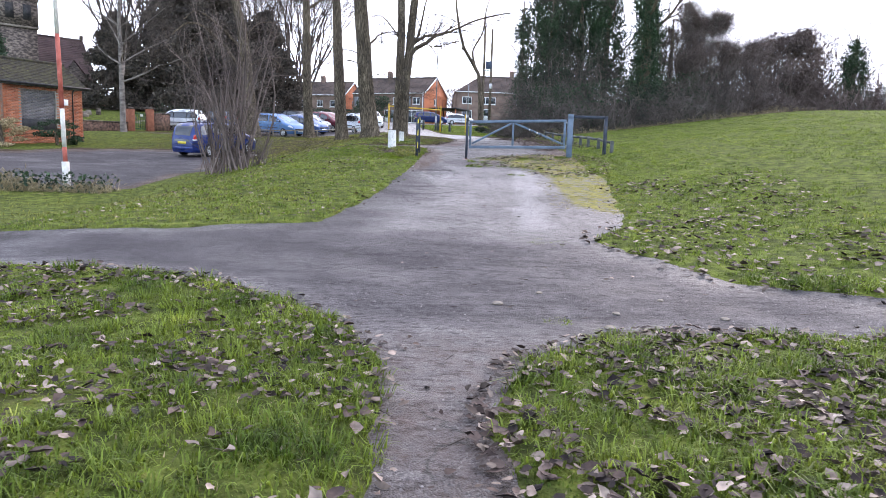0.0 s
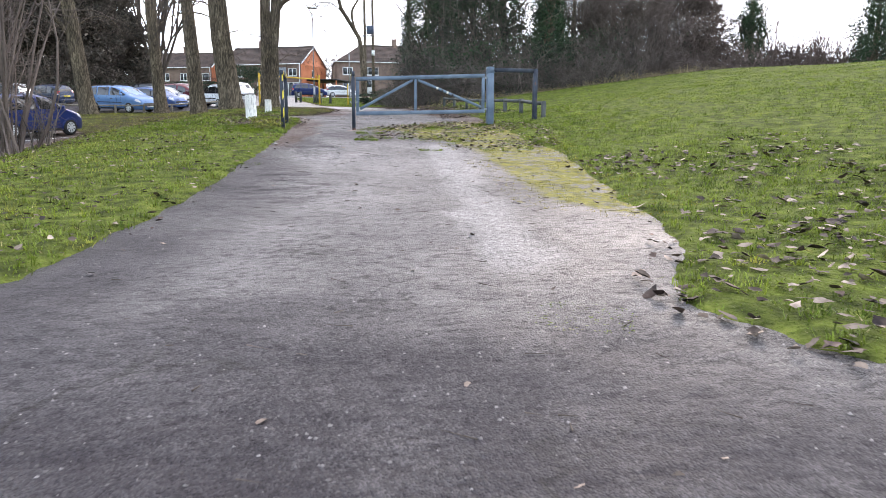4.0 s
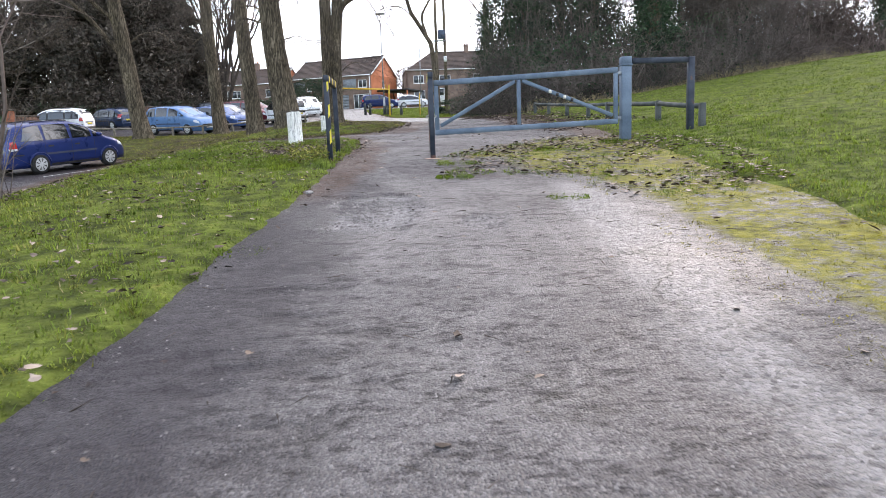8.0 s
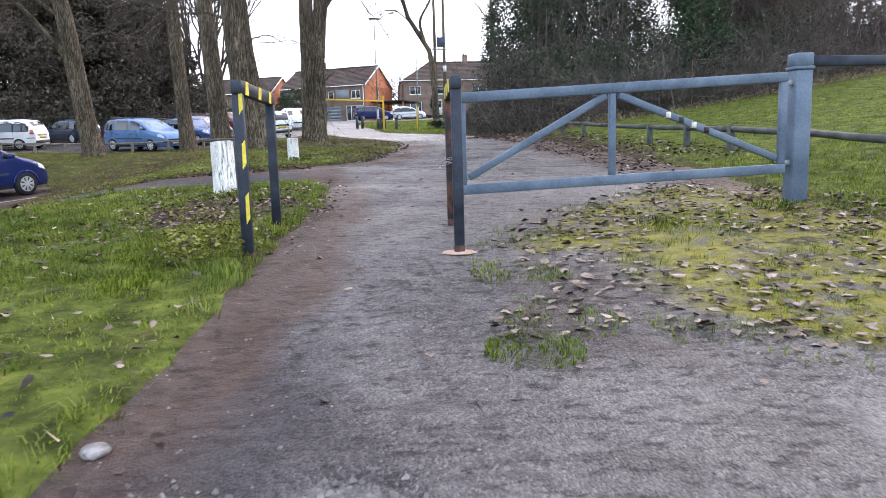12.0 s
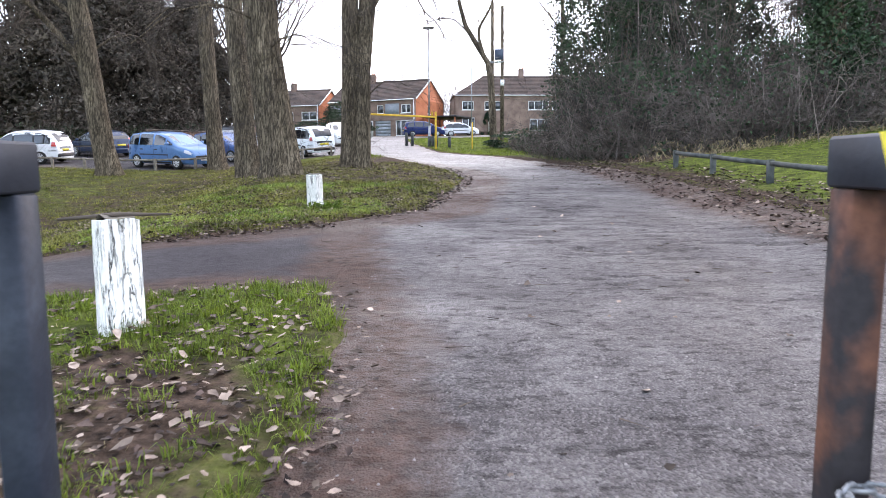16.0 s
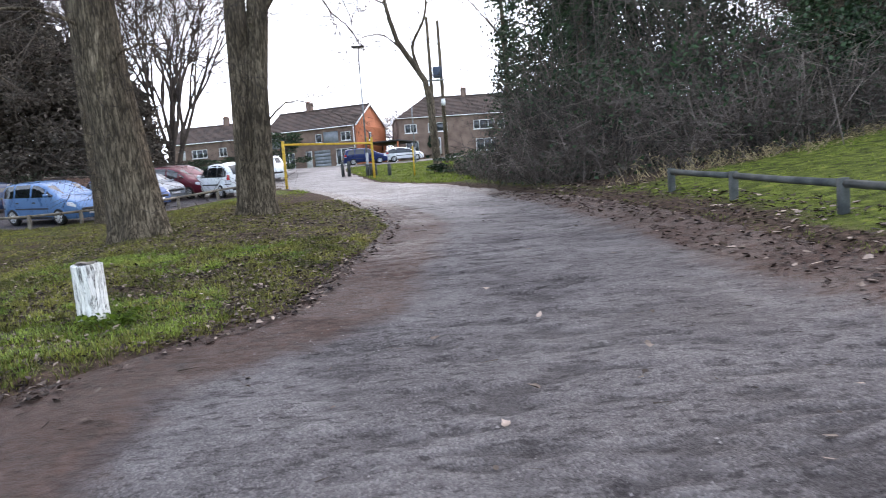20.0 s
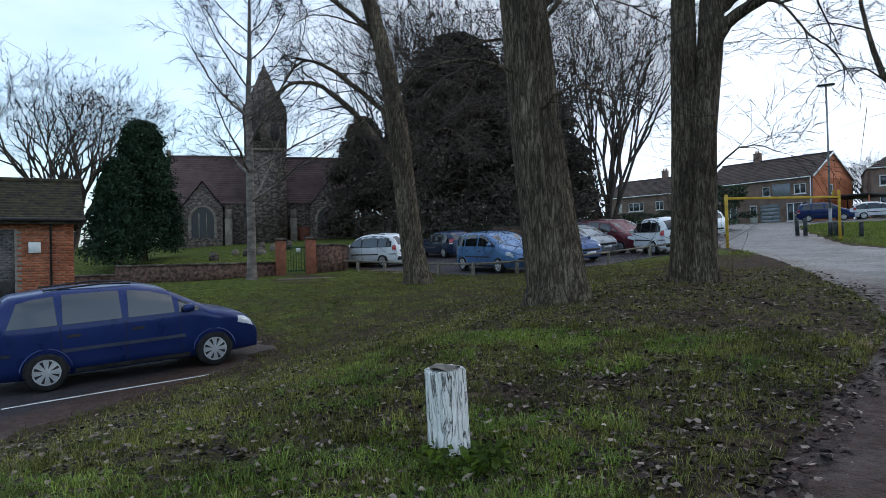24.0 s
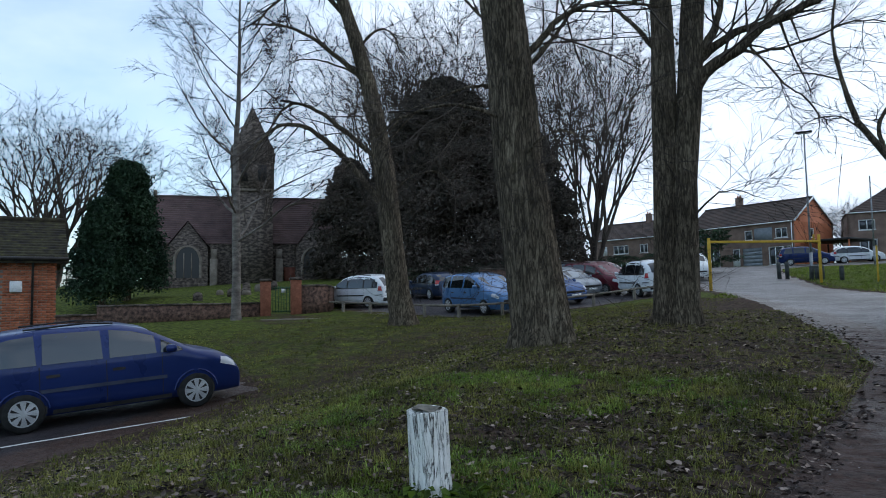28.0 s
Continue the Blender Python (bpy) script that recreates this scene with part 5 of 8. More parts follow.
def make_car(style, paint, label, rim_mat, pane=None):
    length, half, roof, belt, xf, xr = car_shape(style)
    rx, rz = np.array(roof).T
    ob = thing("car", Matrix.Identity(4), label, "car")

    def top(x):
        return float(np.interp(x, rx, rz))

    def wide(x):
        u = abs(x) / (length / 2)
        return half * (1 - 0.28 * max(0, u - 0.62) ** 2 / 0.145)

    def side(x, z):
        """Half width of the body at a place along it and a height."""
        zt, w = top(x), wide(x)
        if z <= 0.6:
            return w * (1 - 0.10 * ((0.6 - z) / 0.4) ** 2)
        lean = 1 - 0.20 * max(0.0, (z - belt) / 0.65)
        rest = min(1.0, max(0.0, zt - z) / 0.16)
        return w * lean * (0.7 + 0.3 * math.sqrt(1 - (1 - rest) ** 2))

    sx = np.concatenate([[-length / 2], np.linspace(-length / 2 + 0.03, length / 2 - 0.03, 44), [length / 2]])
    rows = []
    for x in sx:
        zt = top(x)
        zs = np.r_[np.linspace(0.22, max(0.3, zt - 0.16), 8), zt - 0.16 * np.array([0.7, 0.45, 0.25, 0.1, 0.03])]
        zs = np.clip(zs, 0.22, zt)
        right = [(x, -side(x, z), z) for z in zs]
        rows.append(right + [(x, 0, zt + 0.025)] + [(a, -b, c) for a, b, c in right[::-1]])
    k, n = len(rows[0]), len(rows)
    v = [p for r in rows for p in r]
    fs = [(i * k + j, (i + 1) * k + j, (i + 1) * k + j + 1, i * k + j + 1) for i in range(n - 1) for j in range(k - 1)]
    for i in (0, n - 1):
        for j in range(k // 2):
            q = (i * k + j, i * k + j + 1, i * k + k - 2 - j, i * k + k - 1 - j)
            fs.append(q if i == 0 else q[::-1])
    fs += [(i * k, i * k + k - 1, (i + 1) * k + k - 1, (i + 1) * k) for i in range(n - 1)]
    body = Geo().add(v, fs).ob("body", paint, ob, smooth=True)

    def patch(name, poly, mat, s, lift=0.006, parent=None, label="", steps=7):
        """A pane or panel lying on the flank, from an outline of (x, z): upper and lower edge by x."""
        xs = [p[0] for p in poly]
        g = Geo()
        half_n = len(poly) // 2
        lo, hi = np.array(poly[:half_n]), np.array(poly[half_n:])[::-1]
        gx = np.linspace(0, 1, steps)
        pts = []
        for t in gx:
            i = t * (half_n - 1)
            a = np.array([np.interp(i, range(half_n), lo[:, 0]), np.interp(i, range(half_n), lo[:, 1])])
            b = np.array([np.interp(i, range(half_n), hi[:, 0]), np.interp(i, range(half_n), hi[:, 1])])
            for u in np.linspace(0, 1, 5):
                x, z = a + (b - a) * u
                pts.append((x, s * (side(x, z) + lift), z))
        fq = [(i * 5 + j, (i + 1) * 5 + j, (i + 1) * 5 + j + 1, i * 5 + j + 1) for i in range(steps - 1) for j in range(4)]
        g.add(pts, fq if s < 0 else [q[::-1] for q in fq])
        return g.ob(name, mat, parent or ob, label, smooth=True)

    def roofline(x):
        return top(x) - 0.085

    for s in (-1, 1):
        x1, x0 = xf - 0.42, xr - 0.25
        cuts = [(x0 - 0.25, x0 + 0.48), (x0 + 0.56, x0 + 1.55), (x0 + 1.62, x1 - 0.05)] if style != "van" else [(-1.86, -1.15), (-1.07, -0.17), (-0.07, 0.69), (0.76, 1.14)]
        for a, b in cuts:
            zb = belt + 0.03
            lo = [(a, zb), ((a + b) / 2, zb), (b, zb)]
            hi_a, hi_b = max(zb + 0.05, roofline(a + 0.03)), max(zb + 0.05, roofline(b - 0.03))
            hi = [(b - 0.02, hi_b), ((a + b) / 2, roofline((a + b) / 2)), (a + (0.16 if a == cuts[0][0] else 0.02), hi_a)]
            patch("side_window", lo + hi, pane or car_glass, s, 0.01)
        a, b = cuts[0][0] - 0.04, cuts[-1][1] + 0.05
        zb = belt + 0.005
        mid = [a + (b - a) * q for q in (0, 0.2, 0.5, 0.8, 1)]
        if style != "van":
            patch("window_surround", [(q, zb) for q in mid] + [(q, max(zb + 0.04, roofline(q) + 0.02)) for q in mid[::-1]], dark_trim, s, 0.004, steps=17)
        patch("trim_strip", [(x0 + 0.5, 0.6), (0.3, 0.6), (xf - 0.5, 0.6), (xf - 0.5, 0.66), (0.3, 0.66), (x0 + 0.5, 0.66)], strip_mat if style == "van" else dark_trim, s, 0.012, label="dark side moulding")
        patch("sill", [(xr + 0.42, 0.24), (0, 0.24), (xf - 0.42, 0.24), (xf - 0.42, 0.31), (0, 0.31), (xr + 0.42, 0.31)], dark_trim, s, 0.008)
        for hx in (x0 + 0.62, x0 + 1.66) if style != "van" else (-1.02, -0.03):
            patch("door_handle", [(hx, 0.84), (hx + 0.1, 0.84), (hx + 0.2, 0.84), (hx + 0.2, 0.885), (hx + 0.1, 0.89), (hx, 0.885)], dark_trim if style == "van" else paint, s, 0.03)
        for sxx in (x0 + 0.52, x0 + 1.585) if style != "van" else (-1.11, -0.12, 0.78):
            patch("door_seam", [(sxx - 0.006, 0.34), (sxx, 0.34), (sxx + 0.006, 0.34), (sxx + 0.006, belt), (sxx, belt), (sxx - 0.006, belt)], dark_trim, s, 0.004)
        xe = length / 2
        patch("tail_light", [(-xe + 0.03, 0.80), (-xe + 0.1, 0.79), (-xe + 0.25, 0.80), (-xe + 0.22, 1.06), (-xe + 0.16, 1.07), (-xe + 0.09, 1.05)], tail_mat, s, 0.012)
        patch("reversing_lamp", [(-xe + 0.03, 0.79), (-xe + 0.1, 0.78), (-xe + 0.24, 0.79), (-xe + 0.24, 0.85), (-xe + 0.1, 0.845), (-xe + 0.03, 0.85)], head_mat, s, 0.016)
        patch("rubbing_strip", [(-xe + 0.05, 0.62), (-xe + 0.2, 0.62), (-xe + 0.4, 0.62), (-xe + 0.4, 0.66), (-xe + 0.2, 0.66), (-xe + 0.05, 0.66)], dark_trim, s, 0.012)
        patch("headlight", [(xe - 0.42, 0.74), (xe - 0.22, 0.68), (xe - 0.06, 0.62), (xe - 0.10, 0.72), (xe - 0.25, 0.83), (xe - 0.4, 0.86)], head_mat, s, 0.008)
        m = Geo().box(xf - 0.52, xf - 0.34, s * (half + 0.1) - 0.07, s * (half + 0.1) + 0.07, belt + 0.03, belt + 0.16, 0.03)
        m.ob("mirror", paint, ob)
        for wx in (xf, xr):
            wheel = obj("wheel", None, ob)
            wheel.location = (wx, s * (half - 0.08), 0.315)
            arch = Geo()
            aa = np.linspace(-0.15, math.pi + 0.15, 15)
            rim = [(math.cos(t) * 0.338, s * 0.055, math.sin(t) * 0.338) for t in aa]
            arch.add([(0, s * 0.055, 0), *rim], [((0, i + 1, i + 2, i + 2) if s < 0 else (0, i + 2, i + 1, i + 1)) for i in range(14)])
            arch.ob("wheel_arch", dark_trim, wheel)
            lip = [(math.cos(t) * 0.372, s * 0.075, math.sin(t) * 0.372) for t in np.linspace(0.12, math.pi - 0.12, 13)]
            Geo().tube(lip, [0.02] * 13, 6, False).ob("arch_lip", paint, wheel, smooth=True)
            t = np.linspace(0, 2 * np.pi, 25)[:-1]
            prof = [(0.20, 0.09), (0.29, 0.095), (0.315, 0.07), (0.315, -0.07)]
            g = Geo()
            vv = [(r * math.cos(q), s * yy, r * math.sin(q)) for r, yy in prof for q in t]
            ff = [(a * 24 + i, (a + 1) * 24 + i, (a + 1) * 24 + (i + 1) % 24, a * 24 + (i + 1) % 24) for a in range(3) for i in range(24)]
            g.add(vv, ff if s > 0 else [q[::-1] for q in ff])
            g.ob("tyre", tyre_mat, wheel, smooth=True)
            g = Geo()
            g.add([(0, s * 0.075, 0), *[(0.2 * math.cos(q), s * 0.082, 0.2 * math.sin(q)) for q in t]], [((0, 1 + (i + 1) % 24, 1 + i, 1 + i) if s > 0 else (0, 1 + i, 1 + (i + 1) % 24, 1 + (i + 1) % 24)) for i in range(24)])
            g.ob("wheel_disc", dark_trim, wheel)
            g = Geo()
            for q in range(8):
                c, d = math.cos(q * math.pi / 4), math.sin(q * math.pi / 4)
                for w0, w1, r0, r1 in ((0.02, 0.052, 0.05, 0.205),):
                    pts = [(c * r + d * w * e, s * yy, d * r - c * w * e) for r, w, e, yy in ((r0, w0, -1, 0.1), (r1, w1, -1, 0.094), (r1, w1, 1, 0.094), (r0, w0, 1, 0.1))]
                    g.add(pts, [(0, 1, 2, 3) if s < 0 else (3, 2, 1, 0)])
            g.add([(0, s * 0.106, 0), *[(0.06 * math.cos(q), s * 0.101, 0.06 * math.sin(q)) for q in t[::2]]], [((0, 1 + (i + 1) % 12, 1 + i, 1 + i) if s > 0 else (0, 1 + i, 1 + (i + 1) % 12, 1 + (i + 1) % 12)) for i in range(12)])
            for a in range(24):
                q0, q1 = t[a], t[(a + 1) % 24]
                pts = [(r * math.cos(q), s * 0.096, r * math.sin(q)) for r, q in ((0.19, q0), (0.212, q0), (0.212, q1), (0.19, q1))]
                g.add(pts, [(0, 1, 2, 3) if s < 0 else (3, 2, 1, 0)])
            g.ob("rim", rim_mat, wheel)

    def screen(name, xa, xb, w):
        """Front or rear glass, following the roof line from xa down to xb."""
        g, pts = Geo(), []
        for t in np.linspace(0, 1, 6):
            x = xa + (xb - xa) * t
            z = top(x)
            for u in np.linspace(-1, 1, 7):
                y = u * wide(x) * w * (1 - 0.06 * (1 - t))
                pts.append((x + (0.012 if xb > xa else -0.012), y, z + 0.008 - 0.02 * u * u))
        fq = [(i * 7 + j, (i + 1) * 7 + j, (i + 1) * 7 + j + 1, i * 7 + j + 1) for i in range(5) for j in range(6)]
        g.add(pts, [q[::-1] for q in fq] if xb < xa else fq)
        g.ob(name, car_glass, ob, smooth=True)

    fx = [p[0] for p in roof]
    screen("windscreen", fx[6] + 0.05, fx[7] - 0.06, 0.74)
    screen("rear_window", fx[3] - 0.08, fx[1] - 0.02, 0.72)
    xe = length / 2
    Geo().box(-xe - 0.012, -xe + 0.01, -0.26, 0.26, 0.62, 0.73).ob("number_plate", plate_y, ob, "yellow rear number plate")
    Geo().box(xe - 0.02, xe + 0.012, -0.26, 0.26, 0.36, 0.46).ob("number_plate", white_frame, ob, "white front number plate")
    Geo().box(-xe - 0.015, -xe + 0.05, -half * 0.72, half * 0.72, 0.32, 0.5, 0.02).ob("bumper", dark_trim if style == "suv" else paint, ob)
    Geo().box(xe - 0.06, xe + 0.012, -half * 0.6, half * 0.6, 0.5, 0.6, 0.02).ob("grille", dark_trim, ob)
    if style != "hatch":
        for s in (-1, 1):
            Geo().tube([(-1.3, s * 0.56, top(-1.3) + 0.02), (-0.4, s * 0.57, top(-0.4) + 0.045), (0.05, s * 0.56, top(0.05) + 0.015)], [0.015] * 3, 6).ob("roof_rail", dark_trim, ob)
    return ob


def car_pose(x, y, hx, hy):
    """Where a car stands with its middle at (x, y), heading along (hx, hy), on the sloping ground."""
    d = Vector((hx, hy)).normalized()
    zf, zr = lz(x + d.x * 1.3, y + d.y * 1.3), lz(x - d.x * 1.3, y - d.y * 1.3)
    nx, ny = -d.y, d.x
    zl, zq = lz(x + nx * 0.75, y + ny * 0.75), lz(x - nx * 0.75, y - ny * 0.75)
    f3, l3 = Vector((d.x, d.y, (zf - zr) / 2.6)).normalized(), Vector((nx, ny, (zl - zq) / 1.5)).normalized()
    up = f3.cross(l3).normalized()
    l3 = up.cross(f3)
    m = Matrix((f3, l3, up)).transposed().to_4x4()
    m.translation = (x, y, (zf + zr) / 2 + 0.004)
    return m


CARS = [("van", (0.012, 0.026, 0.115), "dark blue people carrier parked on the lower car park", (-11.93, 14.64), (0.441, 0.897)),
        ("suv", (0.75, 0.76, 0.77), "white compact crossover parked behind the low fence", (-21.4, 35.6), (-1.0, 0.1)),
        ("hatch", (0.02, 0.035, 0.075), "dark blue hatchback parked by the churchyard wall", (-20.2, 41.0), (-0.8, 0.5)),
        ("van", (0.08, 0.18, 0.36), "light blue people carrier facing the low fence", (-12.9, 32.5), (0.85, -0.5)),
        ("hatch", (0.30, 0.32, 0.34), "silver hatchback parked beside a dark red car", (-11.9, 40.2), (0.8, -0.5)),
        ("van", (0.11, 0.012, 0.022), "dark red people carrier parked facing the fence", (-10.6, 41.6), (0.85, -0.5)),
        ("suv", (0.72, 0.74, 0.76), "white crossover parked near the height barrier", (-7.9, 39.7), (-0.6, 0.8)),
        ("hatch", (0.015, 0.017, 0.02), "black hatchback at the back of the car park", (-14.6, 49.5), (0.9, -0.3)),
        ("hatch", (0.05, 0.10, 0.24), "mid blue hatchback parked between the trees", (-11.6, 36.6), (0.85, -0.5)),
        ("suv", (0.66, 0.67, 0.66), "white crossover at the car park entrance", (-7.6, 51.5), (0.3, -0.9)),
        ("van", (0.012, 0.025, 0.10), "dark blue people carrier parked before the red brick house", (-1.8, 75.5), (0.95, 0.2)),
        ("hatch", (0.70, 0.71, 0.72), "white hatchback parked before the red brick house", (2.2, 76.5), (0.95, 0.2))]
for k, (style, colour, label, (x, y), (hx, hy)) in enumerate(CARS):
    c = make_car(style, coat("car paint %d" % k, colour, 0.3, 0.25 if max(colour) < 0.5 else 0.0), label, alloy_mat, bright_glass if k == 0 else None)
    c.matrix_basis = car_pose(x, y, hx, hy)
    tagged(c, group="parked cars")
g = Geo()
for a, b in (((-11.3, 12.1), (-9.75, 15.3)),):
    d = Vector((b[0] - a[0], b[1] - a[1])).normalized()
    nx, ny = -d.y * 0.04, d.x * 0.04
    pts = []
    for t in np.linspace(0, 1, 12):
        x, y = a[0] + (b[0] - a[0]) * t, a[1] + (b[1] - a[1]) * t
        pts += [(x - nx, y - ny, float(road_z(x - nx, y - ny)) + 0.005), (x + nx, y + ny, float(road_z(x + nx, y + ny)) + 0.005)]
    g.add(pts, [(2 * i, 2 * i + 2, 2 * i + 3, 2 * i + 1) for i in range(11)])
tagged(g.ob("parking_line", line_mat), "worn white parking bay line", "road marking", kind="structure")


# ---- buildings ----
def pitched_roof(w, d, eave, rise, over, tile, parent, rows=14, name="roof", hip=False):
    """Two tiled slopes in overlapping courses, ridge along x; the eaves at y = 0 and y = d."""
    for s in (0, 1):
        prof = []
        for k in range(rows):
            for t, lift in ((k / rows, 0.0), (k / rows, 0.055), ((k + 1) / rows, 0.02)):
                y = -over + t * (d / 2 + over)
                prof.append((y if s == 0 else d - y, eave + rise * (y / (d / 2)) + lift, y if hip else -over))
        n = len(prof)
        g = Geo().add([(a, y, z) for y, z, a in prof] + [(w + over, y, z) for y, z, a in prof], [((i, n + i, n + i + 1, i + 1) if s == 0 else (i + 1, n + i + 1, n + i, i)) for i in range(n - 1)])
        g.ob(name, tile, parent)
    if hip:
        z = eave - rise * over / (d / 2) + 0.04
        Geo().add([(-over, -over, z), (-over, d + over, z), (d / 2, d / 2, eave + rise + 0.04)], [(1, 0, 2, 2)]).ob(name, tile, parent)
    Geo().tube([(d / 2 if hip else -over, d / 2, eave + rise + 0.04), (w + over, d / 2, eave + rise + 0.04)], [0.1, 0.1], 8).ob("ridge", tile, parent)


def house(x, y, z, ux, uy, w, d, eave, rise, label, front, wins, chimney=None, side_mat=None, left_mat=None, hip=False):
    """A two-storey house: its front along u from (x, y), facing -v."""
    ang = math.degrees(math.atan2(uy, ux))
    ob = thing("house", pose(x, y, z, 0, 0, ang), label, "house", "houses beyond the car park")
    holes = [(a, a + ww, b, b + hh) for a, ww, b, hh, *_ in wins]
    wall_geo(w, eave, 0.25, holes).ob("wall", front, ob, "brown brick front wall")
    Geo().box(0, w, 0.25, 0.5, -2.5, 0).ob("plinth", front, ob)
    for a, ww, b, hh, bars, kind in wins:
        if kind == "window":
            window_part(ob, Matrix.Translation((a, 0, b)), ww, hh, bars)
        elif kind == "garage":
            gd = Geo().box(a, a + ww, 0.08, 0.12, b, b + hh).ob("garage_door", panel_mat, ob, "grey panelled garage door")
            for i in range(5):
                Geo().box(a, a + ww, 0.06, 0.079, b + hh * i / 5 + 0.02, b + hh * (i + 1) / 5 - 0.02).ob("panel", panel_mat, gd)
        elif kind == "panel":
            Geo().box(a, a + ww, 0.03, 0.1, b, b + hh).ob("infill_panel", panel_mat, ob, "slate coloured infill panel")
        else:
            dr = Geo().box(a, a + ww, 0.08, 0.13, b, b + hh).ob("door", white_frame, ob, "white front door")
            Geo().box(a + 0.15, a + ww - 0.15, 0.06, 0.079, b + 1.0, b + hh - 0.15).ob("pane", glass_mat, dr)
    back = wall_geo(w, eave, 0.25).ob("wall", front, ob)
    back.matrix_basis = pose(w, d, 0, 0, 0, 180)
    for px, py, rot, mt in ((w, 0, 90, side_mat or front), (0, d, -90, left_mat or front)):
        s = wall_geo(d, eave, 0.25, [(d * 0.42, d * 0.42 + 0.8, 2.9, 3.9)] if mt is brick_gable_mat else [], 0.0 if hip and rot == -90 else rise).ob("gable_wall", mt, ob, "red brick gable end" if mt is brick_gable_mat else "")
        s.matrix_basis = pose(px, py, 0, 0, 0, rot)
        if mt is brick_gable_mat:
            window_part(ob, pose(px, py, 0, 0, 0, rot) @ Matrix.Translation((d * 0.42, 0, 2.9)), 0.8, 1.0, ())
            for e in (0, 1):
                a, b = Vector((px, (d if e else 0), eave)), Vector((px, d / 2, eave + rise))
                off = 0.17 if rot == 90 else -0.17
                bar_geo(a + Vector((off, 0, 0)), b + Vector((off, 0, 0)), 0.2, 0.04).ob("bargeboard", white_frame, ob, "white bargeboard")
    pitched_roof(w, d, eave, rise, 0.15, tile_mat, ob, hip=hip)
    Geo().tube([(0, -0.18, eave - 0.02), (w, -0.18, eave - 0.02)], [0.06, 0.06], 6).ob("gutter", white_frame, ob)
    Geo().tube([(w - 0.1, -0.1, eave - 0.05), (w - 0.1, -0.1, 0)], [0.05, 0.05], 6).ob("downpipe", white_frame, ob)
    if chimney is not None:
        for cx in chimney:
            c = Geo().box(cx - 0.35, cx + 0.35, d / 2 - 0.3, d / 2 + 0.3, eave + rise - 0.4, eave + rise + 0.9, 0.02).ob("chimney", brick_wall_mat, ob)
            Geo().box(cx - 0.4, cx + 0.4, d / 2 - 0.35, d / 2 + 0.35, eave + rise + 0.9, eave + rise + 1.0, 0.02).ob("chimney_cap", brick_wall_mat, c)
            for e in (-0.16, 0.16):
                Geo().tube([(cx + e, d / 2, eave + rise + 1.0), (cx + e, d / 2, eave + rise + 1.28)], [0.1, 0.085], 8).ob("chimney_pot", brick_gable_mat, c)
    return ob


U1 = Vector((0.9, -0.43)).normalized()
HW = 12.5
wins1 = [(HW - 1.9, 1.3, 2.85, 1.05, (0.5,), "window"), (HW - 4.2, 2.0, 2.65, 1.4, (), "panel"), (HW - 5.3, 0.9, 2.85, 1.05, (), "window"),
         (HW - 2.7, 2.4, 0.1, 1.9, (0.3, 0.65), "window"), (HW - 5.6, 2.2, 0.0, 2.0, (), "garage"), (HW - 6.8, 0.9, 0.0, 2.05, (), "door")]
wins1 += [(a - 8.0, ww, b, hh, bars, kd) for a, ww, b, hh, bars, kd in wins1 if a > 8.1]
C1 = Vector((-2.95, 85.0))
terrace = house(C1.x - U1.x * HW, C1.y - U1.y * HW, 4.55, U1.x, U1.y, HW, 8.4, 4.5, 2.7, "brown brick terraced house with a red brick gable end", brick_wall_mat, wins1, (HW - 8.2,), brick_gable_mat)
aerial = [Geo().tube([(HW - 8.2, 4.2, 8.0), (HW - 8.2, 4.2, 10.2)], [0.025, 0.02], 6), *[Geo().tube([(HW - 9.1 + 0.22 * k, 3.9, 10.1), (HW - 9.1 + 0.22 * k, 4.5, 10.1)], [0.012, 0.012], 5) for k in range(8)], Geo().tube([(HW - 9.2, 4.2, 10.1), (HW - 7.4, 4.2, 10.1)], [0.016, 0.016], 5)]
for g in aerial:
    g.ob("aerial_rod", galv_mat, terrace, "thin television aerial")
carport = thing("carport", terrace.matrix_basis @ Matrix.Translation((HW + 0.3, 1.2, 0)), "flat-roofed dark timber carport beside the gable", "carport")
Geo().box(0, 4.6, 0, 5.2, 2.25, 2.45, 0.02).ob("roof", dark_trim, carport)
for a, b in ((0.15, 0.15), (4.4, 0.15), (0.15, 5.0), (4.4, 5.0)):
    post_geo(a, b, -1.0, 2.25, 0.12).ob("post", brick_gable_mat if b < 1 else dark_trim, carport)
wins2 = [(1.0, 1.5, 2.75, 1.1, (0.5,), "window"), (3.9, 2.4, 2.75, 1.1, (0.35,), "window"), (9.6, 2.7, 2.75, 1.15, (0.3, 0.7), "window"), (12.7, 0.9, 2.75, 1.1, (), "window"),
         (1.0, 1.6, 0.2, 1.6, (0.5,), "window"), (4.4, 1.0, 0.0, 2.05, (), "door"), (9.8, 2.6, 0.1, 1.5, (0.4, 0.75), "window"), (13.2, 0.9, 0.0, 2.05, (), "door"), (16.5, 2.4, 2.75, 1.1, (0.5,), "window"), (16.5, 2.4, 0.2, 1.5, (0.5,), "window")]
house(2.0, 90.0, 5.3, 1.0, 0.05, 22.0, 8.0, 4.6, 2.8, "brown brick semi-detached house with a hipped tiled roof", brick_wall_mat, wins2, (9.3,), hip=True)
wins3 = [(1.5, 1.0, 2.6, 1.2, (), "door"), (3.4, 2.2, 2.7, 1.1, (0.3, 0.7), "window"), (7.2, 1.1, 2.7, 1.1, (0.5,), "window"), (9.5, 2.2, 2.7, 1.1, (0.5,), "window"), (3.4, 2.2, 0.2, 1.4, (0.5,), "window"), (9.5, 2.2, 0.2, 1.4, (0.5,), "window")]
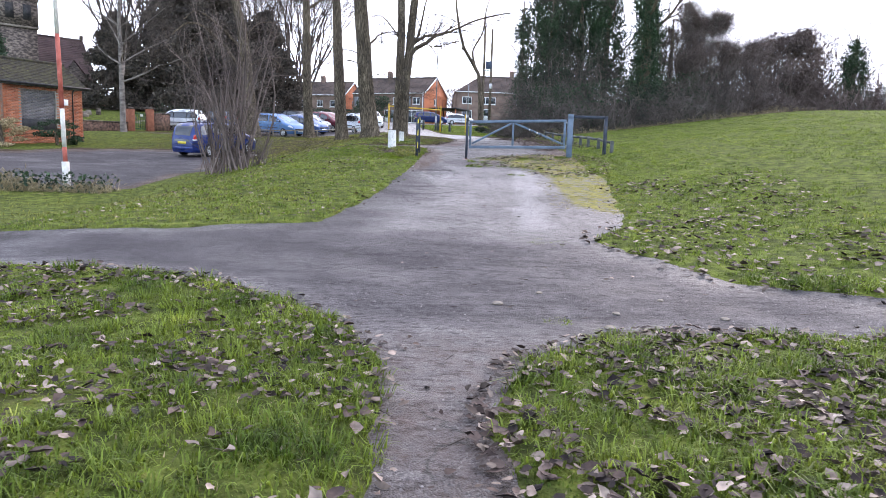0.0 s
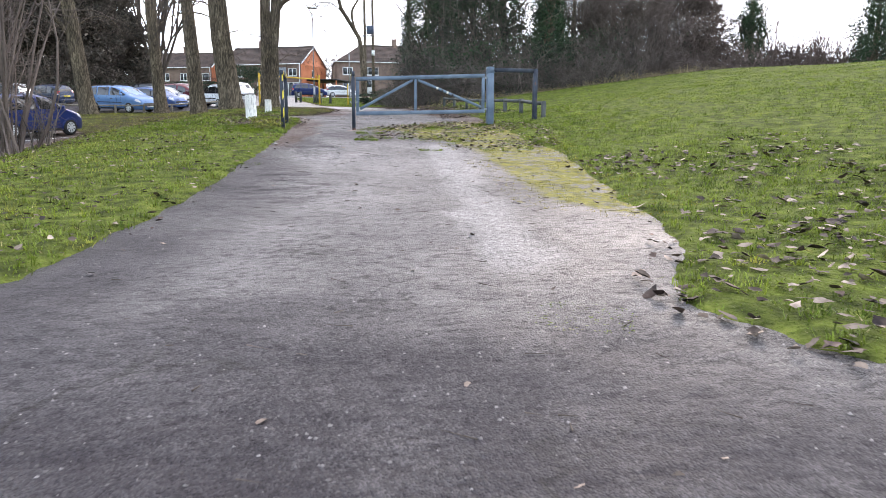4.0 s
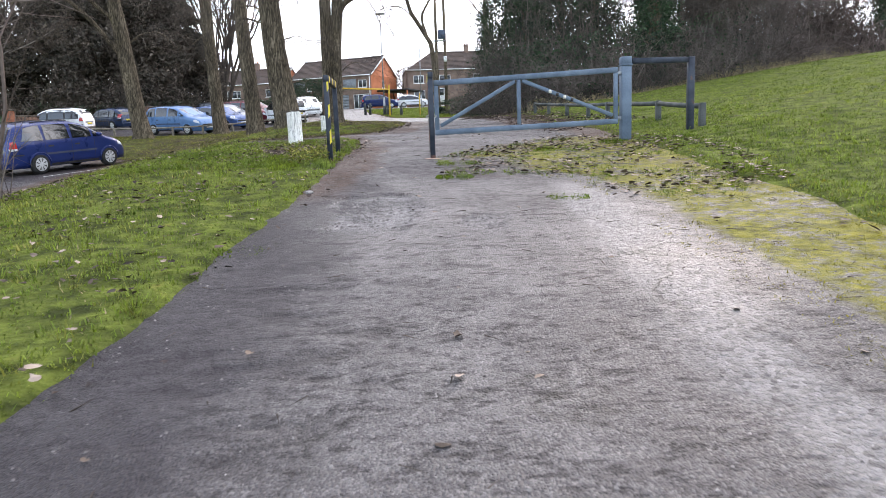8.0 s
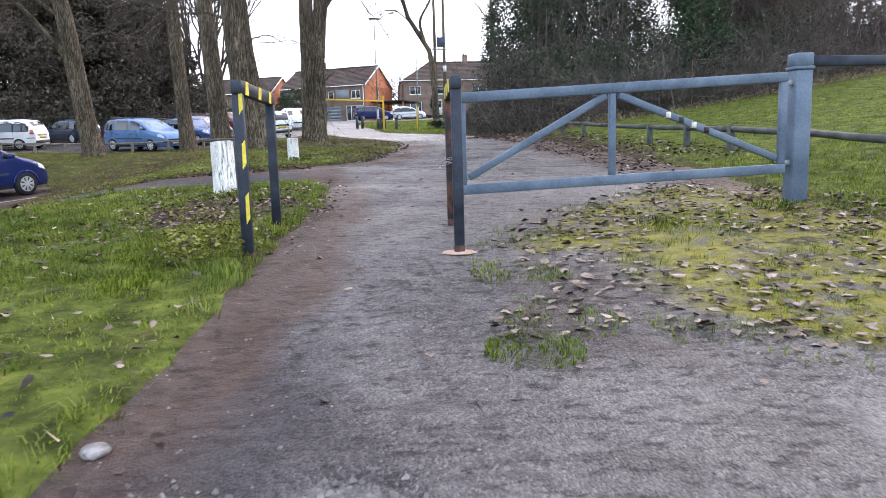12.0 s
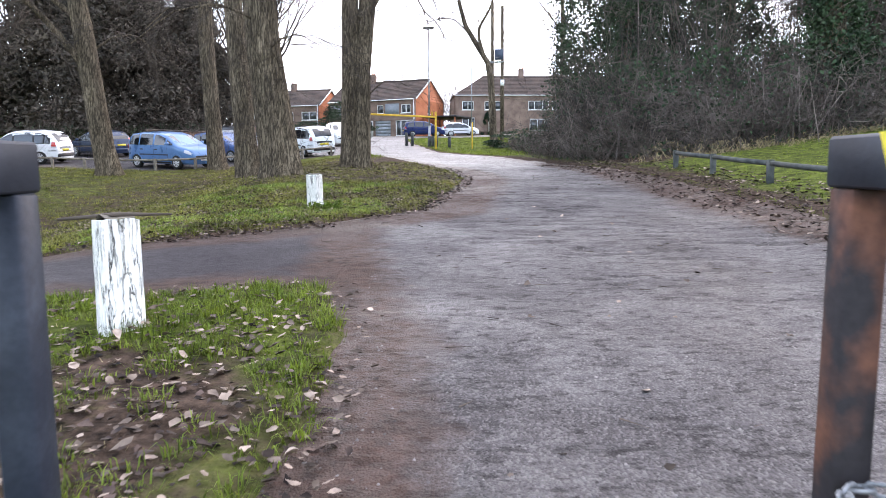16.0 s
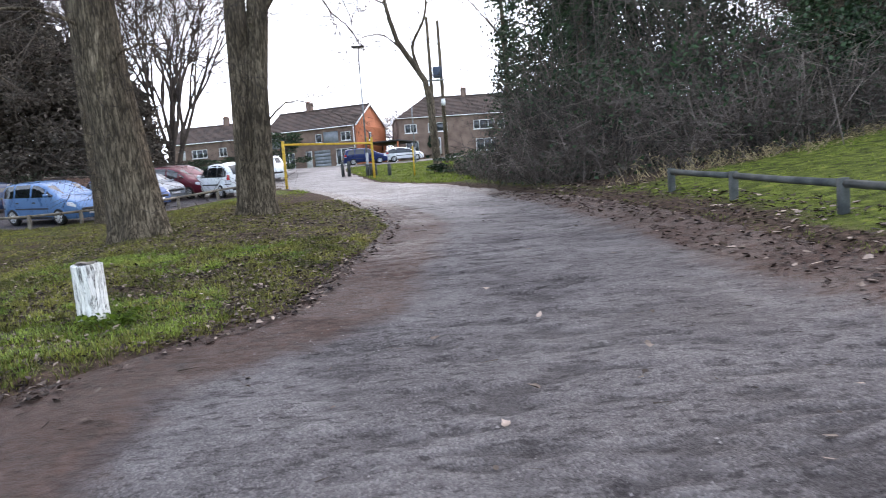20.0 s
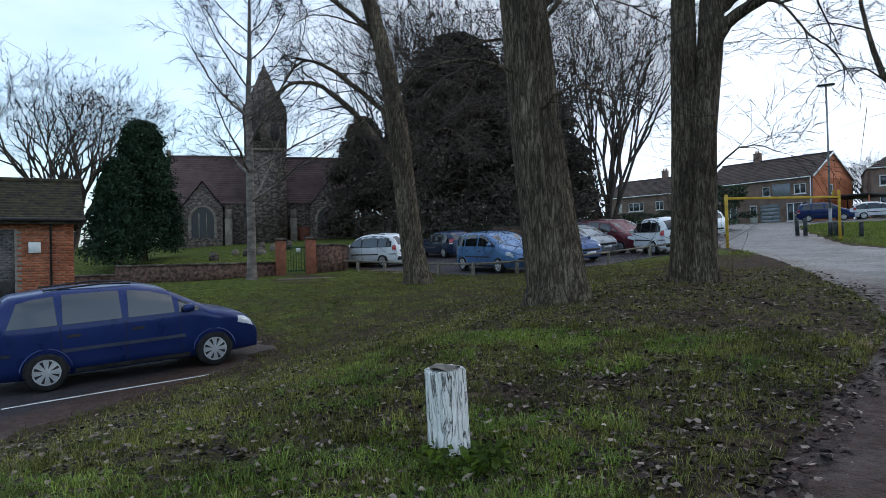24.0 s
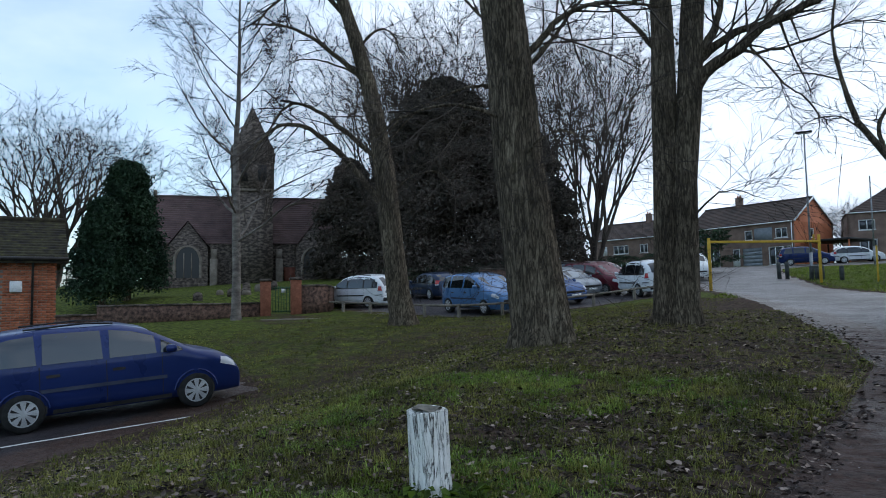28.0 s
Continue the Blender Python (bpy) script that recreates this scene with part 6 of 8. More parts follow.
house(-27.5, 96.5, 4.4, 0.96, -0.28, 12.0, 8.0, 4.6, 2.4, "brown brick terraced house behind the car park", brick_wall_mat, wins3, (6.5,), brick_gable_mat, brick_gable_mat)
house(-36.0, 76.0, 1.2, 0.97, -0.24, 9.0, 7.0, 3.6, 2.0, "low red brick house beyond the yew trees", brick_gable_mat, [(1.0, 1.2, 1.0, 1.2, (0.5,), "window"), (6.0, 1.2, 1.0, 1.2, (0.5,), "window")], (4.5,), brick_gable_mat, brick_gable_mat)
house(-55.0, 76.0, 1.6, 0.8, 0.6, 8.0, 6.0, 2.8, 1.9, "small red brick bungalow beyond the churchyard", brick_gable_mat, [(5.6, 1.2, 0.8, 1.2, (0.5,), "window")], None, brick_gable_mat, brick_gable_mat)


# ---- the brick hut ----
hut_u = Vector((0.49, 0.87)).normalized()
HL, HD, HE = 4.3, 4.2, 3.15
zh = lz(-21.8, 17.3) - 0.05
hut_ang = math.degrees(math.atan2(hut_u.y, hut_u.x))
hut = thing("brick_hut", pose(-20.8 - hut_u.x * HL, 19.13 - hut_u.y * HL, zh, 0, 0, hut_ang), "orange brick hut with a mossy tiled roof", "building")
HH = HE - zh
recess = (0.9, 2.75, 0.75, HH - 0.35)
wall_geo(HL, HH, 0.22, [recess]).ob("wall", mortar_mat, hut, "orange brick wall")


def brick_courses(w, h0, h1, holes, y, proud=0.008):
    """Bricks in stretcher bond standing a little proud of the mortar, left out at the openings."""
    g, k, z = Geo(), 0, h0
    while z + 0.065 < h1:
        x = -0.1125 if k % 2 else 0.0
        while x < w:
            a, b = max(x, 0.0), min(x + 0.215, w)
            if b - a > 0.03 and not any(a < q[1] and b > q[0] and z < q[3] and z + 0.065 > q[2] for q in holes):
                g.box(a, b, y - proud, y + 0.01, z, z + 0.065)
            x += 0.225
        z, k = z + 0.075, k + 1
    return g


tagged(brick_courses(HL, 0.0, HH - 0.05, [recess], 0.0).ob("brickwork", brick_mat, hut, "orange stretcher-bond brickwork"), kind="stuff")
infill = brick_courses(recess[1] - recess[0], recess[2] + 0.56, recess[3], [], 0.1).ob("brickwork", grey_brick, hut, "grey brick infill")
infill.location.x = recess[0]
tagged(infill, kind="stuff")
for px, py, rot, w, gab in ((HL, 0, 90, HD, 1.3), (HL, HD, 180, HL, 0), (0, HD, -90, HD, 1.3)):
    s = wall_geo(w, HH, 0.22, [], gab).ob("wall", brick_mat, hut)
    s.matrix_basis = pose(px, py, 0, 0, 0, rot)
Geo().box(recess[0], recess[1], 0.1, 0.2, recess[2], recess[3]).ob("infill", mortar_mat, hut)
Geo().box(recess[0] - 0.05, recess[1] + 0.02, 0.02, 0.12, recess[2] - 0.02, recess[2] + 0.55, 0.01).ob("shutter", dark_trim, hut, "dark boarded window")
pitched_roof(HL, HD, HH, 1.3, 0.3, moss_tile, hut, 16)
bar_geo((-0.3, -0.28, HH - 0.1), (HL + 0.3, -0.28, HH - 0.1), 0.2, 0.03).ob("fascia", dark_trim, hut)
Geo().tube([(-0.3, -0.36, HH - 0.06), (HL + 0.3, -0.36, HH - 0.06)], [0.055, 0.055], 8).ob("gutter", dark_trim, hut)
Geo().tube([(HL - 0.62, -0.3, HH - 0.1), (HL - 0.62, -0.08, HH - 0.35), (HL - 0.62, -0.06, 0.1)], [0.035] * 3, 8).ob("downpipe", dark_trim, hut)
Geo().box(HL - 1.2, HL - 0.88, -0.1, 0, HH - 1.05, HH - 0.72, 0.012).ob("meter_box", white_frame, hut, "white meter box")


# ---- the church ----
cu = Vector((1, 1)).normalized()
church = thing("church", pose(-47.8, 43.4, 2.45, 0, 0, 45), "small dark stone church with a stubby spire", "church")
CL, CD, CE, CR = 15.4, 8.0, 4.3, 4.3


def arch_window(parent, x, z, w, hgt, y=0.0):
    """A pointed window: stone surround, mullions and dark leaded panes."""
    g, s = Geo(), Geo()
    n = 7
    lo, hi = [], []
    for e, scale in ((lo, 1.0), (hi, 1.28)):
        hw = w / 2 * scale
        pts = [(-hw, 0), (-hw, hgt * 0.55)] + [(-hw + hw * (1 - math.cos(t)), hgt * 0.55 + hgt * 0.45 * math.sin(t) * (1 if scale == 1 else 1.12)) for t in np.linspace(0.2, math.pi / 2, n)]
        e += pts + [(-a, b) for a, b in pts[::-1][1:]]
    m = len(lo)
    s.add([(x + a, y - 0.06, z + b) for a, b in lo] + [(x + a, y - 0.06, z + b) for a, b in hi] + [(x + a, y + 0.1, z + b) for a, b in lo] + [(x + a, y, z + b) for a, b in hi],
          [(m + i, i, i + 1, m + i + 1) for i in range(m - 1)] + [(i, 2 * m + i, 2 * m + i + 1, i + 1) for i in range(m - 1)] + [(3 * m + i, m + i, m + i + 1, 3 * m + i + 1) for i in range(m - 1)])
    win = s.ob("window", stone_pale, parent, "pale pointed stone window")
    g.add([(x, y + 0.004, z + hgt * 0.4)] + [(x + a, y - 0.004, z + b) for a, b in lo], [(0, i + 2, i + 1, i + 1) for i in range(m - 1)] + [(0, 1, m, m)])
    g.ob("pane", lead_glass, win)
    b = Geo()
    for e in (-w / 6, w / 6):
        b.box(x + e - 0.04, x + e + 0.04, y - 0.05, y, z, z + hgt * 0.8)
    b.ob("mullion", stone_pale, win)


wall_geo(CL, CE, 0.6).ob("nave_wall", stone_mat, church)
bk = wall_geo(CL, CE, 0.6).ob("nave_wall", stone_mat, church)
bk.matrix_basis = pose(CL, CD, 0, 0, 0, 180)
for px, py, rot in ((CL, 0, 90), (0, CD, -90)):
    s = wall_geo(CD, CE, 0.6, [], CR).ob("gable_wall", stone_mat, church)
    s.matrix_basis = pose(px, py, 0, 0, 0, rot)
pitched_roof(CL, CD, CE, CR, 0.12, church_tile, church, 22)
for cx in (0.0, CL):
    Geo().box(cx - 0.15, cx + 0.15, CD / 2 - 0.2, CD / 2 + 0.2, CE + CR, CE + CR + 0.55, 0.03).ob("gable_stone", stone_pale, church)
for cx, wz in ((3.0, 1.35), (13.1, 1.3)):
    bay = wall_geo(3.1, 3.9, 0.9, [], 2.0).ob("bay_wall", stone_mat, church)
    bay.matrix_basis = Matrix.Translation((cx - 1.55, -0.55, 0))
    g = Geo()
    for e in (-1, 1):
        g.add([(cx + e * 1.75, -0.65, 3.75), (cx, -0.65, 6.0), (cx, 2.3, 6.0), (cx + e * 1.75, 1.0, 3.75)], [(0, 1, 2, 3) if e < 0 else (3, 2, 1, 0)])
    g.ob("bay_roof", church_tile, church)
    arch_window(church, cx, wz, 1.75, 2.5, -0.56)
for cx in (0.2, 5.0, 10.2, CL - 0.2):
    Geo().box(cx - 0.3, cx + 0.3, -0.75, 0, 0, 2.9, 0.06).box(cx - 0.26, cx + 0.26, -0.4, 0, 2.9, 3.7, 0.06).ob("buttress", stone_pale, church)
T0, T1, TY = 6.45, 9.65, -1.4
tower = Geo().box(T0, T1, TY, TY + 3.2, 0, 8.4).ob("tower", stone_mat, church, "square stone bell tower")
Geo().box(T0 - 0.12, T1 + 0.12, TY - 0.12, TY + 3.32, 8.4, 8.6).ob("string_course", stone_pale, tower)
Geo().box(T0 - 0.1, T1 + 0.1, TY - 0.1, TY + 3.3, 8.6, 11.0).ob("belfry", stone_mat, tower)
cx, cy = (T0 + T1) / 2, TY + 1.6
rings = [(1.8, 11.0), (1.72, 11.9), (1.2, 13.0), (0.55, 14.6), (0.05, 15.9)]
g = Geo()
vv = [(cx + r * ex, cy + r * ey, zz) for r, zz in rings for ex, ey in ((-1, -1), (1, -1), (1, 1), (-1, 1))]
g.add(vv, [(a * 4 + i, a * 4 + (i + 1) % 4, (a + 1) * 4 + (i + 1) % 4, (a + 1) * 4 + i) for a in range(4) for i in range(4)])
g.ob("spire", stone_mat, church, "dark pyramid spire")
Geo().tube([(cx, cy, 15.8), (cx, cy, 16.6)], [0.05, 0.03], 6).ob("finial", dark_trim, church)
for e in (-0.75, 0.75):
    Geo().box(cx + e - 0.35, cx + e + 0.35, TY - 0.13, TY - 0.05, 9.2, 10.6).ob("belfry_louvre", dark_trim, church)
Geo().box(10.6, 11.7, -0.08, 0.0, 0, 2.2).ob("door", surf("red brown door", (0.12, 0.04, 0.025), (0.18, 0.07, 0.045), 3, 0.6, 0.2, 20), church, "red-brown plank door")

# ---- churchyard wall, gate and railings ----
def brick_wall_run(pts, hgts, label, base=0.0):
    ob = thing("churchyard_wall", pose(0, 0, 0), label, "wall", kind="structure")
    for (x0, y0), (x1, y1), h0 in zip(pts, pts[1:], hgts):
        L = math.hypot(x1 - x0, y1 - y0)
        z = min(lz(x0, y0), lz(x1, y1)) - 0.2
        m = pose(x0, y0, z, 0, 0, math.degrees(math.atan2(y1 - y0, x1 - x0)))
        Geo().box(0, L, -0.17, 0.17, 0, h0 + 0.2, 0.0, m).ob("wall_run", old_brick, ob)
        Geo().box(0, L, -0.22, 0.22, h0 + 0.2, h0 + 0.29, 0.02, m).ob("coping", stone_mat, ob)
    return ob


brick_wall_run([(-40, 16.5), (-33, 22), (-28.5, 25.8), (-23.3, 30.35)], [0.75, 0.75, 0.8], "low brown brick churchyard wall with stone coping")
brick_wall_run([(-21.95, 31.6), (-21.2, 32.6), (-24.5, 37.5)], [1.3, 1.2], "brick churchyard wall beside the gate")
brick_wall_run([(-19.3, 45.5), (-15, 52.5), (-14, 57)], [1.3, 1.3], "brick wall at the back of the car park")
for x, y in ((-23.1, 30.5), (-22.1, 31.45)):
    z = lz(x, y)
    p = thing("gate_pier", pose(x, y, z, 0, 0, 45), "red brick gate pier with a stone cap", "pier", "churchyard gate piers")
    Geo().box(-0.24, 0.24, -0.24, 0.24, -0.2, 1.62, 0.01).ob("shaft", pier_brick, p)
    Geo().box(-0.29, 0.29, -0.29, 0.29, 1.62, 1.74, 0.03).ob("cap", stone_mat, p)
yard_gate = thing("churchyard_gate", pose(-22.9, 30.7, lz(-22.6, 31) + 0.05, 0, 0, 43.5), "green metal churchyard gate with upright bars", "gate")
green_mat = surf("green gate paint", (0.03, 0.075, 0.04), (0.05, 0.11, 0.06), 4, 0.5, 0.1, 40)
for k in range(9):
    Geo().tube([(0.05 + k * 0.125, 0, 0.08), (0.05 + k * 0.125, 0, 1.32)], [0.018, 0.018], 6).ob("bar", green_mat, yard_gate)
for z in (0.12, 1.2):
    Geo().box(0.02, 1.1, -0.02, 0.02, z, z + 0.06).ob("rail", green_mat, yard_gate)
Geo().box(0.42, 0.62, -0.035, -0.022, 1.02, 1.2).ob("notice", white_frame, yard_gate, "small white notice")
rail = thing("iron_railing", pose(-24.0, 34.0, lz(-24, 34), 0, 0, 40), "black iron churchyard railing", "railing")
for k in range(40):
    Geo().tube([(k * 0.16, 0, 0), (k * 0.16, 0, 1.1)], [0.014, 0.01], 5).ob("bar", dark_trim, rail)
for z in (0.2, 0.95):
    Geo().box(0, 6.3, -0.02, 0.02, z, z + 0.045).ob("rail", dark_trim, rail)
rng = np.random.default_rng(4)
for k in range(13):
    x = -31.5 + rng.uniform(0, 8)
    y = 31.5 + (x + 31.5) * 0.75 + rng.uniform(-1.0, 4.5)
    w, hh = rng.uniform(0.35, 0.55), rng.uniform(0.3, 0.65)
    st = thing("gravestone", pose(x, y, lz(x, y), rng.uniform(-5, 5), rng.uniform(-4, 4), 40 + rng.uniform(-15, 15)), "weathered grey gravestone in the churchyard grass", "gravestone", "gravestones")
    a = np.linspace(0, math.pi, 8)
    ring = [(-w / 2, 0), (w / 2, 0), *[(w / 2 * math.cos(t), hh - 0.2 + 0.2 * math.sin(t)) for t in a]]
    n = len(ring)
    Geo().add([(p, -0.05, q - 0.05) for p, q in ring] + [(p, 0.05, q - 0.05) for p, q in ring] + [(0, -0.05, hh / 2), (0, 0.05, hh / 2)],
              [(2 * n, i, (i + 1) % n, (i + 1) % n) for i in range(n)] + [(2 * n + 1, n + (i + 1) % n, n + i, n + i) for i in range(n)] + [(i, n + i, n + (i + 1) % n, (i + 1) % n) for i in range(n)]).ob("slab", stone_mat if k % 3 else stone_pale, st)


# ---- street furniture ----
def street_lamp(x, y, top, label, head=True):
    z = lz(x, y)
    ob = thing("street_lamp", pose(x, y, z), label, "street lamp")
    Geo().tube([(0, 0, -0.2), (0, 0, 1.4)], [0.09, 0.09], 10).ob("base", galv_mat, ob)
    Geo().tube([(0, 0, 1.4), (0, 0, top - z)], [0.06, 0.045], 10).ob("pole", galv_mat, ob)
    if head:
        Geo().box(-0.42, 0.42, -0.2, 0.2, top - z, top - z + 0.1, 0.04).ob("head", dark_trim, ob, "flat dark lamp head")
        Geo().box(-0.3, 0.3, -0.14, 0.14, top - z - 0.03, top - z - 0.002).ob("lens", head_mat, ob)
    return ob


street_lamp(-1.0, 49.3, 10.5, "tall grey street lamp with a flat head")
street_lamp(2.9, 66, 10.2, "slim white street lamp by the houses", False)
hb = thing("height_barrier", pose(0, 0, 0), "yellow steel height barrier over the car park entrance", "barrier")
za, zb = lz(-5.1, 40.9), lz(-0.56, 44.3)
post_geo(-5.1, 40.9, za - 0.2, 4.3, 0.13).ob("post", yellow_paint, hb)
post_geo(-0.56, 44.3, zb - 0.2, 4.45, 0.13).ob("post", yellow_paint, hb)
bar_geo((-5.1, 40.9, 4.12), (-0.56, 44.3, 4.12), 0.11).ob("bar", yellow_paint, hb)
post_geo(-0.78, 44.15, 4.18, 4.45, 0.09).ob("lock_box", yellow_paint, hb)
yp = thing("yellow_post", pose(1.75, 44.0, lz(1.75, 44)), "thin yellow steel post on the grass mound", "post")
post_geo(0, 0, -0.2, 1.7, 0.08).ob("shaft", yellow_paint, yp)
for k, (x, y) in enumerate(((-2.6, 49.2), (-2.2, 49.0), (-1.0, 47.3), (-0.75, 47.2), (-0.5, 47.1), (0.35, 46.0))):
    b = thing("wooden_bollard", pose(x, y, lz(x, y), 0, 2 * (k % 3) - 2, k * 20), "short dark wooden bollard on the grass mound", "bollard", "dark bollards on the mound")
    hgt = 0.95 if k < 2 else 0.75
    Geo().tube([(0, 0, -0.2), (0, 0, hgt - 0.05), (0, 0, hgt)], [0.11, 0.11, 0.08], 9).ob("shaft", rail_wood, b)
hp = thing("utility_pole", pose(4.85, 57, lz(4.85, 57)), "twin timber utility poles carrying a transformer", "utility pole")
tz = 13.7 - lz(4.85, 57)
for e, hh in ((-0.75, tz + 0.3), (0.05, tz)):
    Geo().tube([(e, 0, -0.3), (e, 0, hh)], [0.17, 0.12], 10).ob("pole", bark, hp)
Geo().box(-0.6, 0.1, -0.6, -0.15, 9.45 - lz(4.85, 57), 10.25 - lz(4.85, 57), 0.04).ob("transformer", sign_blue, hp, "dark blue pole-mounted transformer")
bar_geo((-1.0, -0.16, 9.3 - lz(4.85, 57)), (0.3, -0.16, 9.3 - lz(4.85, 57)), 0.12).ob("crossarm", galv_mat, hp)
Geo().box(-0.1, 0.2, -0.2, -0.14, 7.4 - lz(4.85, 57), 7.9 - lz(4.85, 57)).ob("notice", white_frame, hp, "small white notice")
rw = thing("striped_pole", pose(-11.2, -1.0, lz(-11.2, -1), 0, -1.2, 0), "tall flaking red and white pole beside the car park", "pole")
red_paint = surf("flaking red paint", (0.30, 0.07, 0.05), (0.42, 0.12, 0.09), 5, 0.7, 0.3, 40, c=(0.5, 0.42, 0.36))
white_paint = surf("flaking white pole paint", (0.62, 0.6, 0.55), (0.45, 0.42, 0.37), 5, 0.7, 0.3, 40)
for k, (z0, z1, mt) in enumerate(((-0.2, 0.75, white_paint), (0.75, 1.15, red_paint), (1.15, 2.2, white_paint), (2.2, 4.2, red_paint), (4.2, 6.2, white_paint))):
    Geo().tube([(0, 0, z0), (0, 0, z1)], [0.1 if k == 0 else 0.06] * 2, 10).ob("section", mt, rw)
knee_rail("car_park_fence", [(-22.0, 33.0), (-20.0, 32.3), (-18, 31.6), (-16.2, 30.9), (-14.4, 30.2), (-12.6, 29.7), (-11.2, 30.6), (-9.9, 32.2), (-8.7, 34.1), (-7.5, 36.0), (-6.3, 38.0)], 0.55, "", fence_wood, 0.045, 0.11, "low greyed timber fence round the car park")
knee_rail("mound_rail", [(4.2, 45), (5.4, 47.5), (6.6, 50), (7.8, 52.5)], 0.6, "", fence_wood, 0.04, 0.1, "low timber rail on the grass mound")


# ---- further trees and shrubs ----
tree("birch", -22.6, 28.2, "slender pale-barked bare tree before the church", bark_birch, seed=21, height=16, r0=0.2, limbs=26, clear=0.14, spread=0.72, upright=0.42, twigs=8, sides=10, reach=0.37, droop=0.35, thin=0.0062)
big = fan_tree("tree", -64, 45, "broad bare tree behind the hut", 22, 16.2, 0.3, stems=5, wide=0.37, depth=8, bole=0.06, thin=0.019, side=3)
far_a = fan_tree("tree", -31, 60, "tall bare tree behind the car park", 23, 18.5, 0.27, stems=3, wide=0.25, depth=8, bole=0.1, thin=0.018, side=5)
far_b = fan_tree("tree", -17.5, 64, "tall bare tree behind the car park", 24, 17.5, 0.26, stems=4, wide=0.25, depth=8, bole=0.05, thin=0.018, side=5)
for k, (x, y, s) in enumerate(((-25, 67, 0.9), (-37, 63, 0.95))):
    c = copy_thing(far_a if k % 2 else far_b, pose(x, y, lz(x, y), 0, 0, 67 * k + 20))
    c.scale = (s, s, s)
for k, (x, y, s, tw) in enumerate(((-92, 40, 0.9, 110), (44, 66, 0.75, 20), (2.5, 98, 0.42, 150))):
    c = copy_thing(big, pose(x, y, lz(x, y), 0, 0, tw))
    c.scale = (s, s, s)
tree("tree", 3.3, 46.0, "thin forked bare tree on the mound", seed=31, height=15, r0=0.2, limbs=2, clear=0.8, spread=0.3, upright=0.8, twigs=3, sides=9, reach=0.2, thin=0.011,
     trunks=(([(0, 0, -0.3), (-0.1, 0, 2.0), (-0.4, 0, 5.4), (-1.8, -0.2, 7.5), (-2.4, -0.3, 9.6), (-2.8, -0.4, 12.3), (-2.4, -0.5, 15)], 0.27),),
     paths=(([(-0.4, 0, 5.2), (-1.0, 0.1, 7.5), (-0.15, 0.2, 9.2), (0.3, 0.2, 12), (1.6, 0.3, 13.8)], 0.12, 7), ([(-1.7, -0.2, 7.4), (-2.8, -0.3, 8.2), (-4.2, -0.3, 8.0), (-5.2, -0.3, 6.9)], 0.05, 10), ([(-2.5, -0.3, 10), (-4.2, -0.5, 10.6), (-5.8, -0.6, 10)], 0.05, 9), ([(0, 0.2, 10), (1.3, 0.2, 10.4), (2.4, 0.2, 9.8)], 0.04, 8)))
for k, (x, y, sd) in enumerate(((-30, 12, 41), (-36, 4, 42))):
    tree("tree", x, y, "bare tree beside the lower car park", seed=sd, height=15, r0=0.25, limbs=10, clear=0.2, spread=0.5, twigs=5, sides=9)


def bare_shrub(x, y, hgt, wide, stems, seed, label, mat=None, name="shrub"):
    """Many stems from one stool, each with side twigs."""
    rng = np.random.default_rng(seed)
    ob = thing(name, pose(x, y, lz(x, y)), label, "shrub")
    g, f = Geo(), Geo()
    a0, a1, a2, ar = [], [], [], []
    for _ in range(stems):
        az, out = rng.uniform(0, 2 * np.pi), rng.uniform(0.15, 1.0) * wide
        h1 = hgt * rng.uniform(0.55, 1.0)
        p0 = np.array([rng.normal(0, wide * 0.18), rng.normal(0, wide * 0.18), -0.05])
        p2 = np.array([math.cos(az) * out, math.sin(az) * out, h1])
        mid = (p0 + p2) / 2 + np.array([0, 0, 0.15 * h1]) + rng.normal(0, 0.06 * hgt, 3)
        t = np.linspace(0, 1, 6)[:, None]
        pts = (1 - t) ** 2 * p0 + 2 * t * (1 - t) * mid + t * t * p2
        r = rng.uniform(0.008, 0.02) * (hgt / 4)
        g.tube(pts, np.linspace(r * 1.6, r * 0.4, 6), 5, False)
        for _ in range(16):
            u = rng.uniform(0.15, 1)
            i = min(int(u * 5), 4)
            o = pts[i] + (pts[i + 1] - pts[i]) * (u * 5 - i)
            d = (p2 - p0) / np.linalg.norm(p2 - p0) * 0.5 + rng.normal(0, 0.6, 3)
            l2 = hgt * rng.uniform(0.08, 0.28)
            m = o + d * l2 * 0.5
            a0.append(o), a1.append(m), a2.append(m + (d + rng.normal(0, 0.35, 3)) * l2 * 0.5), ar.append(r * 0.4)
    f.strands(a0, a1, a2, ar)
    g.ob("stem", mat or twig_red, ob)
    f.ob("crown", mat or twig_red, ob, "bare tangled twigs")
    return ob


bare_shrub(-6.7, -0.6, 4.8, 1.7, 34, 51, "tall bare shrub with many grey-brown stems")
bare_shrub(-7.6, 0.8, 3.2, 1.3, 24, 52, "bare shrub on the verge beside the car park")
bare_shrub(-6.0, -0.2, 1.3, 0.8, 26, 53, "low dead shrub with pale stems", bramble_mat)


def blob_points(rng, k, shape, hollow=0.55):
    """Points in the outer part of an uneven lump; shape: half sizes."""
    d = rng.normal(size=(k, 3))
    d /= np.linalg.norm(d, axis=1, keepdims=True)
    lump = 1 + 0.2 * np.sin(d[:, 0] * 5 + shape[0]) * np.sin(d[:, 1] * 6 + shape[1]) + 0.16 * np.sin(d[:, 2] * 9 + d[:, 0] * 7)
    return d * (hollow + (1 - hollow) * rng.uniform(0, 1, (k, 1)) ** 0.5) * lump[:, None] * np.array(shape)


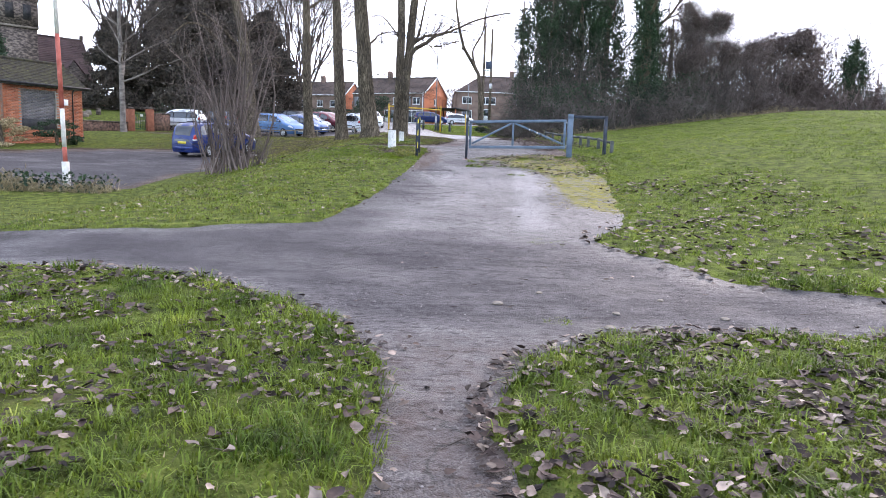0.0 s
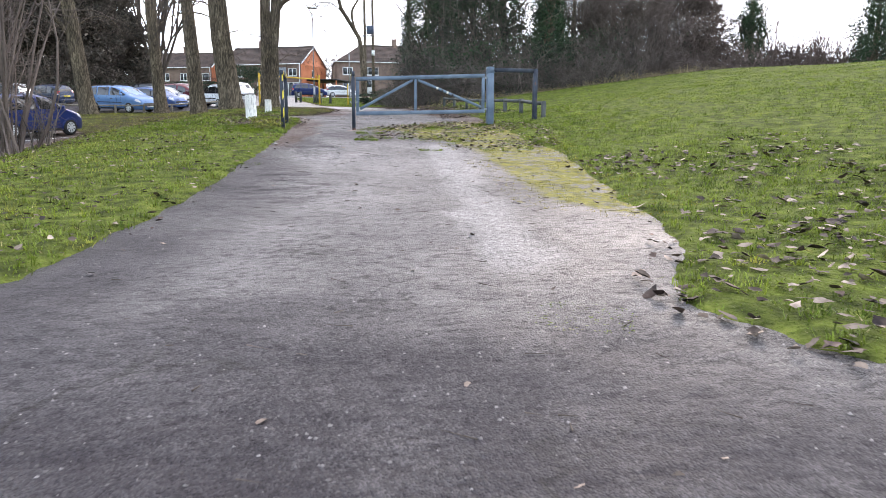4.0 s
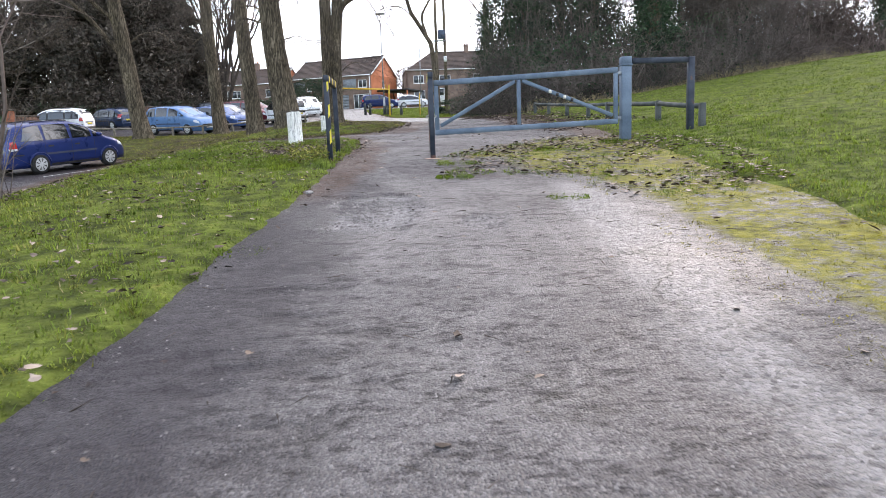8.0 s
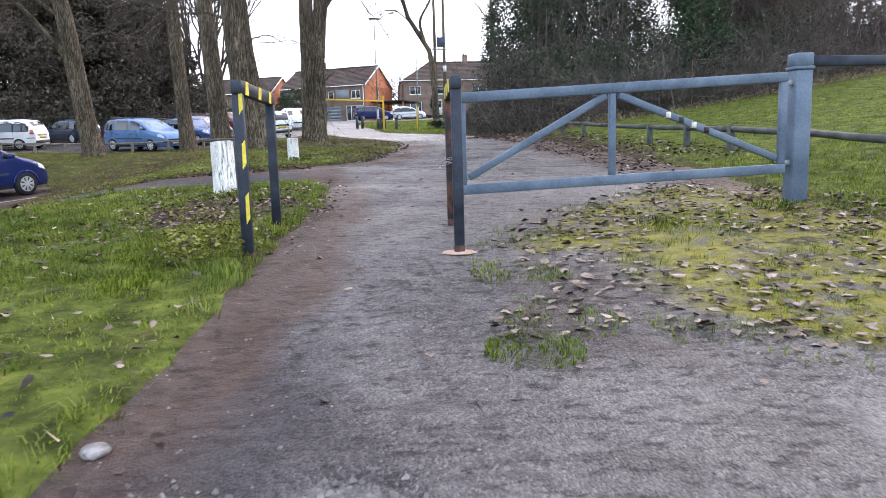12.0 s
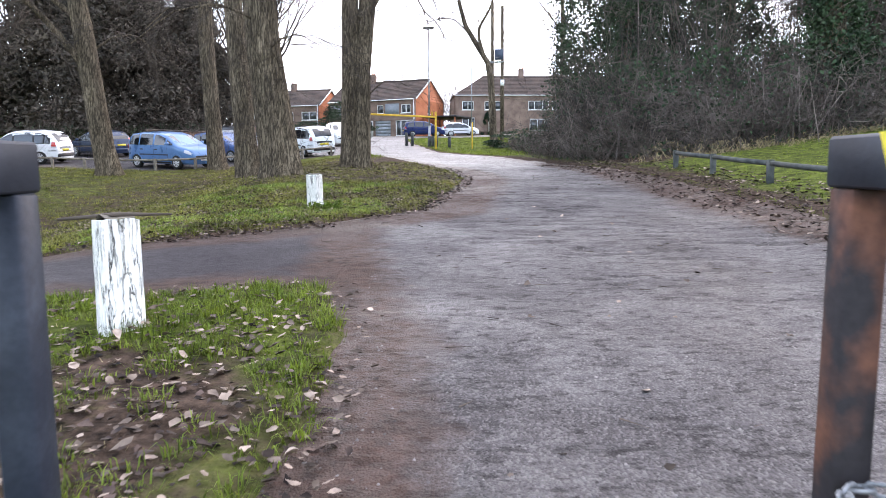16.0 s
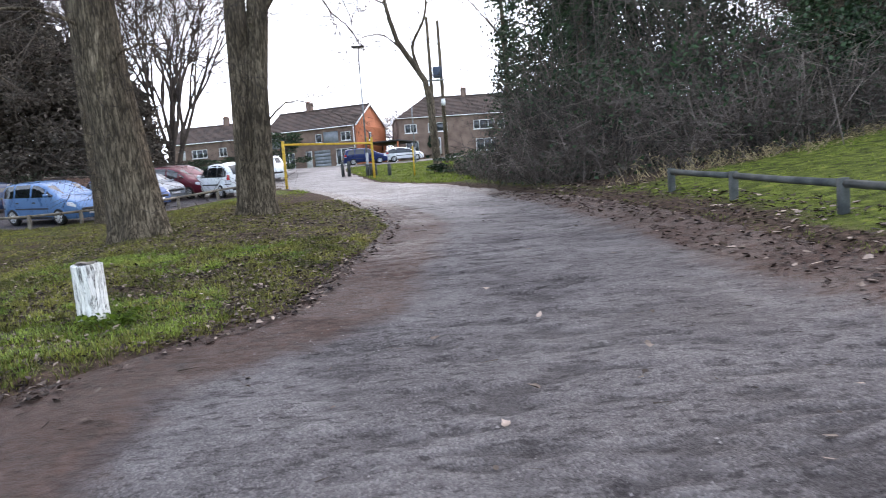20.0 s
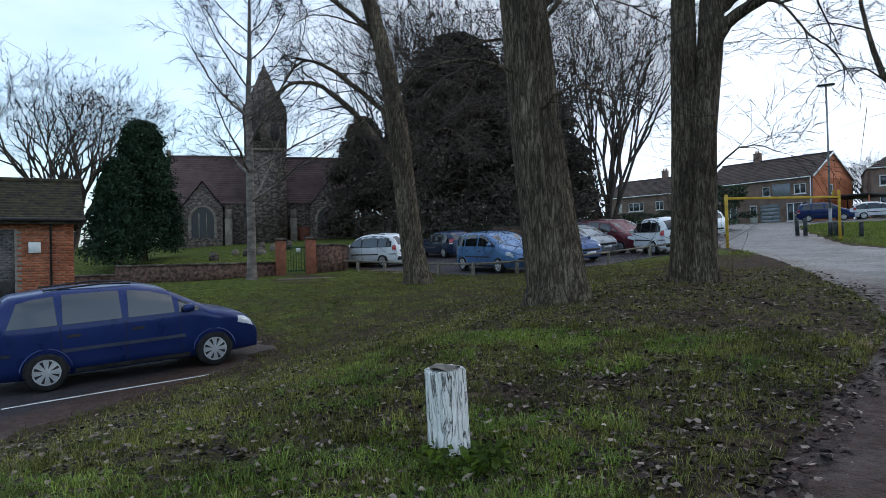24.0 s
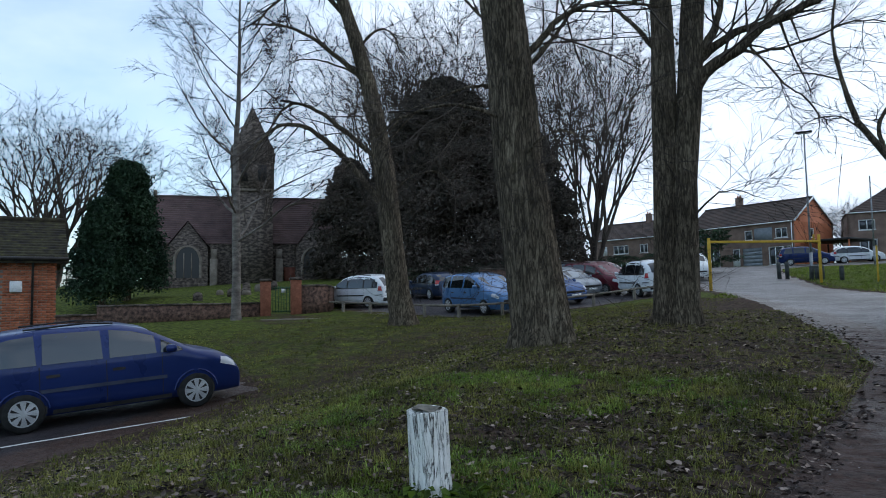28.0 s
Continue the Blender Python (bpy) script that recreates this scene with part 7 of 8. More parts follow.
def clump_shrub(name, x, y, hgt, wide, count, size, mat, seed, label, category, stem=True, taper=0.0, core=True, twigs=0):
    """An evergreen: short trunk, limbs, and many small leaves gathered in clumps of uneven outline."""
    rng = np.random.default_rng(seed)
    ob = thing(name, pose(x, y, lz(x, y)), label, category)
    clumps = max(14, int(count / 130))
    z = rng.uniform(0.06, 1.0, clumps) ** 0.85
    rr = wide * ((1 - z) ** 0.6 if taper else np.sqrt(np.clip(1 - (2 * z - 0.9) ** 2 * 0.75, 0.05, 1))) * rng.uniform(0.35, 1.0, clumps) ** 0.5
    az = rng.uniform(0, 2 * np.pi, clumps)
    c = np.stack([rr * np.cos(az), rr * np.sin(az), z * hgt], -1)
    per = count // clumps
    pts = (c[:, None] + np.stack([blob_points(rng, per, (wide * 0.26 * (1.15 - 0.6 * zz * bool(taper)), wide * 0.26 * (1.15 - 0.6 * zz * bool(taper)), hgt * 0.075)) for zz in z])).reshape(-1, 3)
    pts[:, 2] = np.maximum(pts[:, 2], 0.05)
    w = Geo()
    w.tube([(0, 0, -0.2), (0, 0, hgt * 0.5), (0, 0, hgt * 0.92)], [wide * 0.09, wide * 0.06, 0.02], 8, False)
    for p in c[::5]:
        w.tube([(0, 0, p[2] * 0.7), p * (0.4, 0.4, 0.85), p * (0.75, 0.75, 1)], [wide * 0.012, wide * 0.008, 0.01], 4, False)
    w.ob("trunk", bark, ob)
    Geo().leaves(pts, size * rng.uniform(0.6, 1.4, len(pts)), rng).ob("foliage", mat, ob)
    if twigs:
        o = pts[rng.integers(0, len(pts), twigs)] * (1, 1, 1)
        d = rng.normal(0, 0.55, (twigs, 3)) + o * np.array([0.16, 0.16, 0.06])
        Geo().strands(o, o + d * 0.5, o + d + (0, 0, -0.3), np.full(twigs, 0.012)).ob("dead_wood", twig_red, ob, "bare brown twigs")
    return ob


def yew_tree(x, y, hgt, wide, limbs, seed, label, name="yew_tree", mat=None, clear=0.05, power=0.75, size=0.34, shoots=45):
    """A dense evergreen cone: tiers of drooping limbs, hung with dark sprays and bare brown shoots."""
    rng = np.random.default_rng(seed)
    ob = thing(name, pose(x, y, lz(x, y)), label, "tree")
    u = clear + (1 - clear) * rng.uniform(0.0, 1.0, limbs) ** 0.8
    az = np.arange(limbs) * 2.4 + rng.normal(0, 0.3, limbs)
    out = wide * (1 - u) ** power * rng.uniform(0.78, 1.08, limbs) + 0.25
    a = np.stack([np.zeros(limbs), np.zeros(limbs), u * hgt * 0.97], -1)
    e = np.stack([np.cos(az) * out, np.sin(az) * out, u * hgt - 0.16 * out + 0.1], -1)
    m = a * 0.45 + e * 0.55 + np.array([0, 0, 0.06 * hgt]) * (1 - u)[:, None]
    w = Geo().tube([(0, 0, -0.2), (0.1, 0, hgt * 0.3), (0, 0.1, hgt * 0.95)], [wide * 0.1, wide * 0.08, 0.03], 10, False)
    w.ob("trunk", bark, ob, smooth=True)
    tagged(Geo().strands(a, m, e, 0.02 + 0.012 * out).ob("branchwork", twig_mat, ob, "dark drooping limbs"), kind="stuff")
    per = 330
    t = np.sqrt(rng.uniform(0.04, 1, (limbs, per, 1)))
    p = (1 - t) ** 2 * a[:, None] + 2 * t * (1 - t) * m[:, None] + t * t * e[:, None]
    p = p + rng.normal(size=p.shape) * (0.2 + 0.12 * out)[:, None, None] * np.array([1, 1, 0.55]) * (1.15 - 0.6 * t)
    p[..., 2] -= np.abs(rng.normal(0, 0.3, p.shape[:2]))
    p = p.reshape(-1, 3)
    p[:, 2] = np.maximum(p[:, 2], 0.4)
    Geo().leaves(p, size * rng.uniform(0.5, 1.4, len(p)), rng, 0.0, 0.42).ob("foliage", mat or yew_mat, ob, "dark hanging sprays")
    if not shoots:
        return ob
    k = limbs * shoots
    o = p[rng.integers(0, len(p), k)]
    d = rng.normal(0, 0.4, (k, 3)) + o * np.array([0.12, 0.12, 0.0]) + (0, 0, -0.25)
    Geo().strands(o, o + d * 0.5 + (0, 0, 0.1), o + d, np.full(k, 0.011)).ob("dead_wood", twig_red, ob, "bare brown twigs")
    return ob


yew_tree(-33.4, 29.4, 5.9, 1.9, 150, 61, "dense dark green conifer in the churchyard", "conifer", conifer_mat, 0.2, 0.8, 0.2, 0)
yew_tree(-34.4, 31.6, 8.0, 2.1, 170, 62, "tall dark green conifer behind another", "conifer", conifer_mat, 0.14, 0.6, 0.2, 0)
yew_tree(-25.5, 52.5, 15.6, 8.4, 300, 63, "huge dark rounded yew tree by the car park", power=0.5)
yew_tree(-33.0, 50.5, 9.5, 4.4, 110, 64, "dark yew tree beside the church")
yew_tree(-19.5, 55.5, 11.5, 5.2, 150, 65, "dark yew tree behind the parked cars")
clump_shrub("holly_bush", -8.2, 62.0, 3.2, 2.2, 5000, 0.16, ivy_mat, 66, "dark evergreen bush beside the road", "shrub")
clump_shrub("shrub", -20.5, 15.8, 1.3, 1.1, 2500, 0.1, ivy_mat, 67, "dark green bush beside the brick hut", "shrub")
clump_shrub("shrub", -22.0, 13.6, 1.5, 1.2, 2500, 0.1, dry_mat, 68, "pale dry bush before the brick hut", "shrub")
clump_shrub("shrub", 6.2, 90.0, 3.0, 0.7, 2200, 0.14, conifer_mat, 69, "narrow dark conifer in a front garden", "shrub", taper=1)
clump_shrub("shrub", 4.3, 44.2, 1.0, 1.6, 3000, 0.13, ivy_mat, 70, "low dark ivy clump at the foot of a tree", "shrub")
clump_shrub("hedge", -10.5, 58.5, 1.6, 2.2, 5000, 0.13, ivy_mat, 71, "clipped dark hedge at the back of the car park", "hedge")
clump_shrub("hedge", -14.0, 60.5, 1.5, 2.2, 5000, 0.13, ivy_mat, 72, "clipped dark hedge before the terraced houses", "hedge")


def ivy_tree(x, y, hgt, r, wide, count, seed, label, limbs=6, top=1.0, lean=(0, 0)):
    """A bare tree whose trunk and lower limbs are thick with ivy."""
    rng = np.random.default_rng(seed)
    ob = thing("ivy_clad_tree", pose(x, y, lz(x, y)), label, "tree", "ivy-clad trees")
    wood, fine = grow_tree(seed, hgt, r, limbs=limbs, clear=0.3, spread=0.6, twigs=5, lean=lean, sides=9)
    for piece, g in wood:
        g.ob(piece, bark, ob, smooth=True)
    fine.ob("crown", twig_mat, ob, "bare winter twigs")
    per = 45
    k = int(count * 1.5) // per
    z = rng.uniform(0.0, top, k)
    rr = wide * (0.8 + 0.2 * np.sin(z * 9 + seed) * np.sin(z * 4.3 + 1)) * (1.05 - 0.62 * z ** 2) * np.sqrt(rng.uniform(0.1, 1.0, k))
    az = rng.uniform(0, 2 * np.pi, k)
    rr *= 1 + 0.3 * np.sin(az * 3 + z * 11 + seed)
    c = np.stack([rr * np.cos(az) + lean[0] * hgt * z, rr * np.sin(az) + lean[1] * hgt * z, z * hgt * 0.85], -1)
    ball = rng.normal(size=(k, per, 3)) * np.array([0.2, 0.2, 0.26]) * rng.uniform(0.6, 1.35, (k, 1, 1))
    pts = (c[:, None] + ball).reshape(-1, 3)
    pts[:, 2] = np.maximum(pts[:, 2], 0.03)
    Geo().leaves(pts, 0.105 * rng.uniform(0.6, 1.5, len(pts)), rng, 0.0, 0.8).ob("ivy", ivy_mat, ob, "glossy dark ivy")
    return ob


ivy_tree(7.0, 28.5, 14, 0.35, 2.9, 32000, 81, "tall tree smothered in dark ivy", 7)
ivy_tree(8.6, 27.0, 12, 0.28, 2.2, 16000, 181, "ivy-smothered tree deep in the thicket", 5)
ivy_tree(9.8, 25.0, 11, 0.28, 1.9, 15000, 82, "ivy-covered tree in the thicket", 8)
ivy_tree(6.3, 25.2, 9, 0.2, 1.7, 11000, 184, "dark ivy-covered tree beside the track", 4)
ivy_tree(11.2, 20.7, 14, 0.42, 1.05, 13000, 83, "stout ivy-wrapped tree with spreading bare limbs", 11, 0.85)
ivy_tree(5.6, 34.0, 11, 0.2, 0.8, 4500, 85, "thin ivy-clad tree beside the track", 5)
ivy_tree(29.5, 31.0, 7.0, 0.3, 1.6, 8000, 87, "rounded ivy-covered hedgerow tree", 6)
ivy_tree(37, 28, 7, 0.3, 2.0, 8000, 88, "ivy-covered hedgerow tree beyond the meadow", 6)
clump_shrub("shrub", 13.6, 23.6, 7.2, 2.2, 1600, 0.12, bramble_mat, 189, "tall bare grey-brown shrub behind the brambles", "shrub", twigs=9000)
clump_shrub("shrub", 16.8, 25.4, 6.2, 2.0, 1400, 0.12, bramble_mat, 190, "bare grey-brown shrub at the edge of the meadow", "shrub", twigs=7000)
clump_shrub("shrub", 20.6, 28.4, 5.0, 1.9, 1500, 0.12, twig_red, 191, "brown bare shrub in the hedgerow", "shrub", twigs=6000)
clump_shrub("shrub", 24.6, 31.0, 6.6, 2.4, 9000, 0.2, twig_red, 89, "tall brown shrub with dead leaves in the hedgerow", "shrub", twigs=5000)


def thicket(name, path, hgt, wide, stems, leaves, seed, label, mat, stout=1.0):
    """A tangle of arching stems along a line, with side twigs and scattered leaves."""
    rng = np.random.default_rng(seed)
    p = np.array(path, float)
    seg = np.r_[0, np.cumsum(np.hypot(*np.diff(p, axis=0).T))]

    def along(k):
        s = rng.uniform(0, seg[-1], k)
        return np.stack([np.interp(s, seg, p[:, 0]) + rng.normal(0, wide * 0.4, k), np.interp(s, seg, p[:, 1]) + rng.normal(0, wide * 0.4, k)], -1)

    b = along(stems)
    z = land(b[:, 0], b[:, 1])
    up = hgt * rng.uniform(0.25, 1.0, stems) ** 1.3 * (0.8 + 0.5 * vnoise(b[:, 0] * 0.55, b[:, 1] * 0.55, seed))
    az = rng.uniform(0, 2 * np.pi, stems)
    out = rng.uniform(0.3, 1.25, stems) * hgt * 0.55
    p0 = np.column_stack([b, z - 0.05])
    wb = rng.normal(0, 0.09 * hgt, (stems, 2))
    p1 = np.column_stack([b[:, 0] + np.cos(az) * out * 0.4 + wb[:, 0], b[:, 1] + np.sin(az) * out * 0.4 + wb[:, 1], z + up * rng.uniform(0.55, 0.95, stems)])
    p2 = np.column_stack([b[:, 0] + np.cos(az) * out, b[:, 1] + np.sin(az) * out, z + up * rng.uniform(0.25, 1.1, stems)])
    g = Geo().strands(p0, p1, p2, stout * rng.uniform(0.004, 0.015, stems))
    k = stems * 5
    i = rng.integers(0, stems, k)
    u = rng.uniform(0.2, 1, (k, 1))
    o = np.where(u < 0.5, p0[i] + (p1[i] - p0[i]) * u * 2, p1[i] + (p2[i] - p1[i]) * (u * 2 - 1))
    d = rng.normal(0, 0.35, (k, 3)) * hgt * 0.35 + (0, 0, -0.05)
    g.strands(o, o + d * 0.5 + (0, 0, 0.05), o + d, stout * rng.uniform(0.004, 0.009, k))
    ob = g.ob(name, mat)
    tagged(ob, label, "thicket", kind="stuff")
    if leaves:
        b = along(leaves)
        z = land(b[:, 0], b[:, 1])
        q = np.column_stack([b, z + rng.uniform(0, 1, leaves) ** 1.6 * hgt * 0.85])
        lf = Geo().leaves(q, rng.uniform(0.06, 0.16, leaves), rng).ob(name + "_leaves", ivy_mat)
        tagged(lf, "evergreen leaves among the " + label.split(" ", 1)[1], "foliage", kind="stuff")


thicket("bramble_thicket", [(5.0, 27), (5.6, 21), (7.5, 19.2), (11, 19.6), (15, 21.4)], 3.4, 1.8, 2900, 9000, 91, "tangled bare bramble and thorn thicket", bramble_mat)
thicket("scrub", [(5.2, 24), (8, 23), (11, 23), (14, 23), (18, 25)], 8.0, 2.0, 1500, 3000, 92, "tall bare scrub under ivy-clad trees", bramble_mat)
thicket("dead_bracken", [(5.0, 17.6), (8, 17.2), (12, 18.3), (17, 20.5), (24, 23)], 0.55, 0.8, 900, 0, 93, "dry pale bracken and dead grass", dry_mat)
thicket("verge_scrub", [(4.4, 43), (4.6, 36), (4.2, 30), (4.6, 24)], 1.5, 0.8, 900, 2500, 94, "low dark scrub beside the track", bramble_mat)
thicket("hedgerow", [(16, 27), (26, 30), (40, 30), (62, 25)], 4.6, 1.8, 3200, 5000, 95, "brown bare hedgerow beyond the meadow", twig_red, 3.0)
thicket("hedgerow", [(14, 30), (30, 35), (48, 34), (70, 29)], 7.0, 2.5, 1400, 3000, 96, "tall bare hedgerow beyond the meadow", twig_red, 2.5)
thicket("hut_weeds", [(-13.5, -1.4), (-12, -1.6), (-9.8, -1.6)], 0.6, 0.4, 700, 700, 97, "dry weeds and brambles beside the car park", dry_mat)
thicket("yard_shrubs", [(-25, 41), (-20.5, 46), (-17, 51)], 2.0, 1.0, 700, 3000, 98, "dark shrubs behind the churchyard wall", bramble_mat)


def far_woods(seed, az0, az1, dist, hgt, count):
    rng = np.random.default_rng(seed)
    a = rng.uniform(az0, az1, count)
    d = dist * rng.uniform(0.85, 1.2, count)
    x, y = np.sin(a) * d, 10 + np.cos(a) * d
    z = land(x, y)
    top = hgt * (0.7 + 0.3 * np.sin(a * 23 + 1) * np.sin(a * 51)) * rng.uniform(0.5, 1.0, count)
    p0, p2 = np.column_stack([x, y, z]), np.column_stack([x + rng.normal(0, 1.2, count), y, z + top])
    g = Geo().strands(p0, (p0 + p2) / 2 + rng.normal(0, 0.4, (count, 3)), p2, np.full(count, 0.12))
    k = count * 5
    i = rng.integers(0, count, k)
    o = p0[i] + (p2[i] - p0[i]) * rng.uniform(0.2, 1, (k, 1))
    e = rng.normal(0, 1.3, (k, 3)) + (0, 0, 0.9)
    g.strands(o, o + e * 0.5, o + e, np.full(k, 0.05))
    tagged(g.ob("far_woods", twig_red), "distant bare woods on the skyline", "woods", kind="stuff")


far_woods(5, -1.9, 1.9, 150, 8, 2000)


# ---- grass, leaves and litter on the ground ----
def scatter(rng, k, x0, x1, y0, y1, keep):
    x, y = rng.uniform(x0, x1, k), rng.uniform(y0, y1, k)
    m = keep(x, y)
    return x[m], y[m]


def on_grass(lo=0.0, hi=99.0, patch=0.0):
    def f(x, y):
        sd = paved(x, y) + 0.07 * ripple(x, y, 2.6)
        ok = (sd > lo) & (sd < hi)
        if patch:
            ok &= ripple(x, y, 1.9, 4.0) + 0.5 * ripple(x, y, 5.5, 1.0) > patch - 1
        return ok
    return f


def off_bare(x, y):
    """Away from the trodden earth at the corner of the side path."""
    return np.hypot((x + 2.1) / 0.95, (y - 2.2) / 1.15) + 0.35 * ripple(x, y, 3.3, 2.0) > 0.85


def blades(name, spots, tall, wide, mat, seed, label, lean=0.85, shape=None, simple=False):
    """Grass blades, each a bent sliver with its own turn and length."""
    x, y = spots
    rng = np.random.default_rng(seed)
    k = len(x)
    z = np.maximum(ground_z(x, y), road_z(x, y)) - 0.006
    a = rng.uniform(0, 2 * np.pi, k)
    tuft = 0.65 + 0.5 * np.clip(ripple(x, y, 3.1, 7.0) + 0.4 * ripple(x, y, 9.0, 3.0), -0.8, 1)
    hgt = tall * rng.uniform(0.45, 1.25, k) * tuft
    if shape is not None:
        hgt = hgt * shape
    w = wide * rng.uniform(0.6, 1.3, k)
    b = rng.uniform(0.1, 1.0, k) * lean
    sx, sy = np.cos(a), np.sin(a)
    bx, by = -sy, sx
    p = np.column_stack([x, y, z])
    side = np.column_stack([sx * w, sy * w, np.zeros(k)])
    mid = p + np.column_stack([bx * b * hgt * 0.35, by * b * hgt * 0.35, hgt * 0.6])
    tip = p + np.column_stack([bx * b * hgt, by * b * hgt, hgt * (1 - 0.35 * b)])
    if simple:
        ob = Geo().add(np.stack([p - side, p + side, tip], 1).reshape(-1, 3), (np.arange(k)[:, None] * 3 + np.array([0, 1, 2, 2]))).ob(name, mat)
        return tagged(ob, label, "grass", kind="stuff")
    v = np.stack([p - side, p + side, mid + side * 0.7, mid - side * 0.7, tip], 1).reshape(-1, 3)
    f = np.array([(0, 1, 2, 3), (3, 2, 4, 4)])
    ob = Geo().add(v, (np.arange(k)[:, None, None] * 5 + f).reshape(-1, 4)).ob(name, mat)
    return tagged(ob, label, "grass", kind="stuff")


rng = np.random.default_rng(7)
# the start: both corners of the crossing paths
near = on_grass(0.0, 4.0)
blades("grass", scatter(rng, 90000, -5.5, 3.6, -20, -13.6, lambda x, y: near(x, y)), 0.06, 0.0048, blade_mat, 1, "green grass blades on the near verges", 1.3)
blades("grass", scatter(rng, 130000, -7.5, 6.5, -13.6, 4.6, lambda x, y: on_grass(0.0, 3.6)(x, y) & off_bare(x, y)), 0.045, 0.0042, blade_mat, 2, "green grass blades along the track", 1.3)
blades("grass", scatter(rng, 130000, -8.5, 0, 5.0, 20, lambda x, y: on_grass(0.0, 7.5, 0.55)(x, y)), 0.04, 0.0035, blade_dull, 3, "short shaded grass blades on the bank", 1.3, simple=True)
blades("grass", scatter(rng, 80000, -20, -3, -11, 33, lambda x, y: on_grass(0.3, 30, 0.3)(x, y)), 0.08, 0.010, blade_dull, 4, "coarse grass blades on the lower bank", 1.3, simple=True)
blades("grass", scatter(rng, 110000, 2.5, 17, -14, 18, lambda x, y: on_grass(0.3, 30)(x, y)), 0.05, 0.008, blade_mat, 5, "green grass blades on the meadow", 1.2, simple=True)
blades("grass", scatter(rng, 60000, 8, 34, -8, 26, lambda x, y: on_grass(0.3, 60)(x, y)), 0.065, 0.014, blade_mat, 6, "green grass blades on the upper meadow", 1.2, simple=True)
blades("grass", scatter(rng, 26000, -4, 6, 32, 66, lambda x, y: on_grass(0.1, 30)(x, y)), 0.14, 0.018, blade_mat, 8, "green grass blades on the mound", simple=True)
blades("dry_grass", scatter(rng, 50000, -9, 0, 5.0, 24, on_grass(0.0, 9)), 0.06, 0.0032, dry_mat, 10, "straw-coloured dead grass on the bank", 1.4, simple=True)
blades("dry_grass", scatter(rng, 12000, -7.5, 8, -20, 4.6, on_grass(0.0, 5)), 0.06, 0.0045, dry_mat, 11, "straw-coloured dead grass in the verges", 1.4, simple=True)
# tufts along the edges of the tarmac
blades("grass_tufts", scatter(rng, 200000, -7, 5, -19, 20, on_grass(-0.03, 0.13)), 0.07, 0.004, blade_mat, 9, "longer grass tufts along the tarmac edge", 1.2, simple=True)


def tussocks(name, spots, per, r, tall, wide, mat, seed, label, splay=0.9, simple=False):
    """Grass in tufts: blades that spring from one root and splay outwards."""
    rng = np.random.default_rng(seed)
    cx, cy = spots
    k = len(cx) * per
    size = np.repeat(rng.uniform(0.5, 1.35, len(cx)), per)
    a = rng.uniform(0, 2 * np.pi, k)
    d = np.sqrt(rng.uniform(0, 1, k))
    x, y = np.repeat(cx, per) + np.cos(a) * d * r * size, np.repeat(cy, per) + np.sin(a) * d * r * size
    z = np.maximum(ground_z(x, y), road_z(x, y)) - 0.006
    a = a + rng.normal(0, 0.7, k)
    hgt = tall * size * rng.uniform(0.45, 1.2, k)
    w = wide * rng.uniform(0.6, 1.3, k)
    b = np.clip(splay * (0.25 + 0.75 * d) * rng.uniform(0.3, 1.3, k), 0, 1.25)
    ox, oy = np.cos(a), np.sin(a)
    p = np.column_stack([x, y, z])
    sd = np.column_stack([-oy * w, ox * w, np.zeros(k)])
    mid = p + np.column_stack([ox * b * hgt * 0.4, oy * b * hgt * 0.4, hgt * 0.6])
    tip = p + np.column_stack([ox * b * hgt * 1.1, oy * b * hgt * 1.1, hgt * (1 - 0.5 * b)])
    if simple:
        ob = Geo().add(np.stack([p - sd, p + sd, tip], 1).reshape(-1, 3), (np.arange(k)[:, None] * 3 + np.array([0, 1, 2, 2]))).ob(name, mat)
        return tagged(ob, label, "grass", kind="stuff")
    v = np.stack([p - sd, p + sd, mid + sd * 0.7, mid - sd * 0.7, tip], 1).reshape(-1, 3)
    f = np.array([(0, 1, 2, 3), (3, 2, 4, 4)])
    ob = Geo().add(v, (np.arange(k)[:, None, None] * 5 + f).reshape(-1, 4)).ob(name, mat)
    return tagged(ob, label, "grass", kind="stuff")


def clumped(lo, hi, cut, s=1.0):
    return lambda x, y: on_grass(lo, hi)(x, y) & (ripple(x, y, 2.4 * s, 11.0) + 0.7 * ripple(x, y, 6.0 * s, 5.0) > cut)


tussocks("grass", scatter(rng, 7000, -5.5, 0.6, 6.5, 14.5, clumped(0.02, 7, -0.35)), 16, 0.06, 0.085, 0.0026, blade_dull, 401, "tufted green grass on the near bank", 1.3)
tussocks("grass", scatter(rng, 6500, -9, 0.5, 12, 25, clumped(0.05, 9, -0.3)), 11, 0.08, 0.09, 0.0045, blade_dull, 402, "tufted green grass on the bank under the trees", 1.3, simple=True)
tussocks("grass", scatter(rng, 4200, -4.6, 3.4, -19.4, -13.4, clumped(0.0, 4, -0.1)), 26, 0.07, 0.10, 0.0042, blade_mat, 403, "tufted green grass at the path corners", 1.35)
tussocks("grass", scatter(rng, 5200, -7.5, 6.5, -13.4, 5.0, lambda x, y: clumped(0.0, 4, -0.3)(x, y) & off_bare(x, y)), 15, 0.07, 0.075, 0.004, blade_mat, 404, "tufted green grass along the track", 1.3)
tussocks("grass", scatter(rng, 6500, 2.4, 12, -15, 8, clumped(0.1, 12, -0.15, 0.8)), 9, 0.09, 0.085, 0.006, blade_mat, 410, "tufted bright grass on the meadow", 1.3, simple=True)
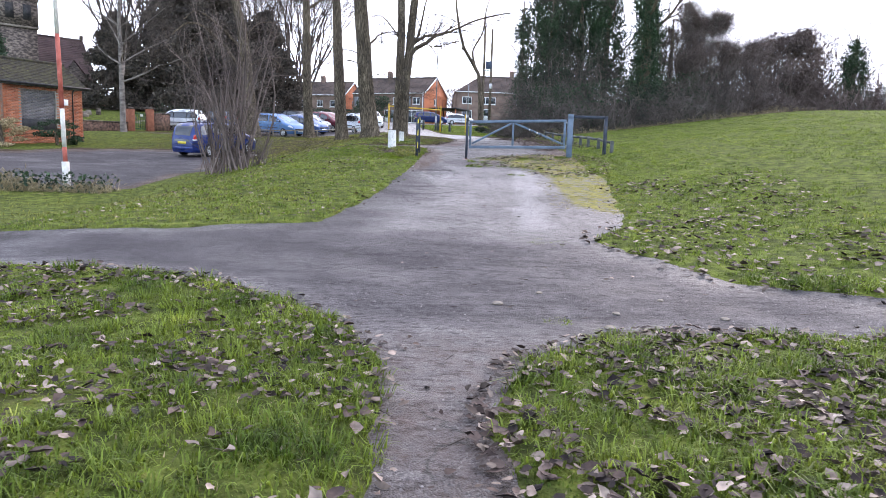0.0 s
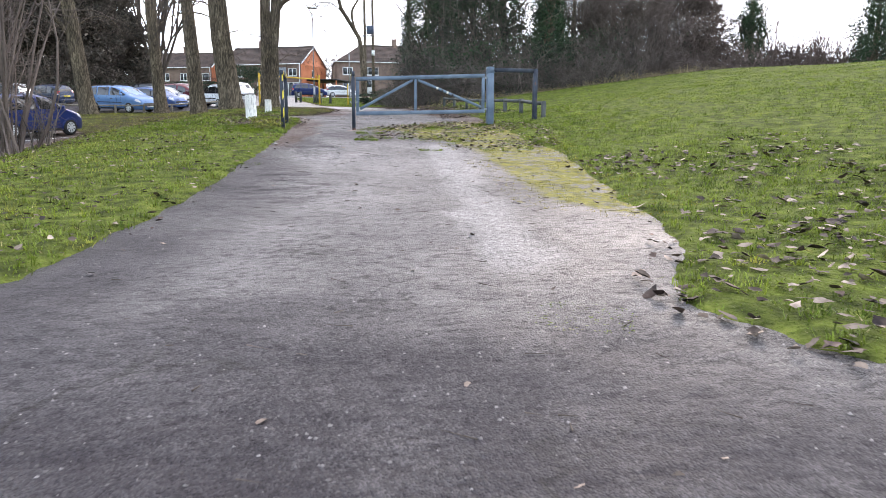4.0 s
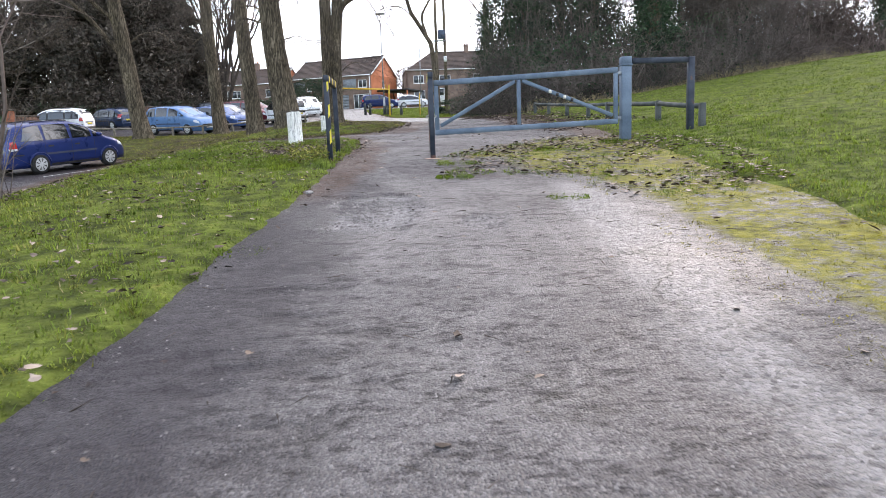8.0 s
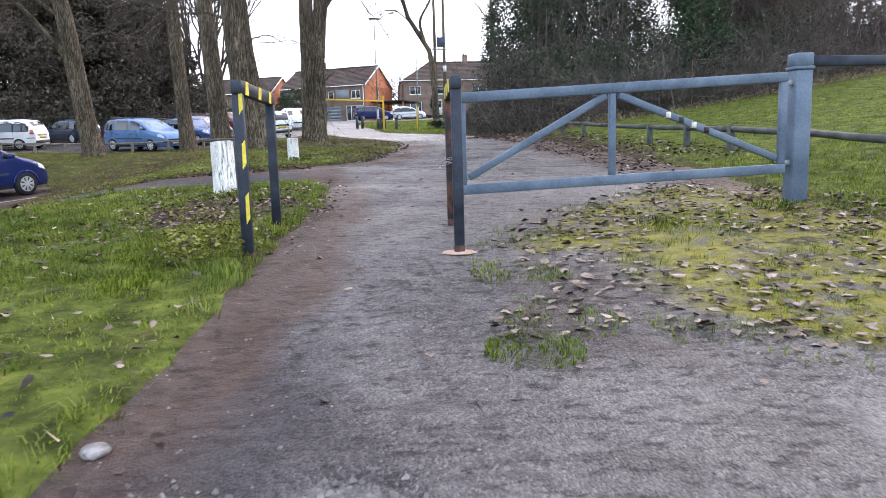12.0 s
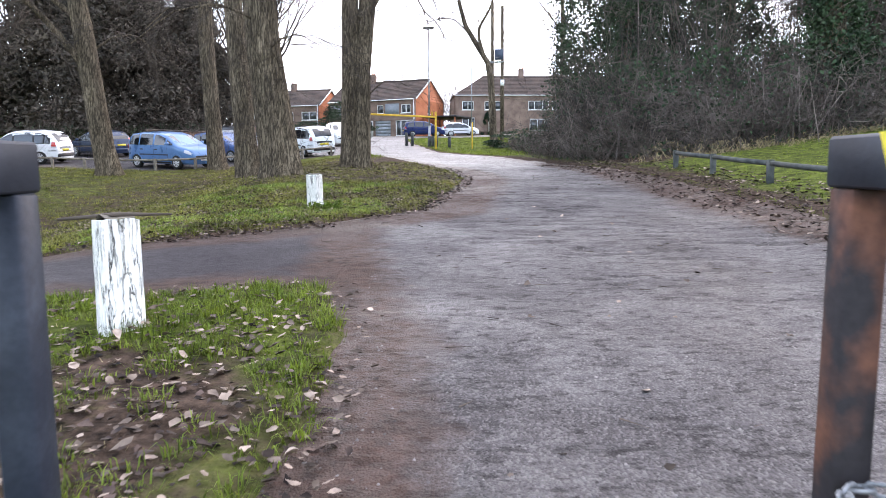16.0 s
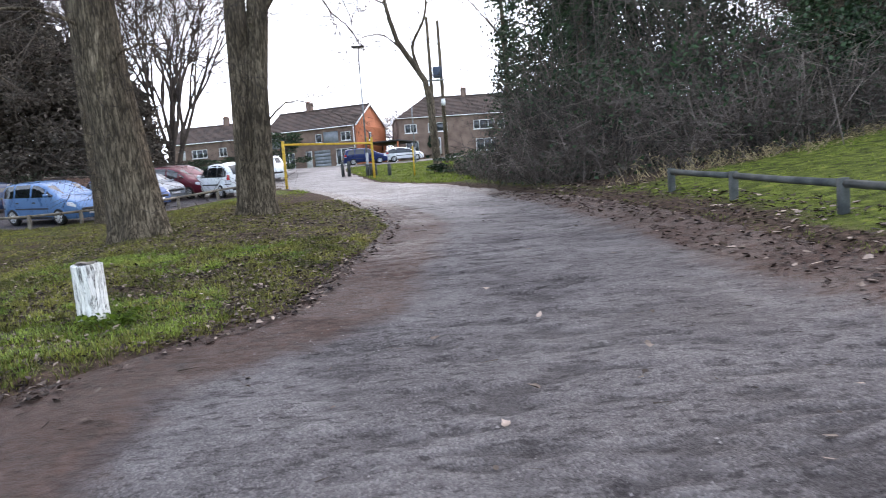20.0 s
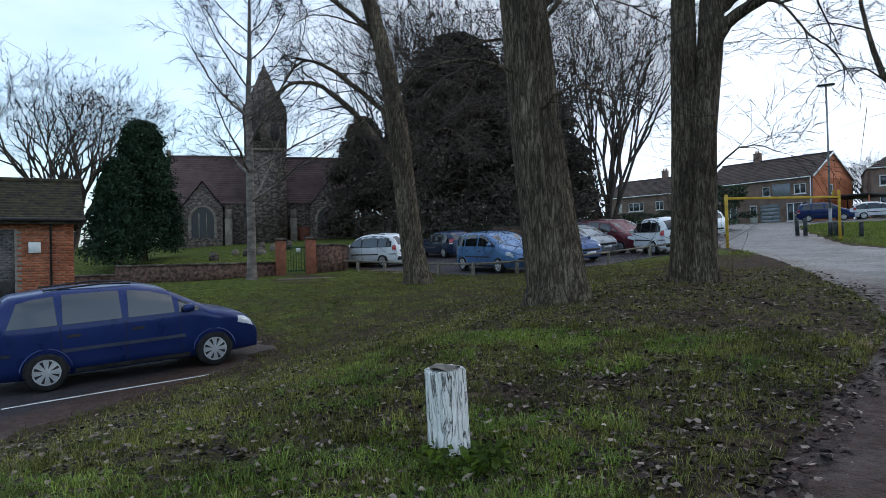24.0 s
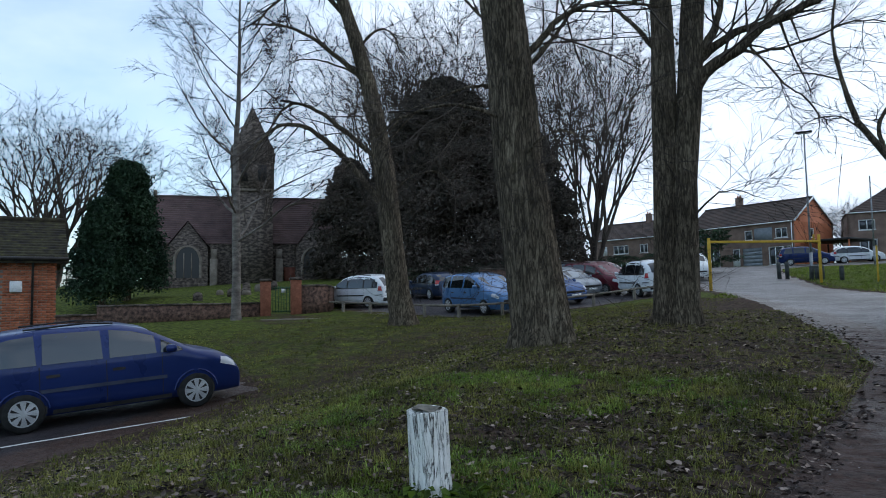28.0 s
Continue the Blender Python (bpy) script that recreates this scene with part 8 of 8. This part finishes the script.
tussocks("grass", scatter(rng, 2500, -7.5, -1.0, -12, 10, lambda x, y: clumped(0.0, 5, -0.2)(x, y) & off_bare(x, y)), 10, 0.07, 0.085, 0.004, blade_dull, 405, "darker tufted grass along the verge", simple=True)


tussocks("grass", scatter(rng, 8000, -18, -5, 7, 33, clumped(0.1, 20, -0.45, 0.7)), 8, 0.11, 0.10, 0.008, blade_dull, 407, "tufted grass on the slope below the churchyard", 1.2, simple=True)
tussocks("grass", scatter(rng, 5200, -5.0, 0.5, 6.6, 14, clumped(0.15, 7, 0.2, 0.7)), 26, 0.065, 0.08, 0.0028, blade_fresh, 408, "fresh green grass tufts on the bank", 1.2)
tussocks("grass", scatter(rng, 2600, -4.5, -1.2, -0.5, 5.2, lambda x, y: clumped(0.0, 4, -0.3)(x, y) & off_bare(x, y)), 16, 0.055, 0.08, 0.003, blade_mat, 409, "thick short grass between the paths", 1.1)
tussocks("moss", scatter(rng, 5200, 0.1, 4.2, -9.0, 3.2, lambda x, y: (sdf(MOSS, x, y) < 0.25) & ((x > 1.1) | (y > -0.2)) & (ripple(x, y, 2.2, 8.0) + 0.7 * ripple(x, y, 6.0, 3.0) > -0.05)), 14, 0.06, 0.024, 0.005, moss_mat, 411, "low cushions of yellow-green moss on the tarmac", 1.4, simple=True)
tussocks("grass", scatter(rng, 2000, 0.0, 3.4, -3.6, 2.6, lambda x, y: (sdf(MOSS, x, y) < 0.2) & (ripple(x, y, 2.8, 6.0) + 0.6 * ripple(x, y, 7.0, 2.0) > 0.12)), 16, 0.055, 0.065, 0.003, blade_mat, 406, "small grass tufts in the mossy tarmac", 1.2, simple=True)


def tuft(x, y, r, k, tall, seed, mat, label):
    rng = np.random.default_rng(seed)
    a, d = rng.uniform(0, 2 * np.pi, k), r * np.sqrt(rng.uniform(0, 1, k))
    ob = blades("grass_tuft", (x + d * np.cos(a), y + d * np.sin(a)), tall, 0.0045, mat, seed, label, 1.3, 0.25 + 0.75 * np.sqrt(1 - (d / r) ** 2))
    ob["kind"] = "stuff"
    return ob


for k, (x, y, r, n, t) in enumerate(((0.14, -1.85, 0.24, 420, 0.10), (0.35, -1.5, 0.3, 260, 0.07), (0.12, -15.05, 0.14, 140, 0.06), (0.3, -0.6, 0.3, 330, 0.1), (-1.8, -0.5, 0.45, 800, 0.15), (-1.95, 0.3, 0.5, 800, 0.15),
                                    (-2.3, 9.75, 0.3, 500, 0.14), (-2.7, 10.2, 0.4, 500, 0.16), (1.1, -3.4, 0.22, 260, 0.06), (0.6, -11.6, 0.3, 220, 0.05), (-1.7, -5.0, 0.2, 120, 0.05), (2.0, 0.6, 0.5, 500, 0.1), (3.3, 1.2, 0.5, 500, 0.14))):
    tuft(x, y, r, n, t, 300 + k, blade_mat, "tuft of fresh green grass")


def fallen(name, spots, size, mat, seed, label, lift=0.012, flat=0.9):
    x, y = spots
    rng = np.random.default_rng(seed)
    z = np.maximum(ground_z(x, y), road_z(x, y)) + lift + rng.uniform(-0.01, 0.02, len(x))
    pts = np.column_stack([x, y, z])
    ob = Geo().dead_leaves(pts, size * rng.uniform(0.5, 1.3, len(x)), rng, flat).ob(name, mat)
    return tagged(ob, label, "leaves", kind="stuff")


def drift(lo, hi, cut):
    return lambda x, y: on_grass(lo, hi)(x, y) & (ripple(x, y, 1.5, 9.0) + 0.6 * ripple(x, y, 4.5, 2.0) > cut)


fallen("fallen_leaves", scatter(rng, 3000, -5.5, -0.9, -20, -13.6, drift(-0.1, 4, -0.3)), 0.06, leaf_mat, 21, "dry brown leaves lying in the grass", 0.03, 0.6)
fallen("fallen_leaves", scatter(rng, 4200, -0.7, 4.5, -20, -14.6, drift(-0.2, 4, -0.45)), 0.06, leaf_mat, 22, "drift of dry brown leaves over the grass", 0.03, 0.6)
fallen("rotting_leaves", scatter(rng, 4800, -0.7, 4.5, -20, -14.6, drift(-0.15, 4, -0.35)), 0.075, leaf_dark, 23, "dark rotting leaves in the grass", 0.03)
fallen("rotting_leaves", scatter(rng, 3000, -5.5, -0.9, -20, -13.6, drift(0, 4, -0.25)), 0.07, leaf_dark, 24, "dark rotting leaves in the grass", 0.03)
fallen("fallen_leaves", scatter(rng, 1500, 1.0, 6.5, -14.5, -5, drift(-0.25, 3.5, -0.2)), 0.09, leaf_mat, 25, "brown leaves along the meadow edge", 0.03)
fallen("rotting_leaves", scatter(rng, 900, 1.0, 6, -14.5, -5, drift(-0.2, 3, 0.0)), 0.1, leaf_dark, 26, "dark rotting leaves along the meadow edge", 0.025)
fallen("rotting_leaves", scatter(rng, 2600, -6, -1.4, -11, 4, drift(0, 4, 0.25)), 0.06, leaf_dark, 38, "dark wet leaves gathered in the verge", 0.03)
fallen("fallen_leaves", scatter(rng, 1000, -7, -1.4, -11, 4, on_grass(0, 5)), 0.06, leaf_mat, 27, "scattered leaves on the verge", 0.04)
fallen("fallen_leaves", scatter(rng, 1000, -3.2, -0.9, 0.0, 4.8, on_grass(-0.25, 2)), 0.045, leaf_mat, 28, "brown leaves beside the barrier", 0.025)
fallen("fallen_leaves", scatter(rng, 4200, 0.0, 4.3, -3.4, 3.2, lambda x, y: (sdf(MOSS, x, y) < 0.1) & (ripple(x, y, 2.0, 3.0) > -0.2)), 0.07, leaf_mat, 29, "brown leaves on the mossy tarmac", 0.008, 1.6)
fallen("fallen_leaves", scatter(rng, 9000, -9, 0.4, 7, 24, drift(-0.25, 9, -0.4)), 0.065, leaf_dark, 30, "dark leaf litter on the bank", 0.006)
fallen("fallen_leaves", scatter(rng, 7000, -9, 0.4, 6.5, 24, drift(-0.25, 9, -0.5)), 0.05, leaf_mat, 31, "brown leaves on the bank", 0.022)
fallen("rotting_leaves", scatter(rng, 9000, -4.6, 0.6, 6.6, 13.0, drift(-0.2, 7, -0.6)), 0.048, leaf_dark, 36, "dark wet leaves between the grass tufts", 0.012, 0.5)
fallen("fallen_leaves", scatter(rng, 2600, -4.6, 0.6, 6.6, 13.0, drift(-0.2, 7, -0.4)), 0.042, leaf_mat, 37, "small brown leaves between the grass tufts", 0.02, 0.5)
fallen("fallen_leaves", scatter(rng, 4200, 2.6, 5.4, 4.5, 22, lambda x, y: on_grass(-0.9, 1.3)(x, y) & (ripple(x, y, 1.8, 1.0) > -0.4)), 0.06, leaf_dark, 32, "dark leaves along the track edge", 0.01)
fallen("fallen_leaves", scatter(rng, 900, 2.6, 5.4, 4.5, 22, on_grass(-0.7, 1.3)), 0.085, leaf_mat, 33, "brown leaves along the track edge", 0.012)
fallen("fallen_leaves", scatter(rng, 2600, -2.2, 4.2, -18, 20, lambda x, y: (paved(x, y) < -0.02) & (paved(x, y) > -0.35)), 0.055, leaf_dark, 34, "leaf scraps along the tarmac edge", 0.006)
fallen("fallen_leaves", scatter(rng, 260, -2.2, 4.0, -18, 20, lambda x, y: paved(x, y) < -0.35), 0.06, leaf_mat, 35, "few leaves on the tarmac", 0.006)


def grit(name, spots, size, mat, seed, label):
    """Loose stones: small uneven lumps."""
    x, y = spots
    rng = np.random.default_rng(seed)
    k = len(x)
    s = size * rng.uniform(0.4, 1.5, k)
    z = road_z(x, y)
    base = np.array([(1, 0, 0), (0, 1, 0), (-1, 0, 0), (0, -1, 0), (0, 0, 0.8)], float)
    v = base[None] * s[:, None, None] * rng.uniform(0.6, 1.3, (k, 5, 1))
    a = rng.uniform(0, 6.28, k)
    c, d = np.cos(a)[:, None], np.sin(a)[:, None]
    v = np.stack([v[..., 0] * c - v[..., 1] * d, v[..., 0] * d + v[..., 1] * c, v[..., 2]], -1) + np.column_stack([x, y, z])[:, None]
    f = np.array([(0, 1, 4, 4), (1, 2, 4, 4), (2, 3, 4, 4), (3, 0, 4, 4)])
    ob = Geo().add(v.reshape(-1, 3), (np.arange(k)[:, None, None] * 5 + f).reshape(-1, 4)).ob(name, mat)
    return tagged(ob, label, "gravel", kind="stuff")


grit_mat = surf("loose grit", (0.07, 0.063, 0.062), (0.20, 0.185, 0.178), 9, 0.7, 0.0, 40, island=0.5)
grit("loose_grit", scatter(rng, 15000, -2.3, 3.2, -18, 12, lambda x, y: (paved(x, y) < 0) & (sdf(SIDE, x, y) > 0.1)), 0.007, grit_mat, 41, "loose grit on the worn tarmac")
grit("loose_stones", scatter(rng, 3200, -1.5, 0.6, -4.9, -2.5, lambda x, y: pot_depth(x, y) > 0.35), 0.013, grit_mat, 42, "pale broken stones in the potholes")
for k, (x, y, s) in enumerate(((0.667, -14.8, 0.035), (1.557, -14.88, 0.035), (-0.32, -14.6, 0.045), (-1.49, -2.54, 0.05), (0.1, -14.2, 0.03), (1.2, -14.3, 0.03), (0.9, -15.2, 0.035), (0.5, -15.25, 0.045), (0.75, -15.3, 0.035))):
    bm = bmesh.new()
    bmesh.ops.create_icosphere(bm, subdivisions=2, radius=s)
    for q in bm.verts:
        q.co *= 1 + 0.25 * noise.noise(q.co * 40 + Vector((k, 0, 0)))
        q.co.z *= 0.45
    st = part("stone", bm, stone_pale if k != 3 else grit_mat, None)
    st.location = (x, y, float(road_z(x, y)) + s * 0.2)
    tagged(st, "pale loose stone on the tarmac", "stone", "loose stones")
# the trodden corner by the white bollard: leaf scraps, sparse tufts
bare = lambda x, y: (np.hypot((x + 2.05) / 1.1, (y - 2.4) / 1.4) < 0.95) & (paved(x, y) > -0.3)  # noqa: E731
corner_rng = np.random.default_rng(61)
fallen("rotting_leaves", scatter(corner_rng, 1300, -3.2, -0.9, 0.9, 4.0, bare), 0.045, leaf_dark, 62, "dark leaf scraps trodden into bare earth", 0.008)
fallen("fallen_leaves", scatter(corner_rng, 420, -3.2, -0.8, 0.9, 4.4, bare), 0.055, leaf_mat, 63, "brown leaves on the bare earth", 0.012)
tussocks("grass", scatter(corner_rng, 420, -3.2, -1.1, 0.9, 4.0, lambda x, y: bare(x, y) & (paved(x, y) > 0.02) & (ripple(x, y, 3.0, 4.0) + 0.6 * ripple(x, y, 7.0, 1.0) > 0.25)), 16, 0.06, 0.06, 0.0032, blade_mat, 64, "sparse grass tufts on trodden earth", 1.2)


def sticks(name, spots, size, seed, label):
    x, y = spots
    rng = np.random.default_rng(seed)
    k = len(x)
    a = rng.uniform(0, 6.28, k)
    l = size * rng.uniform(0.4, 1.5, k)
    z = np.maximum(road_z(x, y), ground_z(x, y)) + 0.008
    d = np.column_stack([np.cos(a) * l, np.sin(a) * l, rng.normal(0, 0.006, k)])
    p = np.column_stack([x, y, z])
    ob = Geo().strands(p, p + d * 0.5 + rng.normal(0, 0.012, (k, 3)) * (1, 1, 0.2), p + d, rng.uniform(0.002, 0.005, k)).ob(name, twig_mat)
    return tagged(ob, label, "twigs", kind="stuff")


sticks("fallen_twigs", scatter(rng, 700, -2.2, 4.0, -17, 22, lambda x, y: paved(x, y) < 0), 0.13, 51, "dark fallen twigs on the tarmac")
sticks("fallen_twigs", scatter(rng, 1500, -9, 0.2, 7, 24, on_grass(0, 9)), 0.22, 52, "fallen twigs in the grass of the bank")
sticks("fallen_twigs", scatter(rng, 400, -4, 4, -19.5, -14, on_grass(-0.2, 4)), 0.14, 53, "fallen twigs among the leaves")
# nettles and weeds at the barrier and the bollard
for k, (x, y, n, s, r) in enumerate(((-1.75, 0.1, 420, 0.04, 0.36), (-2.25, 9.75, 160, 0.06, 0.24), (-1.9, 0.9, 260, 0.035, 0.35))):
    rg = np.random.default_rng(70 + k)
    a, d = rg.uniform(0, 6.28, n), r * np.sqrt(rg.uniform(0, 1, n))
    px, py = x + d * np.cos(a), y + d * np.sin(a)
    pts = np.column_stack([px, py, ground_z(px, py) + rg.uniform(0.01, 0.2 if k != 1 else 0.1, n)])
    tagged(Geo().leaves(pts, s * rg.uniform(0.6, 1.4, n), rg, 0.2, 0.7).ob("weeds", blade_dull if k != 1 else blade_mat), "low leafy weeds at the foot of the post", "weeds", kind="stuff")
